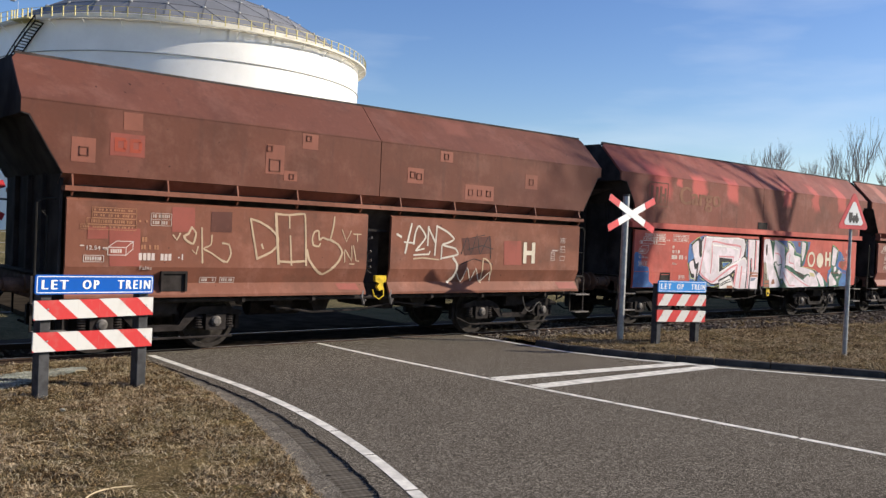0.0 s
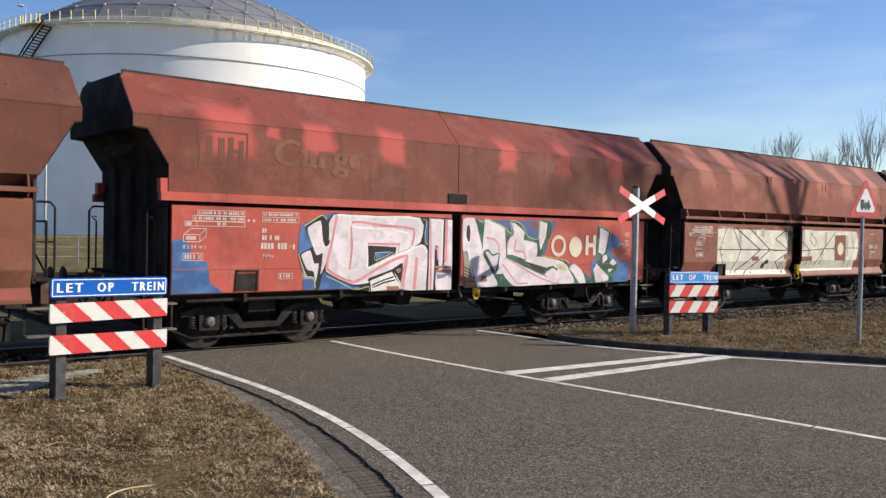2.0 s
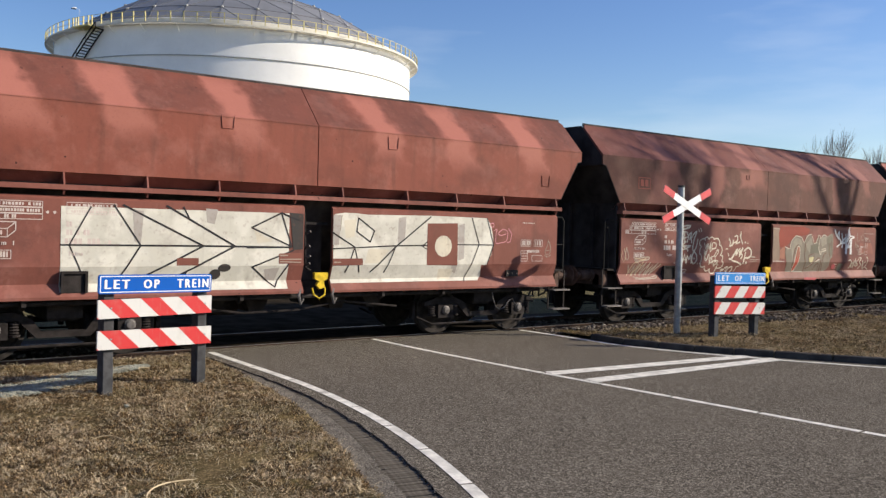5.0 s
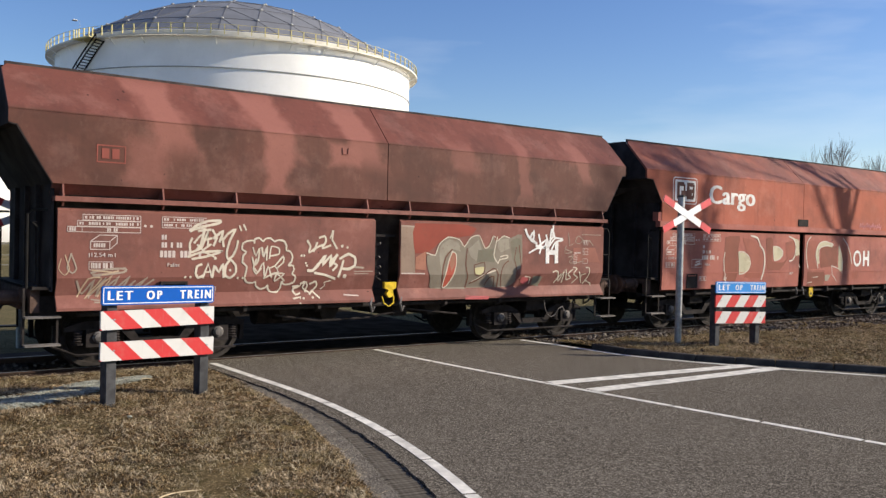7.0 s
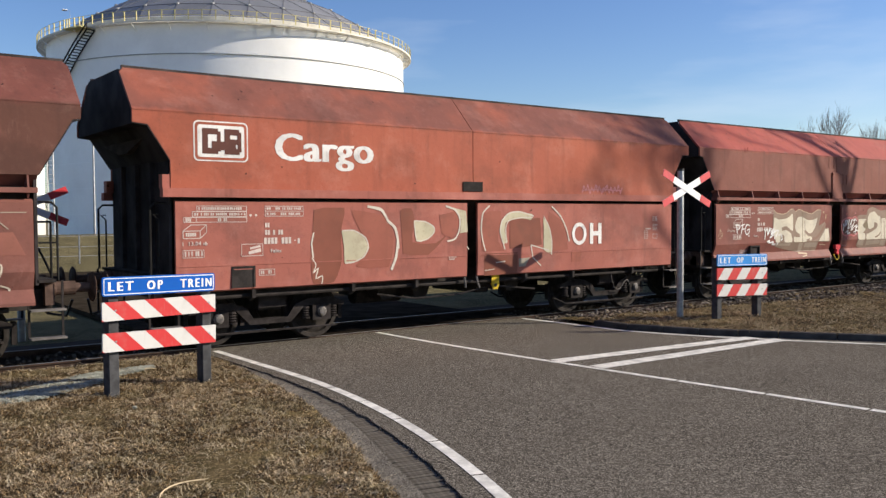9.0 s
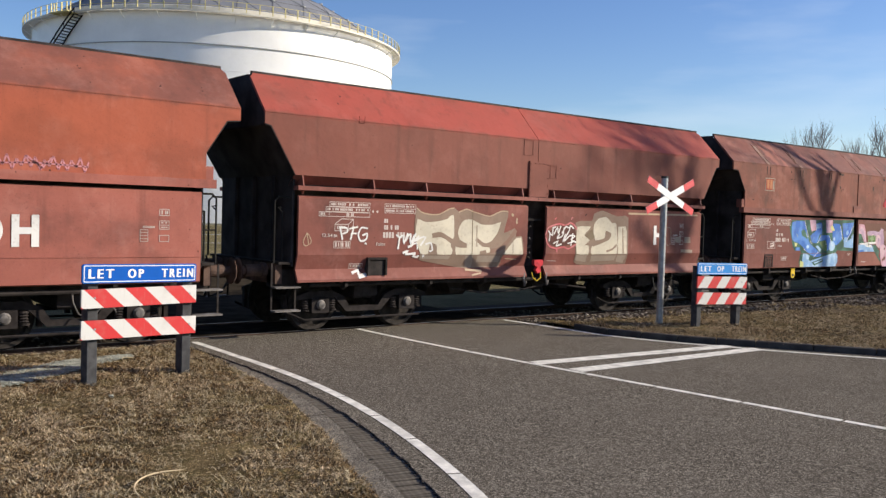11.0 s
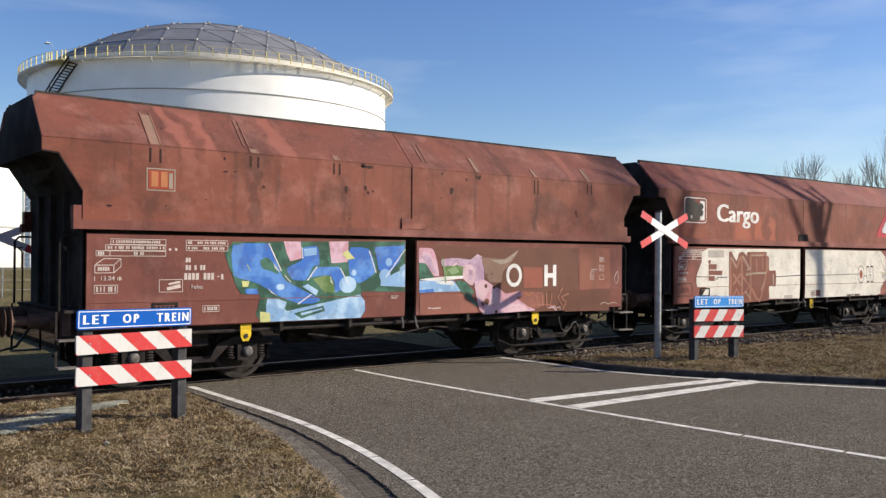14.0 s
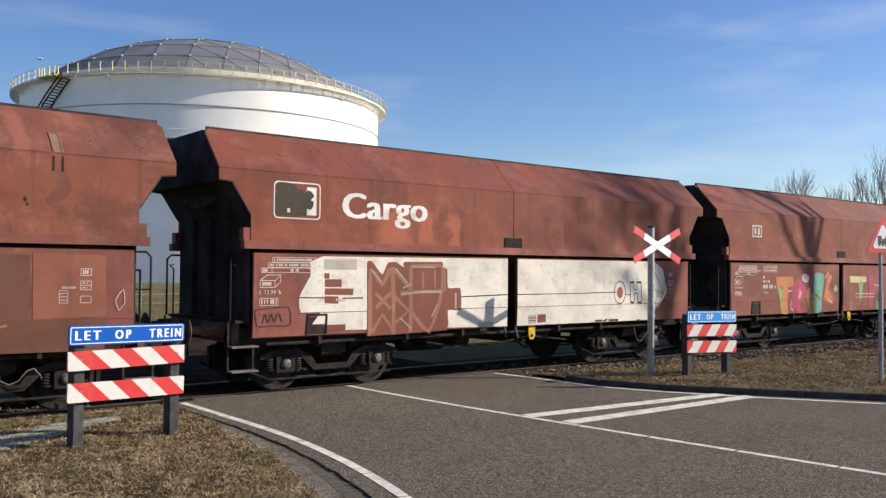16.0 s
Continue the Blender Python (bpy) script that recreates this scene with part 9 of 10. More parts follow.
for (key, side, colour, _), (verts, faces) in ART.items():
    ob = from_arrays("lettering" if colour in MARKS else "graffiti", verts, faces, M["spray_" + colour], DOORS[key][side])
    if colour not in MARKS:
        bm = B()
        bm.from_mesh(ob.data)
        bmesh.ops.remove_doubles(bm, verts=bm.verts, dist=0.0001)
        bm.to_mesh(ob.data)
        bm.free()
    else:
        tagged(ob, "small pale stencilled load and weight markings", kind="stuff")


# ---- details on the upper bodies ----
SKIN = -WIDE


def plate(w, x0, x1, z0, z1, colour, off=0.004, name="paint_patch"):
    bm = B()
    box(bm, x0, x1, SKIN - off, SKIN + 0.002, z0, z1)
    return part(name, bm, colour, w)


def bracket(w, x, z, paint, k=0.8):
    """A small welded U-shaped step bracket."""
    bm = B()
    for a, b in (((-0.07, 0.08), (-0.06, -0.07)), ((-0.06, -0.07), (0.06, -0.07)), ((0.06, -0.07), (0.07, 0.08))):
        tube(bm, (x + a[0] * k, SKIN - 0.007, z + a[1] * k * 0.9), (x + b[0] * k, SKIN - 0.007, z + b[1] * k * 0.9), 0.0065, 6)
    part("bracket", bm, paint, w)


def hatch(w, x, z, size, paint):
    """A small square welded cover with a raised rim."""
    bm = B()
    k = size / 2
    for a, b, c, d in ((-k, k, k - 0.014, k), (-k, k, -k, -k + 0.014), (-k, -k + 0.014, -k, k), (k - 0.014, k, -k, k)):
        box(bm, x + a, x + b, SKIN - 0.014, SKIN + 0.002, z + c, z + d)
    part("hatch", bm, paint, w)


for x0, x1, z0, z1, lids in ((-5.33, -5.0, 2.8, 3.14, ((0.17, 0.15, 0.13),)), (-4.62, -4.34, 3.31, 3.56, ()), (-2.33, -1.99, 2.86, 3.33, ((0.07, 0.4, 0.1), (0.17, 0.14, 0.2))), (-1.985, -1.74, 2.77, 2.93, ((0.14, 0.07, 0.09),)), (-1.66, -1.36, 3.32, 3.57, ((0.12, 0.17, 0.1),)), (0.56, 0.93, 2.91, 3.19, ((0.12, 0.15, 0.12), (0.27, 0.13, 0.12))), (1.32, 1.63, 3.36, 3.56, ((0.15, 0.1, 0.11),)), (1.97, 2.73, 2.69, 2.98, ((0.15, 0.14, 0.12), (0.38, 0.14, 0.12), (0.62, 0.14, 0.12))), (3.60, 3.96, 3.0, 3.29, ((0.18, 0.14, 0.13),))):
    plate(W["A"], x0, x1, z0, z1, M["spray_patch"])
    for x, z, size in lids:
        hatch(W["A"], x0 + x, z0 + z, size, COATS["A"][0])
plate(W["A"], -4.80, -4.30, 2.93, 3.25, M["spray_rose"])
for x in (-4.74, -4.52):
    for a, b, c, d in ((0, 0.05, 2.99, 3.19), (0.05, 0.16, 3.14, 3.19), (0.05, 0.16, 2.99, 3.04), (0.13, 0.18, 3.03, 3.15)):
        plate(W["A"], x + a, x + b, c, d, M["spray_logo"], 0.006, "emblem_stroke")
for key, x0, x1, z0, z1 in (("D", -4.87, -4.47, 2.95, 3.2), ("G", -4.82, -4.39, 2.93, 3.26)):
    if key == "G":
        plate(W[key], x0 + 0.03, x1 - 0.03, z0 + 0.03, z1 - 0.03, M["spray_logo"], 0.003, "emblem_ground")
    t = 0.018
    bm = B()
    for a, b, c, d in ((x0, x1, z1 - t, z1), (x0, x1, z0, z0 + t), (x0, x0 + t, z0 + t, z1 - t), (x1 - t, x1, z0 + t, z1 - t)):
        box(bm, a, b, SKIN - 0.004, SKIN + 0.002, c, d)
    part("emblem_frame", bm, M["spray_fanl" if key == "G" else "spray_rose"], W[key], "thin pale emblem border")
    bm = B()
    for u in (x0 + 0.07, x0 + 0.21):
        # two worn plain blocks
        zb, zt = z0 + 0.06, z1 - 0.05
        box(bm, u, u + 0.1, SKIN - 0.006, SKIN + 0.002, zb, zt)
    part("emblem_stroke", bm, M["spray_orangel" if key == "G" else "spray_rose"], W[key], "faded orange emblem strokes")
plate(W["G"], -4.49, -4.43, 2.97, 3.2, M["spray_fanl"], 0.0065, "emblem_stroke")
for key, x0, x1, z0, z1 in (("I", -4.68, -4.25, 2.96, 3.27),):
    bm = B()
    t = 0.035
    for a, b, c, d in ((x0, x1, z1 - t, z1), (x0, x1, z0, z0 + t), (x0, x0 + t, z0 + t, z1 - t), (x1 - t, x1, z0 + t, z1 - t), (x0 + 0.1, x0 + 0.17, z0 + 0.07, z1 - 0.07), (x0 + 0.25, x0 + 0.33, z0 + 0.07, z1 - 0.07)):
        box(bm, a, b, SKIN - 0.004, SKIN + 0.002, c, d)
    part("emblem", bm, M["spray_pale"], W[key], "faded square emblem")
for key, x, z in (("C", -1.6, 3.52), ("C", 1.4, 3.42), ("C", 5.0, 2.96), ("D", -0.9, 3.4), ("F", -4.2, 3.62)):
    bracket(W[key], x, z, COATS[key][0], 1.5 if key == "C" else 0.8)
# torn-off straps over one roof edge: pale rails up the slope and rust runs below
for x, up, wide, run in ((-4.69, 0.72, 0.15, 0.26), (-3.12, 0.10, 0.13, 0.22), (-3.22, 0.62, 0.08, 0.0), (-1.62, 0.12, 0.11, 0.24), (0.3, 0.5, 0.1, 0.0), (1.49, 0.42, 0.1, 0.12), (3.02, 0.24, 0.1, 0.34), (4.58, 0.42, 0.12, 0.26)):
    strap = tagged(new("roof_strap"), "rusted strap torn off over the roof edge")
    strap.parent = W["G"]
    lean = Vector((0.0, TOP_Y - WIDE, CREASE - TOP_Z)).normalized() * -1
    out = Vector((0.0, lean.z * -1, lean.y))
    foot = Vector((x, SKIN, CREASE))
    shift = 0.14 if run == 0.0 else 0.0
    for a in (-wide / 2, wide / 2):
        p = foot + Vector((a, 0, 0)) + lean * (0.01 + shift)
        q = p + lean * up
        bm = B()
        prism(bm, [p + Vector((-0.011, 0, 0)), p + Vector((0.011, 0, 0)), q + Vector((0.008, 0, 0)), q + Vector((-0.008, 0, 0))], out * 0.004, out * 0.006)
        part("weld_bead", bm, M["spray_strap"], strap, "pale weld bead")
        if run:
            bm = B()
            box(bm, x + a - 0.013, x + a + 0.013, SKIN - 0.005, SKIN + 0.002, CREASE - run, CREASE - 0.05)
            part("rust_run", bm, M["spray_scab"], strap, "dark rust run")
    if run:
        bm = B()
        prism(bm, [foot + Vector((-wide / 2, 0, 0)), foot + Vector((wide / 2, 0, 0)), foot + Vector((wide / 2, 0, 0)) + lean * up * 0.95, foot + Vector((-wide / 2, 0, 0)) + lean * up * 0.95], out * 0.001, out * 0.003)
        part("bare_patch", bm, M["spray_fan"], strap, "bare worn strip")


def scab(w, x, z, rx, rz, seed):
    """A ragged flake of dark rust on the side sheet."""
    rng = random.Random(seed)
    bm = B()
    ring = [(x + rx * math.cos(a) * rng.uniform(0.45, 1.1), z + rz * math.sin(a) * rng.uniform(0.45, 1.1)) for a in (2 * math.pi * i / 11 for i in range(11))]
    prism(bm, [(u, SKIN - 0.004, v) for u, v in ring], (0, 0, 0), (0, 0.005, 0))
    part("rust_scab", bm, M["spray_scab"], w, "ragged flake of dark rust")


for i, (x, z, rx, rz) in enumerate(((-5.34, 2.69, 0.05, 0.02), (-3.6, 3.28, 0.07, 0.013), (-3.44, 3.29, 0.05, 0.013), (-2.96, 3.08, 0.03, 0.03), (-3.62, 3.48, 0.03, 0.03), (-1.02, 3.53, 0.15, 0.03), (-1.1, 3.56, 0.05, 0.05), (-1.44, 3.13, 0.05, 0.075), (-1.05, 3.17, 0.045, 0.06), (-1.0, 3.09, 0.03, 0.04), (-0.9, 3.12, 0.02, 0.025), (0.84, 3.22, 0.06, 0.07), (0.62, 3.52, 0.03, 0.025), (1.2, 3.45, 0.025, 0.04), (1.5, 3.5, 0.05, 0.05), (4.17, 2.94, 0.03, 0.04), (4.2, 2.88, 0.02, 0.03))):
    scab(W["G"], x, z, rx, rz, i)
# the bolted cover over one wagon's middle seam
cover = plate(W["F"], -0.29, 0.24, 2.47, 3.17, COATS["F"][0], 0.03, "seam_cover")
bm = B()
for z in (2.55, 2.7, 2.85, 3.0, 3.12):
    for x in (-0.26, 0.21):
        tube(bm, (x, SKIN - 0.03, z), (x, SKIN - 0.042, z), 0.014, 6)
for x in (-0.14, -0.02, 0.1):
    tube(bm, (x, SKIN - 0.03, 3.13), (x, SKIN - 0.042, 3.13), 0.014, 6)
part("bolt", bm, COATS["F"][0], cover)
for x0, x1, z0, z1 in ((-0.44, -0.19, 3.28, 3.58), (0.29, 0.47, 2.86, 3.12)):
    bm = B()
    for a, b, c, d in ((x0, x1, z1 - 0.012, z1), (x0, x1, z0, z0 + 0.012), (x0, x0 + 0.012, z0, z1), (x1 - 0.012, x1, z0, z1)):
        box(bm, a, b, SKIN - 0.008, SKIN + 0.002, c, d)
    part("weld_seam", bm, COATS["F"][0], W["F"])
plate(W["G"], -0.29, 0.26, 2.49, 2.60, COATS["G"][0], 0.022, "seam_cover")
plate(W["G"], -0.065, -0.02, 2.60, CREASE - 0.01, COATS["G"][0], 0.016, "seam_bead")
# owner's panel and word on two wagons
for key, x0, z0, blot in (("E", -5.35, 2.89, False), ("H", -5.31, 2.85, True), ("B", -4.95, 2.98, None)):
    w = W[key]
    if blot is not None:
        bm = B()
        board(bm, x0, x0 + 0.86, z0, z0 + 0.60, SKIN - 0.004, SKIN + 0.002, 0.07)
        em = part("emblem", bm, M["spray_white"], w, "white rounded emblem panel, partly overpainted")
        bm = B()
        board(bm, x0 + 0.02, x0 + 0.84, z0 + 0.02, z0 + 0.58, SKIN - 0.006, SKIN - 0.003, 0.06)
        part("field", bm, COATS[key][0], em)
        bm = B()
        if blot:
            board(bm, x0 + 0.60, x0 + 0.78, z0 + 0.07, z0 + 0.53, SKIN - 0.008, SKIN - 0.005, 0.01)
        else:
            board(bm, x0 + 0.06, x0 + 0.80, z0 + 0.06, z0 + 0.54, SKIN - 0.008, SKIN - 0.005, 0.04)
        part("field", bm, M["spray_white"], em)
        strokes = ((0.24, 0.29, 0.10, 0.17), (0.60, 0.64, 0.10, 0.17)) if blot else ((0.13, 0.22, 0.11, 0.49), (0.22, 0.38, 0.40, 0.49), (0.22, 0.38, 0.11, 0.20), (0.36, 0.42, 0.15, 0.45), (0.48, 0.57, 0.11, 0.49), (0.57, 0.72, 0.40, 0.49), (0.57, 0.72, 0.26, 0.34), (0.57, 0.72, 0.11, 0.20), (0.69, 0.75, 0.15, 0.45), (0.28, 0.66, 0.17, 0.30))
        for i, (a, b, c, d) in enumerate(strokes):
            bm = B()
            box(bm, x0 + a, x0 + b, SKIN - 0.010 - 0.0004 * i, SKIN - 0.007, z0 + c, z0 + d)
            part("shape", bm, M["spray_dull" if not blot else "spray_pale"], em)
        if blot:
            # ragged dark overpaint over the left of the panel
            rng = random.Random(31)
            rim = [(0.05, 0.05), (0.2, 0.04), (0.38, 0.05), (0.60, 0.06), (0.60, 0.16), (0.66, 0.16), (0.72, 0.22), (0.73, 0.29), (0.68, 0.33), (0.73, 0.39), (0.70, 0.46), (0.62, 0.47), (0.57, 0.42), (0.50, 0.49), (0.42, 0.46), (0.38, 0.56), (0.24, 0.57), (0.10, 0.58), (0.04, 0.5), (0.03, 0.25)]
            bm = B()
            prism(bm, [(x0 + u + rng.uniform(-0.012, 0.012), SKIN - 0.0095, z0 + v + rng.uniform(-0.012, 0.012)) for u, v in rim], (0, 0, 0), (0, 0.003, 0))
            part("overpaint", bm, M["spray_blot"], em, "ragged dark overpaint")
    else:
        for a, b, c, d in ((-5.24, -4.42, 3.42, 3.45), (-5.24, -4.42, 2.87, 2.90), (-5.24, -5.21, 2.9, 3.42), (-4.45, -4.42, 2.9, 3.42), (-5.12, -5.02, 2.96, 3.36), (-4.92, -4.82, 2.98, 3.34), (-4.76, -4.67, 2.96, 3.36), (-4.58, -4.5, 2.98, 3.32), (-4.67, -4.58, 3.12, 3.18)):
            plate(w, a, b, c, d, M["spray_ghost"], 0.003, "emblem_stroke")
    word = lettering("Cargo", 0.62, M["spray_white"] if blot is not None else M["spray_faded"], w, pose({"E": -3.13, "H": -3.12, "B": -3.06}[key], SKIN - 0.004, {"E": 3.13, "H": 3.10, "B": 3.17}[key], 90) @ Matrix.Diagonal((1.14, 1.0, 1.0, 1.0)), 0.0, 1.04, 0.025)
    tagged(word, "white painted word on the side" if blot is not None else "faded painted-over word")
# riveted dark plate low on one door
bm = B()
box(bm, 4.07, 4.37, -1.430, -1.37, 1.10, 1.225)
rivets = part("riveted_plate", bm, M["under"], DOORS["C"][1], "dark riveted cover plate")
bm = B()
for x in (4.11, 4.22, 4.33):
    box(bm, x - 0.01, x + 0.01, -1.436, -1.428, 1.15, 1.17)
part("rivet", bm, M["spray_fanl"], rivets)
# boxed inspection windows low on the doors
for key, x0, x1, z0, z1 in (("A", -3.99, -3.58, 0.98, 1.28), ("F", -4.02, -3.62, 0.98, 1.29), ("D", -3.95, -3.55, 0.98, 1.28), ("C", -3.95, -3.6, 0.98, 1.28), ("E", -4.78, -4.39, 0.97, 1.30), ("H", -4.68, -4.29, 0.97, 1.30), ("B", -4.6, -4.2, 0.97, 1.30), ("G", -4.72, -4.33, 0.97, 1.30), ("I", -4.7, -4.3, 0.97, 1.3)):
    out = -1.485 if KINDS[key].ribbed else -1.462
    bm = B()
    t = 0.035
    for a, b, c, d in ((x0, x1, z1 - t, z1), (x0, x0 + t, z0, z1 - t), (x1 - t, x1, z0, z1 - t)):
        box(bm, a, b, out, -1.30, c, d)
    f = part("window_frame", bm, M["under"], DOORS[key][0], "dark boxed inspection window")
    bm = B()
    box(bm, x0 + t, x1 - t, -1.452, -1.448, z0, z1 - t)
    part("backing", bm, M["under"], f)
    if key == "G":
        bm = B()
        for i in range(5):
            x = x0 + t + (x1 - x0 - 2 * t) * (i + 0.5) / 5
            box(bm, x - 0.005, x + 0.005, -1.458, -1.452, z0, z1 - t)
        part("mesh_grille", bm, M["spray_rust"], f)


def skin_tag(w, material, width, paths, label):
    """Thin sprayed strokes on the upper side sheet."""
    bm = B()
    for path in paths:
        for (xa, za), (xb, zb) in zip(path, path[1:]):
            d = (Vector((xb, zb)) - Vector((xa, za))).normalized() * width / 2
            v = [bm.verts.new((x, SKIN - 0.004, z)) for x, z in ((xa - d.y, za + d.x), (xb - d.y, zb + d.x), (xb + d.y, zb - d.x), (xa + d.y, za - d.x))]
            bm.faces.new(v)
    part("graffiti", bm, material, w, label)


tag = [[(2.8 + i * 0.115 + (0.05 if j else 0.0), 2.52 + (0.14 if j else 0.0) + 0.03 * math.sin(i * 2.3)) for i in range(11) for j in (0, 1)], [(2.8, 2.56), (3.3, 2.59), (4.0, 2.57)], [(3.2, 2.68), (3.4, 2.52), (3.52, 2.67)]]
skin_tag(W["E"], M["spray_pinkb"], 0.022, tag, "thin pale pink scribble")
# readable class and length marks by the load tables
for key in "BEGHI":
    e = -KINDS[key].door
    for text, size, x, z in (("13.04 m", 0.085, e + 0.33, 1.66), ("Falns", 0.085, e + 1.6, 1.52)):
        tagged(lettering(text, size, M["spray_mark"], DOORS[key][0], pose(x, -1.462, z, 90), 0.0, 1.1, 0.002), "small stencilled mark")
for key in "ACDF":
    e = -KINDS[key].door
    for text, x, z, tone in (("12.54 m", e + 0.58, 1.66, "spray_mark"), ("Falns", e + 1.6, 1.52, "spray_mark")) if key != "A" else (("12.54 m", -4.94, 1.605, "spray_mark"), ("Falns", -4.225, 1.325, "spray_markd")):
        tagged(lettering(text, 0.085, M[tone], DOORS[key][0], pose(x, -1.462, z, 90), 0.0, 1.1, 0.002), "small stencilled mark")


# ---- signs ----
def warning_board(label, m, stripe, tilts=(0.0, 0.0, 0.0), tall=0.212, rows=(0.875, 0.525), drop=0.0, posts=(-0.61, 0.61), blue="sign_blue"):
    """Two dark posts with a blue name board over two striped boards; x along the boards, the front towards -y."""
    t = tagged(new("warning_board"), label, "warning sign", "level crossing boards")
    for x in posts:
        bm = B()
        box(bm, x - 0.064, x + 0.064, -0.07, 0.07, -0.15, 1.33 - drop)
        bmesh.ops.bevel(bm, geom=list(bm.edges), offset=0.008, segments=1, affect="EDGES")
        part("post", bm, M["post"], t)
    # the board's own space has its origin at its middle
    bm = B()
    board(bm, -0.735, 0.735, -0.11, 0.11, -0.0125, 0.0125, 0.028)
    name = part("name_board", bm, M[blue], t, "blue board with white letters")
    name.matrix_basis = pose(0, -0.1125, 1.275 - drop, 0, tilts[0])
    bm = B()
    for x0, x1, z0, z1 in ((-0.705, 0.705, 0.086, 0.095), (-0.705, 0.705, -0.095, -0.086), (-0.718, -0.709, -0.082, 0.082), (0.709, 0.718, -0.082, 0.082)):
        box(bm, x0, x1, -0.0155, -0.011, z0, z1)
    for cx, cz in ((-0.705, 0.082), (0.705, 0.082), (-0.705, -0.082), (0.705, -0.082)):
        u, v = math.copysign(1, cx), math.copysign(1, cz)
        o = [(cx + u * q * math.cos(radians(g)), -0.0155, cz + v * q * math.sin(radians(g))) for q, gs in ((0.013, (0, 30, 60, 90)), (0.004, (90, 0))) for g in gs]
        prism(bm, o, (0, 0, 0), (0, 0.004, 0))
    part("border", bm, M["sign_white"], name)
    for word, x0, x1 in (("LET", -0.665, -0.355), ("OP", -0.185, 0.02), ("TREIN", 0.255, 0.69)):
        ob = lettering(word, 0.14, M["sign_white"], name, Matrix(), 0.0, 1.42, 0.007)
        xs, zs = [v.co.x for v in ob.data.vertices], [v.co.y for v in ob.data.vertices]
        k, q = (x1 - x0) / (max(xs) - min(xs)), 0.103 / (max(zs) - min(zs))
        ob.matrix_basis = pose((x0 + x1) / 2 - k * (max(xs) + min(xs)) / 2, -0.0145, -q * (max(zs) + min(zs)) / 2, 90) @ Matrix.Diagonal((k, q, 1, 1))
    for z, tilt in zip(rows, tilts[1:]):
        bm = B()
        box(bm, -0.74, 0.74, -0.013, 0.013, -tall / 2, tall / 2)
        s = part("striped_board", bm, stripe, t, "red and white striped reflective board")
        s.matrix_basis = pose(0, -0.112, z + tall / 2, 0, tilt)
        for x in posts:
            bm = B()
            tube(bm, (x, -0.02, 0.01), (x, -0.012, 0.01), 0.012, 6)
            part("bolt", bm, M["galv"], s)
    t.matrix_basis = m
    return t


def cross_sign(label, m):
    t = tagged(new("crossing_sign"), label, "railway crossing sign", "crossing signs")
    bm = B()
    tube(bm, (0, 0.09, -0.2), (0, 0.09, 2.93), 0.065, 14)
    p = part("pole", bm, M["galv"], t, "grey galvanised steel pole")
    bm = B()
    tube(bm, (0, 0.09, 2.92), (0, 0.09, 2.96), 0.07, 14)
    part("cap", bm, M["sign_black"], p)
    for i, a in enumerate((22.9, -22.9)):
        c, s = math.cos(radians(a)), math.sin(radians(a))
        u, v = Vector((c, 0, s)), Vector((-s, 0, c))

        def bar(x0, x1, y0, y1):
            return [Vector((0.08, y0, 2.575)) + u * x + v * z for x, z in ((x0, -0.067), (x1, -0.067), (x1, 0.067), (x0, 0.067))], (0, y1 - y0, 0)

        bm = B()
        o, d = bar(-0.775, 0.775, -0.004 - 0.006 * i, 0.004 - 0.006 * i)
        prism(bm, o, (0, 0, 0), d)
        arm = part("arm", bm, M["sign_white"], t, "white arm with red tips")
        for x0, x1 in ((-0.776, -0.445), (0.445, 0.776)):
            bm = B()
            o, d = bar(x0, x1, -0.008 - 0.006 * i, 0.0 - 0.006 * i)
            prism(bm, o, (0, 0, 0), d)
            part("red_tip", bm, M["sign_red"], arm)
    bm = B()
    box(bm, -0.02, 0.14, 0.006, 0.09, 2.55, 2.6)
    part("bracket", bm, M["galv"], t)
    t.matrix_basis = m
    return t


def triangle_sign(m):
    t = tagged(new("triangle_sign"), "red-edged triangular warning sign with a black locomotive", "road sign")
    bm = B()
    tube(bm, (0, 0.05, -0.2), (0, 0.05, 3.0), 0.03, 12)
    tube(bm, (0, 0.05, -0.1), (0, 0.05, 1.7), 0.042, 12)
    part("pole", bm, M["galv"], t, "grey steel pole")

    def tri(r, y0, y1):
        bm = B()
        o = []
        for a in (90, 210, 330):
            c = Vector((math.cos(radians(a)), 0, math.sin(radians(a)))) * (r - 0.05)
            o += [c + Vector((math.cos(radians(a + e)), 0, math.sin(radians(a + e)))) * 0.05 for e in (-55, -20, 20, 55)]
        prism(bm, [p + Vector((0, y0, 2.68)) for p in o], (0, 0, 0), (0, y1 - y0, 0))
        return bm

    plate = part("plate", tri(0.43, -0.004, 0.006), M["sign_red"], t, "red triangular plate")
    part("white_field", tri(0.275, -0.008, -0.003), M["sign_white"], plate)
    bm = B()
    for x0, x1, z0, z1 in ((-0.13, 0.13, 2.60, 2.66), (-0.13, -0.04, 2.66, 2.75), (-0.02, 0.10, 2.66, 2.70), (0.06, 0.09, 2.70, 2.74)):
        box(bm, x0, x1, -0.012, -0.007, z0, z1)
    for x in (-0.09, 0.0, 0.08):
        tube(bm, (x, -0.012, 2.585), (x, -0.007, 2.585), 0.026, 10)
    part("locomotive_mark", bm, M["sign_black"], plate, "black locomotive silhouette")
    t.matrix_basis = m
    return t


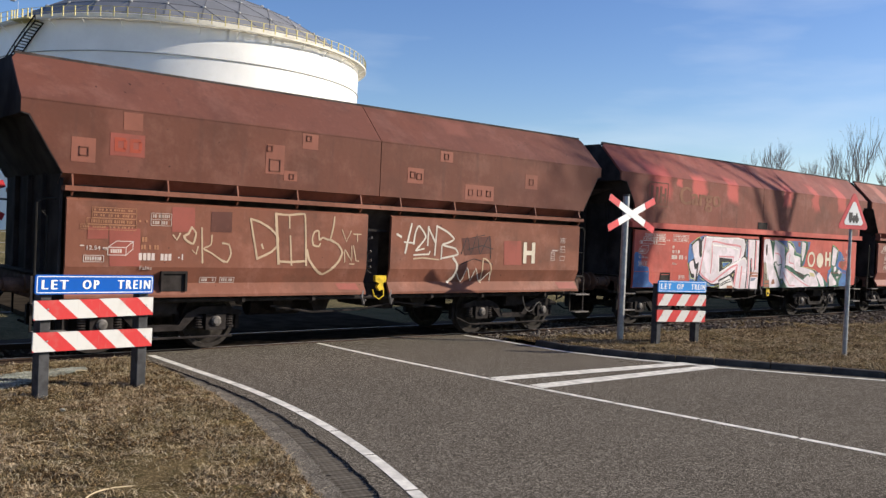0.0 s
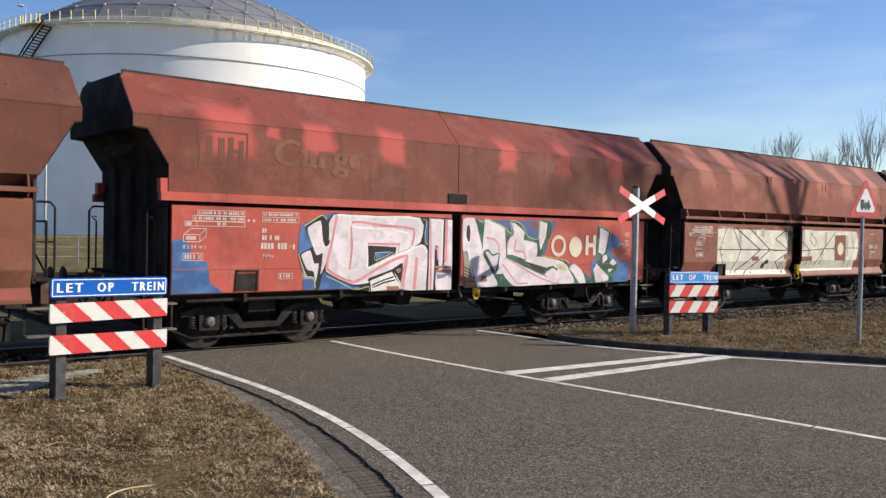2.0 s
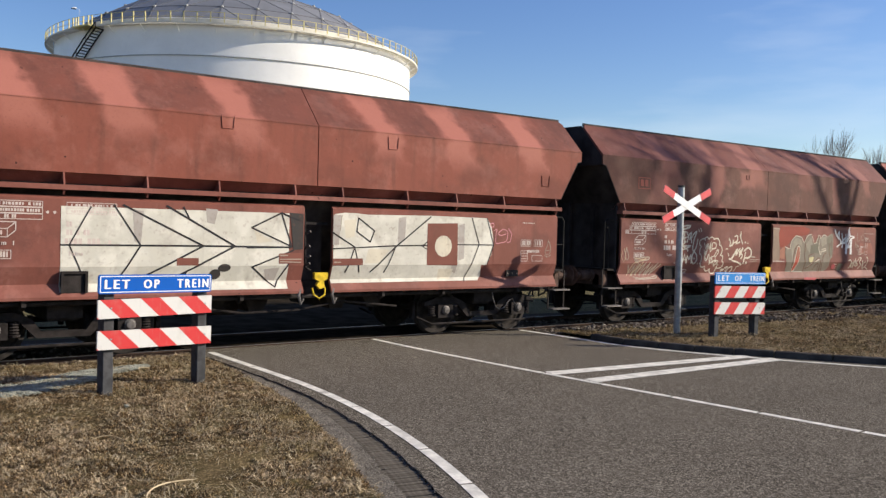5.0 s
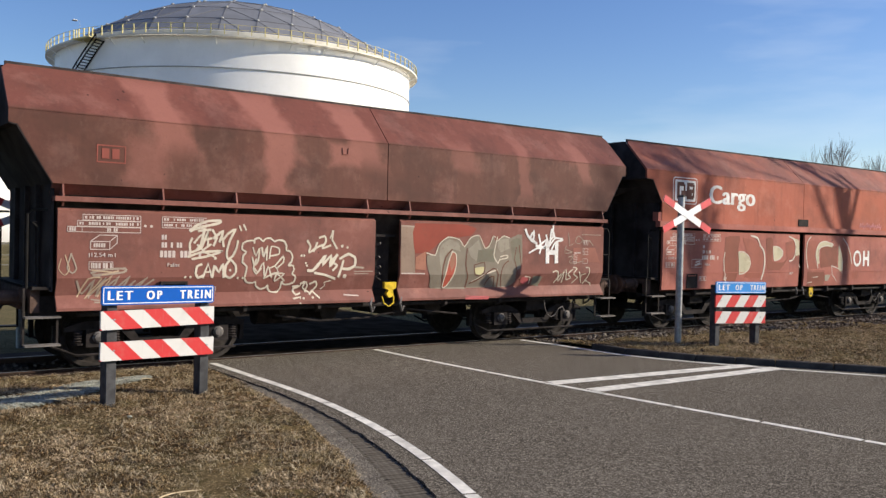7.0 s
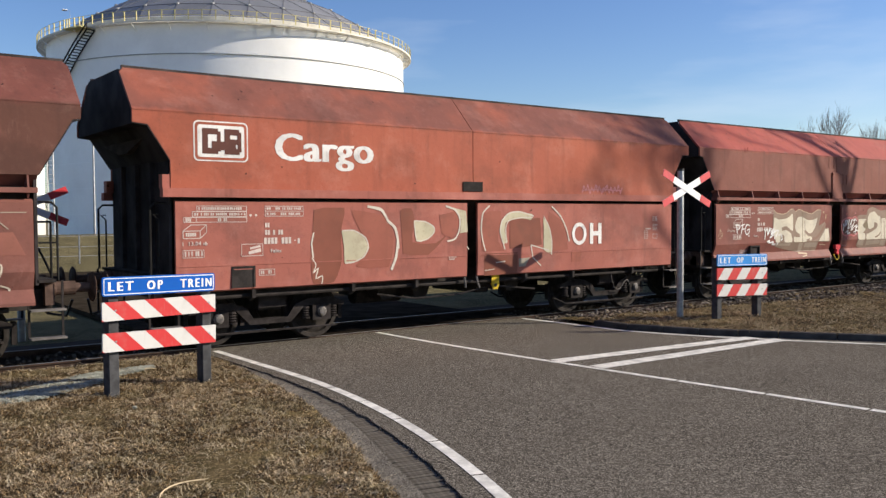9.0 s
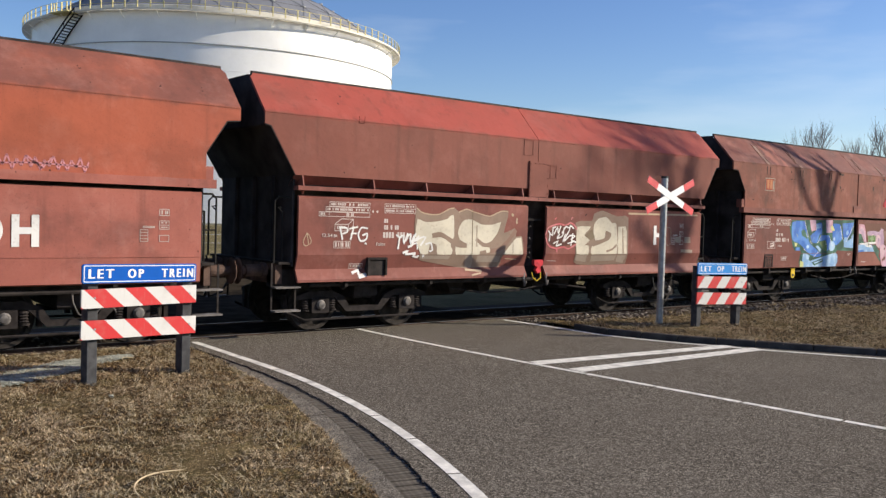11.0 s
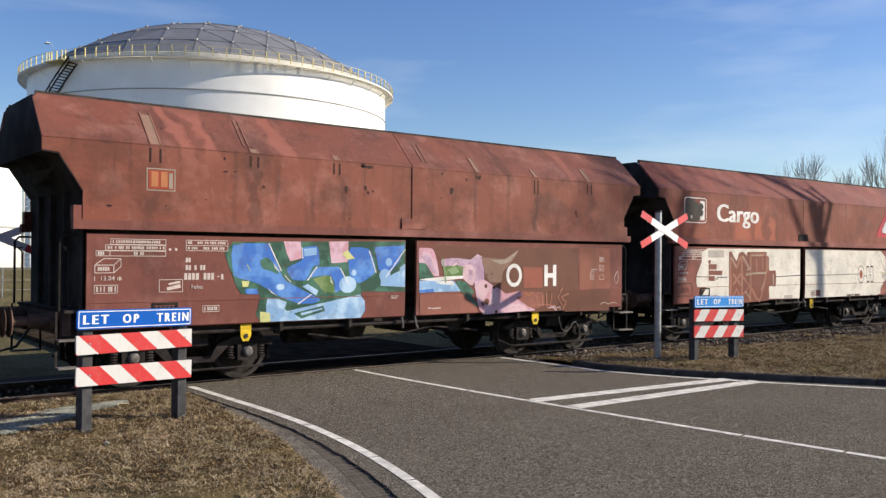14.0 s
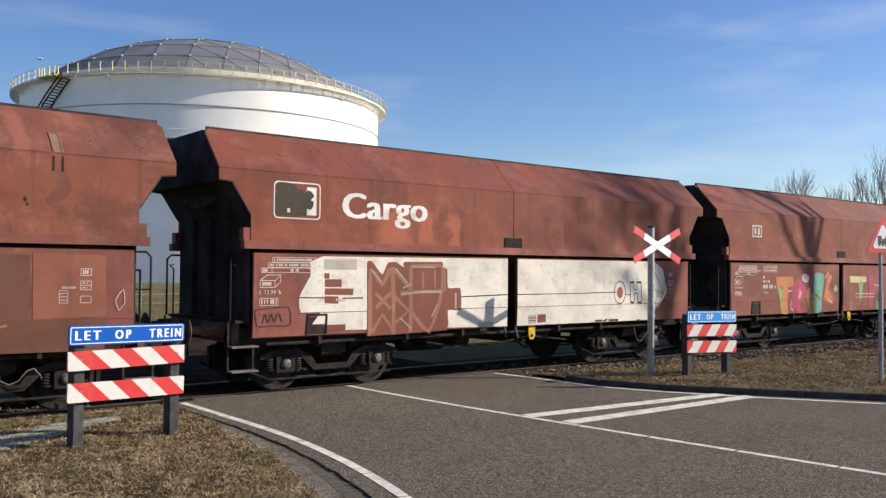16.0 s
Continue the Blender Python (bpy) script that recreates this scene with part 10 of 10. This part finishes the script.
warning_board("blue and striped crossing board on two posts in the grass", pose(3.543, 10.475, 0, 0, 0, 11.0), M["stripe_down"], (1.0, 0.1, 1.3), 0.216, (0.892, 0.524), 0.0, (-0.58, 0.645))
warning_board("blue and striped crossing board behind the kerb", pose(14.64, 10.075, 0.0, 0, 0, -3.5), M["stripe_up"], (1.0, 1.4, 1.9), 0.222, (0.828, 0.516), 0.075, (-0.6, 0.58), "sign_blue_pale")
cross_sign("red-tipped white crossing cross on a steel pole", pose(13.93, 10.78, 0, 0, 0, 0))
cross_sign("crossing cross on a pole beyond the rails", pose(3.35, 16.95, -0.28))
triangle_sign(pose(16.45, 7.55, 0, 0, 0, -15))


# ---- oil tank ----
def storage_tank():
    cx, cy, r, h = 41.6, 95.2, 19.5, 20.2
    t = thing("storage_tank", "large white cylindrical storage tank with an aluminium dome", "storage tank", at=(cx, cy, 0))
    bm = B()
    lathe(bm, [(r, -0.5), (r, h)], 128, cap=False)
    part("shell", bm, M["tank"], t, smooth=True)
    bm = B()
    for i in range(1, 8):
        lathe(bm, [(r, 2.5 * i - 0.02), (r + 0.02, 2.5 * i - 0.01), (r + 0.02, 2.5 * i + 0.01), (r, 2.5 * i + 0.02)], 128, cap=False)
    part("weld_seam", bm, M["tank"], t)
    bm = B()
    lathe(bm, [(r, 17.28), (r + 0.1, 17.29), (r + 0.1, 17.36), (r, 17.37)], 128, cap=False)
    part("stiffening_ring", bm, M["tank_shade"], t, "grey stiffening ring")
    bm = B()
    lathe(bm, [(r - 0.1, h - 0.10), (r + 0.06, h - 0.06), (r + 0.06, h + 0.06), (r - 0.1, h + 0.06)], 128, cap=False)
    lathe(bm, [(r + 0.86, h - 0.10), (r + 0.92, h - 0.10), (r + 0.92, h + 0.06), (r + 0.86, h + 0.06)], 128, cap=False)
    for i in range(880):
        box(bm, r + 0.1, r + 0.86, -0.035, 0.035, h - 0.01, h + 0.01, pose(0, 0, 0, 0, 0, i * 360 / 880))
    walkway = part("walkway", bm, M["rim"], t, "cream ring walkway of open grating")
    bm = B()
    lathe(bm, [(r - 0.02, h + 0.06), (r - 0.02, h + 0.55), (r - 0.22, h + 0.62)], 128, cap=False)
    part("edge_beam", bm, M["rim"], t, "cream edge beam round the dome")
    for z in (0.5, 0.96):
        bm = B()
        R = r + 0.86
        pts = [(R * math.cos(2 * math.pi * i / 128), R * math.sin(2 * math.pi * i / 128), h + z) for i in range(129)]
        for p, q in zip(pts, pts[1:]):
            tube(bm, p, q, 0.022, 4, cap=False)
        part("rail", bm, M["rail_yellow"], walkway)
    me = None
    for i in range(104):
        a = 2 * math.pi * i / 104
        if me is None:
            bm = B()
            box(bm, -0.045, 0.045, -0.045, 0.045, 0, 0.98)
            ob = part("post", bm, M["rail_yellow"], walkway)
            me = ob.data
        else:
            ob = new("post", me)
            ob.parent = walkway
        ob.matrix_basis = pose((r + 0.86) * math.cos(a), (r + 0.86) * math.sin(a), h, 0, 0, math.degrees(a))
    me = None
    for i in range(36):
        a = 2 * math.pi * i / 36
        bm = None
        if me is None:
            bm = B()
            prism(bm, [(r, -0.02, h - 0.75), (r + 0.8, -0.02, h - 0.2), (r + 0.8, -0.02, h - 0.12), (r, -0.02, h - 0.66)], (0, 0, 0), (0, 0.04, 0))
            ob = part("bracket", bm, M["tank"], walkway)
            me = ob.data
        else:
            ob = new("bracket", me)
            ob.parent = walkway
        ob.rotation_euler = (0, 0, a)
    # spherical dome of triangular panels on a six-sided grid
    rise, base_r, rings = 7.4, r - 0.1, 6
    ball = (base_r**2 + rise**2) / (2 * rise)

    def node(k, j):
        if k == 0:
            return Vector((0, 0, h + rise))
        a = 2 * math.pi * j / (6 * k)
        rr = base_r * k / rings
        return Vector((rr * math.cos(a), rr * math.sin(a), h + math.sqrt(ball**2 - rr**2) - ball + rise))

    tris, edges = [], set()
    for k in range(1, rings + 1):
        for s in range(6):
            for i in range(k):
                o0, o1 = s * k + i, s * k + i + 1
                n0 = s * (k - 1) + i
                tris.append(((k, o0), (k, o1 % (6 * k)), (k - 1, n0 % max(1, 6 * (k - 1)))))
                if i < k - 1:
                    tris.append(((k - 1, n0 % (6 * (k - 1))), (k, o1 % (6 * k)), (k - 1, (n0 + 1) % (6 * (k - 1)))))
    dome = tagged(new("dome"), "faceted grey aluminium dome")
    dome.parent = t
    for tri in tris:
        p = [node(*q) for q in tri]
        nrm = (p[1] - p[0]).cross(p[2] - p[0]).normalized()
        if nrm.z < 0:
            nrm = -nrm
        bm = B()
        prism(bm, p, (0, 0, 0), -nrm * 0.05)
        part("panel", bm, M["dome"], dome)
        for a, b in ((0, 1), (1, 2), (2, 0)):
            edges.add(tuple(sorted((tri[a], tri[b]))))
    bm = B()
    for a, b in sorted(edges):
        tube(bm, node(*a), node(*b), 0.04, 4, cap=False)
    part("strut", bm, M["dome_strut"], dome, "aluminium ribs between the panels")
    me = None
    for k in range(1, rings):
        for j in range(6 * k):
            if me is None:
                bm = B()
                lathe(bm, [(0.2, -0.05), (0.2, 0.08), (0.1, 0.14)], 8)
                ob = part("hub_cap", bm, M["tank_shade"], dome, "pale round hub cap")
                me = ob.data
            else:
                ob = new("hub_cap", me)
                ob.parent = dome
            ob.location = node(k, j)
    # winding stair on the side towards the track
    a0 = math.atan2(-cy, -cx)
    start = a0 - radians(40.5)
    stair = tagged(new("stair"), "dark steel stair winding down the shell")
    stair.parent = t
    me = None
    for i in range(70):
        z = h - 0.3 - i * 0.24
        a = start - i * 0.0135
        if me is None:
            bm = B()
            box(bm, r + 0.05, r + 0.95, -0.14, 0.14, -0.02, 0.02)
            ob = part("tread", bm, M["under"], stair)
            me = ob.data
        else:
            ob = new("tread", me)
            ob.parent = stair
        ob.matrix_basis = pose(0, 0, z, 0, 0, math.degrees(a))
    bm = B()
    for rr, dz in ((r + 0.05, 0), (r + 0.95, 0), (r + 0.95, 0.55)):
        pipe(bm, [(rr * math.cos(start - i * 0.0135), rr * math.sin(start - i * 0.0135), h - 0.3 - i * 0.24 + dz) for i in range(0, 70, 3)], 0.07, 4)
    for i in range(0, 70, 5):
        a, z = start - i * 0.0135, h - 0.3 - i * 0.24
        tube(bm, ((r + 0.95) * math.cos(a), (r + 0.95) * math.sin(a), z), ((r + 0.95) * math.cos(a), (r + 0.95) * math.sin(a), z + 0.55), 0.04, 4)
    part("stringer", bm, M["under"], stair)
    bm = B()
    a = start - 0.07
    box(bm, r, r + 1.3, -1.6, 0.9, h - 0.1, h + 0.02, pose(0, 0, 0, 0, 0, math.degrees(a)))
    for d in (-1.5, -0.75, 0.0, 0.75):
        box(bm, r + 1.16, r + 1.26, d, d + 0.1, h, h + 0.85, pose(0, 0, 0, 0, 0, math.degrees(a)))
    part("landing", bm, M["rail_yellow"], stair, "yellow railed landing")
    # floodlight on a thin mast by the landing
    fx, fy = 24.55 - cx, 99.4 - cy
    bm = B()
    tube(bm, (fx + 0.5, fy, h - 0.5), (fx + 0.5, fy, 24.32), 0.012, 5)
    tube(bm, (fx + 0.5, fy, 24.32), (fx, fy, 24.36), 0.012, 5)
    mast = part("lamp_mast", bm, M["galv"], t, "thin grey lamp mast")
    bm = B()
    box(bm, fx - 0.3, fx + 0.22, fy - 0.3, fy + 0.3, 24.28, 24.40)
    bmesh.ops.bevel(bm, geom=list(bm.edges), offset=0.05, segments=1, affect="EDGES")
    part("floodlight", bm, M["sign_white"], mast, "small white floodlight")


storage_tank()


# ---- dike, fence, small tank, lamp and trees beyond the track ----
bm = B()
prism(bm, [(-140, y, z) for y, z in ((36.5, -0.15), (38, 0.0), (45, 1.25), (49, 1.25), (56, -0.15))], (0, 0, 0), (360, 0, 0))
tagged(part("dike", bm, M["field"]), "low grassy earth bank in front of the tank", "dike", kind="structure")


def fence():
    f = thing("fence", "thin grey wire fence on low posts", "fence", at=(0, 39, 0.1))
    me = None
    for i in range(-8, 40):
        if me is None:
            bm = B()
            tube(bm, (0, 0, -0.1), (0, 0, 1.3), 0.03, 6)
            ob = part("post", bm, M["galv"], f)
            me = ob.data
        else:
            ob = new("post", me)
            ob.parent = f
        ob.location = (i * 2.0, 0, 0)
    for z in (0.4, 0.8, 1.25):
        bm = B()
        tube(bm, (-16, 0, z), (78, 0, z), 0.012, 4)
        part("wire", bm, M["galv"], f)


fence()


def small_tank():
    t = thing("small_tank", "small white process tank beside the large one", "storage tank", at=(9.6, 66.0, 0))
    bm = B()
    lathe(bm, [(5.0, -0.3), (5.0, 8.2), (4.2, 8.7), (0.3, 9.3)], 48)
    part("shell", bm, M["tank"], t, smooth=True)
    bm = B()
    for z in (3.6, 7.9):
        lathe(bm, [(5.0, z), (5.08, z + 0.02), (5.08, z + 0.12), (5.0, z + 0.14)], 48)
    part("band", bm, M["tank_shade"], t)
    bm = B()
    for x in (5.15, 5.55):
        tube(bm, (x, -0.6, 0), (x, -0.6, 9.3), 0.05, 5)
    for i in range(28):
        tube(bm, (5.15, -0.6, 0.4 + i * 0.32), (5.55, -0.6, 0.4 + i * 0.32), 0.03, 4)
    part("ladder", bm, M["galv"], t, "steel ladder")


small_tank()


def lamp_post(x, y):
    t = thing("lamp_post", "slender grey lamp post behind the bank", "street lamp", at=(x, y, 0))
    bm = B()
    tube(bm, (0, 0, -0.2), (0, 0, 7.0), 0.08, 8, 0.05)
    part("pole", bm, M["galv"], t)
    bm = B()
    box(bm, -0.18, 0.22, -0.12, 0.12, 6.95, 7.1)
    part("lamp_head", bm, M["galv"], t)


lamp_post(14.2, 52.0)


def bare_tree(x, y, height, spread, seed, thin=0.02, stem=0.34):
    t = thing("tree", "bare leafless roadside tree with fine upright twigs", "tree", "bare trees", at=(x, y, 0))
    rng = random.Random(seed)
    limbs, twigs = [], []

    def grow(p, d, length, r, depth):
        steps = 3
        for i in range(steps):
            d = (d + Vector((rng.uniform(-1, 1), rng.uniform(-1, 1), rng.uniform(0.2, 1.0))) * 0.13).normalized()
            q = p + d * length / steps
            (limbs if depth < 2 else twigs).append((p.copy(), q.copy(), r * (1 - 0.25 * i / steps), r * (1 - 0.25 * (i + 1) / steps)))
            p = q
        if depth >= 4:
            return
        for _ in range(4 if depth else 7):
            side = Vector((rng.uniform(-1, 1), rng.uniform(-1, 1), rng.uniform(0.1, 0.6))).normalized()
            reach = length if depth else height * 0.34
            grow(p - d * reach * rng.uniform(0, 0.45), (d * 0.9 + side * spread).normalized(), reach * rng.uniform(0.55, 0.8), r * 0.55, depth + 1)

    grow(Vector((0, 0, 0)), Vector((0, 0, 1)), height * stem, height * 0.013, 0)
    bm = B()
    for p, q, a, b in limbs:
        tube(bm, p, q, a, 6, b, cap=False)
    part("trunk", bm, M["bark"], t)
    verts, faces = [], []
    for p, q, a, b in twigs:
        k = len(verts)
        a, b = max(a * 0.5, thin), max(b * 0.5, thin * 0.8)
        for c, rad in ((p, a), (q, b)):
            verts += [c + Vector((rad, 0, 0)), c + Vector((-rad * 0.5, rad * 0.87, 0)), c + Vector((-rad * 0.5, -rad * 0.87, 0))]
        faces += [(k, k + 1, k + 4, k + 3), (k + 1, k + 2, k + 5, k + 4), (k + 2, k, k + 3, k + 5)]
    from_arrays("crown", verts, faces, M["bark"], t)


def polar(az, d):
    return d * math.sin(radians(az)), d * math.cos(radians(az))


for az, d, hgt, spr, seed in ((61.2, 160, 24.5, 0.34, 1), (63.6, 165, 21.5, 0.3, 2), (65.5, 150, 24.5, 0.36, 3), (67.3, 150, 21, 0.36, 4), (69.5, 160, 20, 0.36, 5)):
    bare_tree(*polar(az, d), hgt, spr, seed, 0.007)
# roadside trees whose twigs throw shade on the passing wagons
for x, y, hgt, seed in ((32.4, 3.3, 11.9, 9), (36.6, 4.0, 11.2, 11)):
    bare_tree(x, y, hgt, 0.46, seed, 0.010, 0.96)


# ---- what moves ----
POSITIONS = [9.249, 3.565, -2.033, -7.548, -13.041, -18.568, -24.131, -29.685, -35.194, -40.657, -46.086, -51.473, -56.794, -62.046, -67.261, -72.48, -77.708]


def train_x(t):
    """Where the middle of the first whole wagon stands, by a smooth curve through whole seconds."""
    i = min(int(t), 15)
    p = [POSITIONS[j] if 0 <= j < 17 else None for j in (i - 1, i, i + 1, i + 2)]
    if p[0] is None:
        p[0] = 2 * p[1] - p[2]
    if p[3] is None:
        p[3] = 2 * p[2] - p[1]
    u = t - i
    return 0.5 * (2 * p[1] + (p[2] - p[0]) * u + (2 * p[0] - 5 * p[1] + 4 * p[2] - p[3]) * u**2 + (3 * p[1] - p[0] - 3 * p[2] + p[3]) * u**3)


# small surges and lags of the train against that curve, in metres
SURGE = {0.5: 0.04, 1.0: 0.06, 1.5: 0.02, 2.0: -0.05, 2.5: -0.07, 3.0: -0.12, 5.5: -0.08, 7.0: -0.17, 8.5: -0.03, 9.0: -0.19, 11.5: 0.0, 12.0: 0.18, 12.5: 0.15, 13.0: 0.11, 13.5: 0.07, 14.0: 0.01, 14.5: -0.03, 15.0: -0.09, 15.5: -0.12, 16.0: -0.06}


def motions():
    half = [i * 0.5 for i in range(33)]
    tenth = [i * 0.1 for i in range(161)]
    for wagon, at in TRAIN:
        walk(wagon, [(t, pose(train_x(t) + SURGE.get(t, 0.0) + at, TRACK_Y, RAIL_Z)) for t in half])
    for wheel, x, r in WHEELS:
        walk(wheel, [(t, pose(x, 0, r, 0, math.degrees((train_x(t) - train_x(0)) / r), 0)) for t in tenth])


motions()
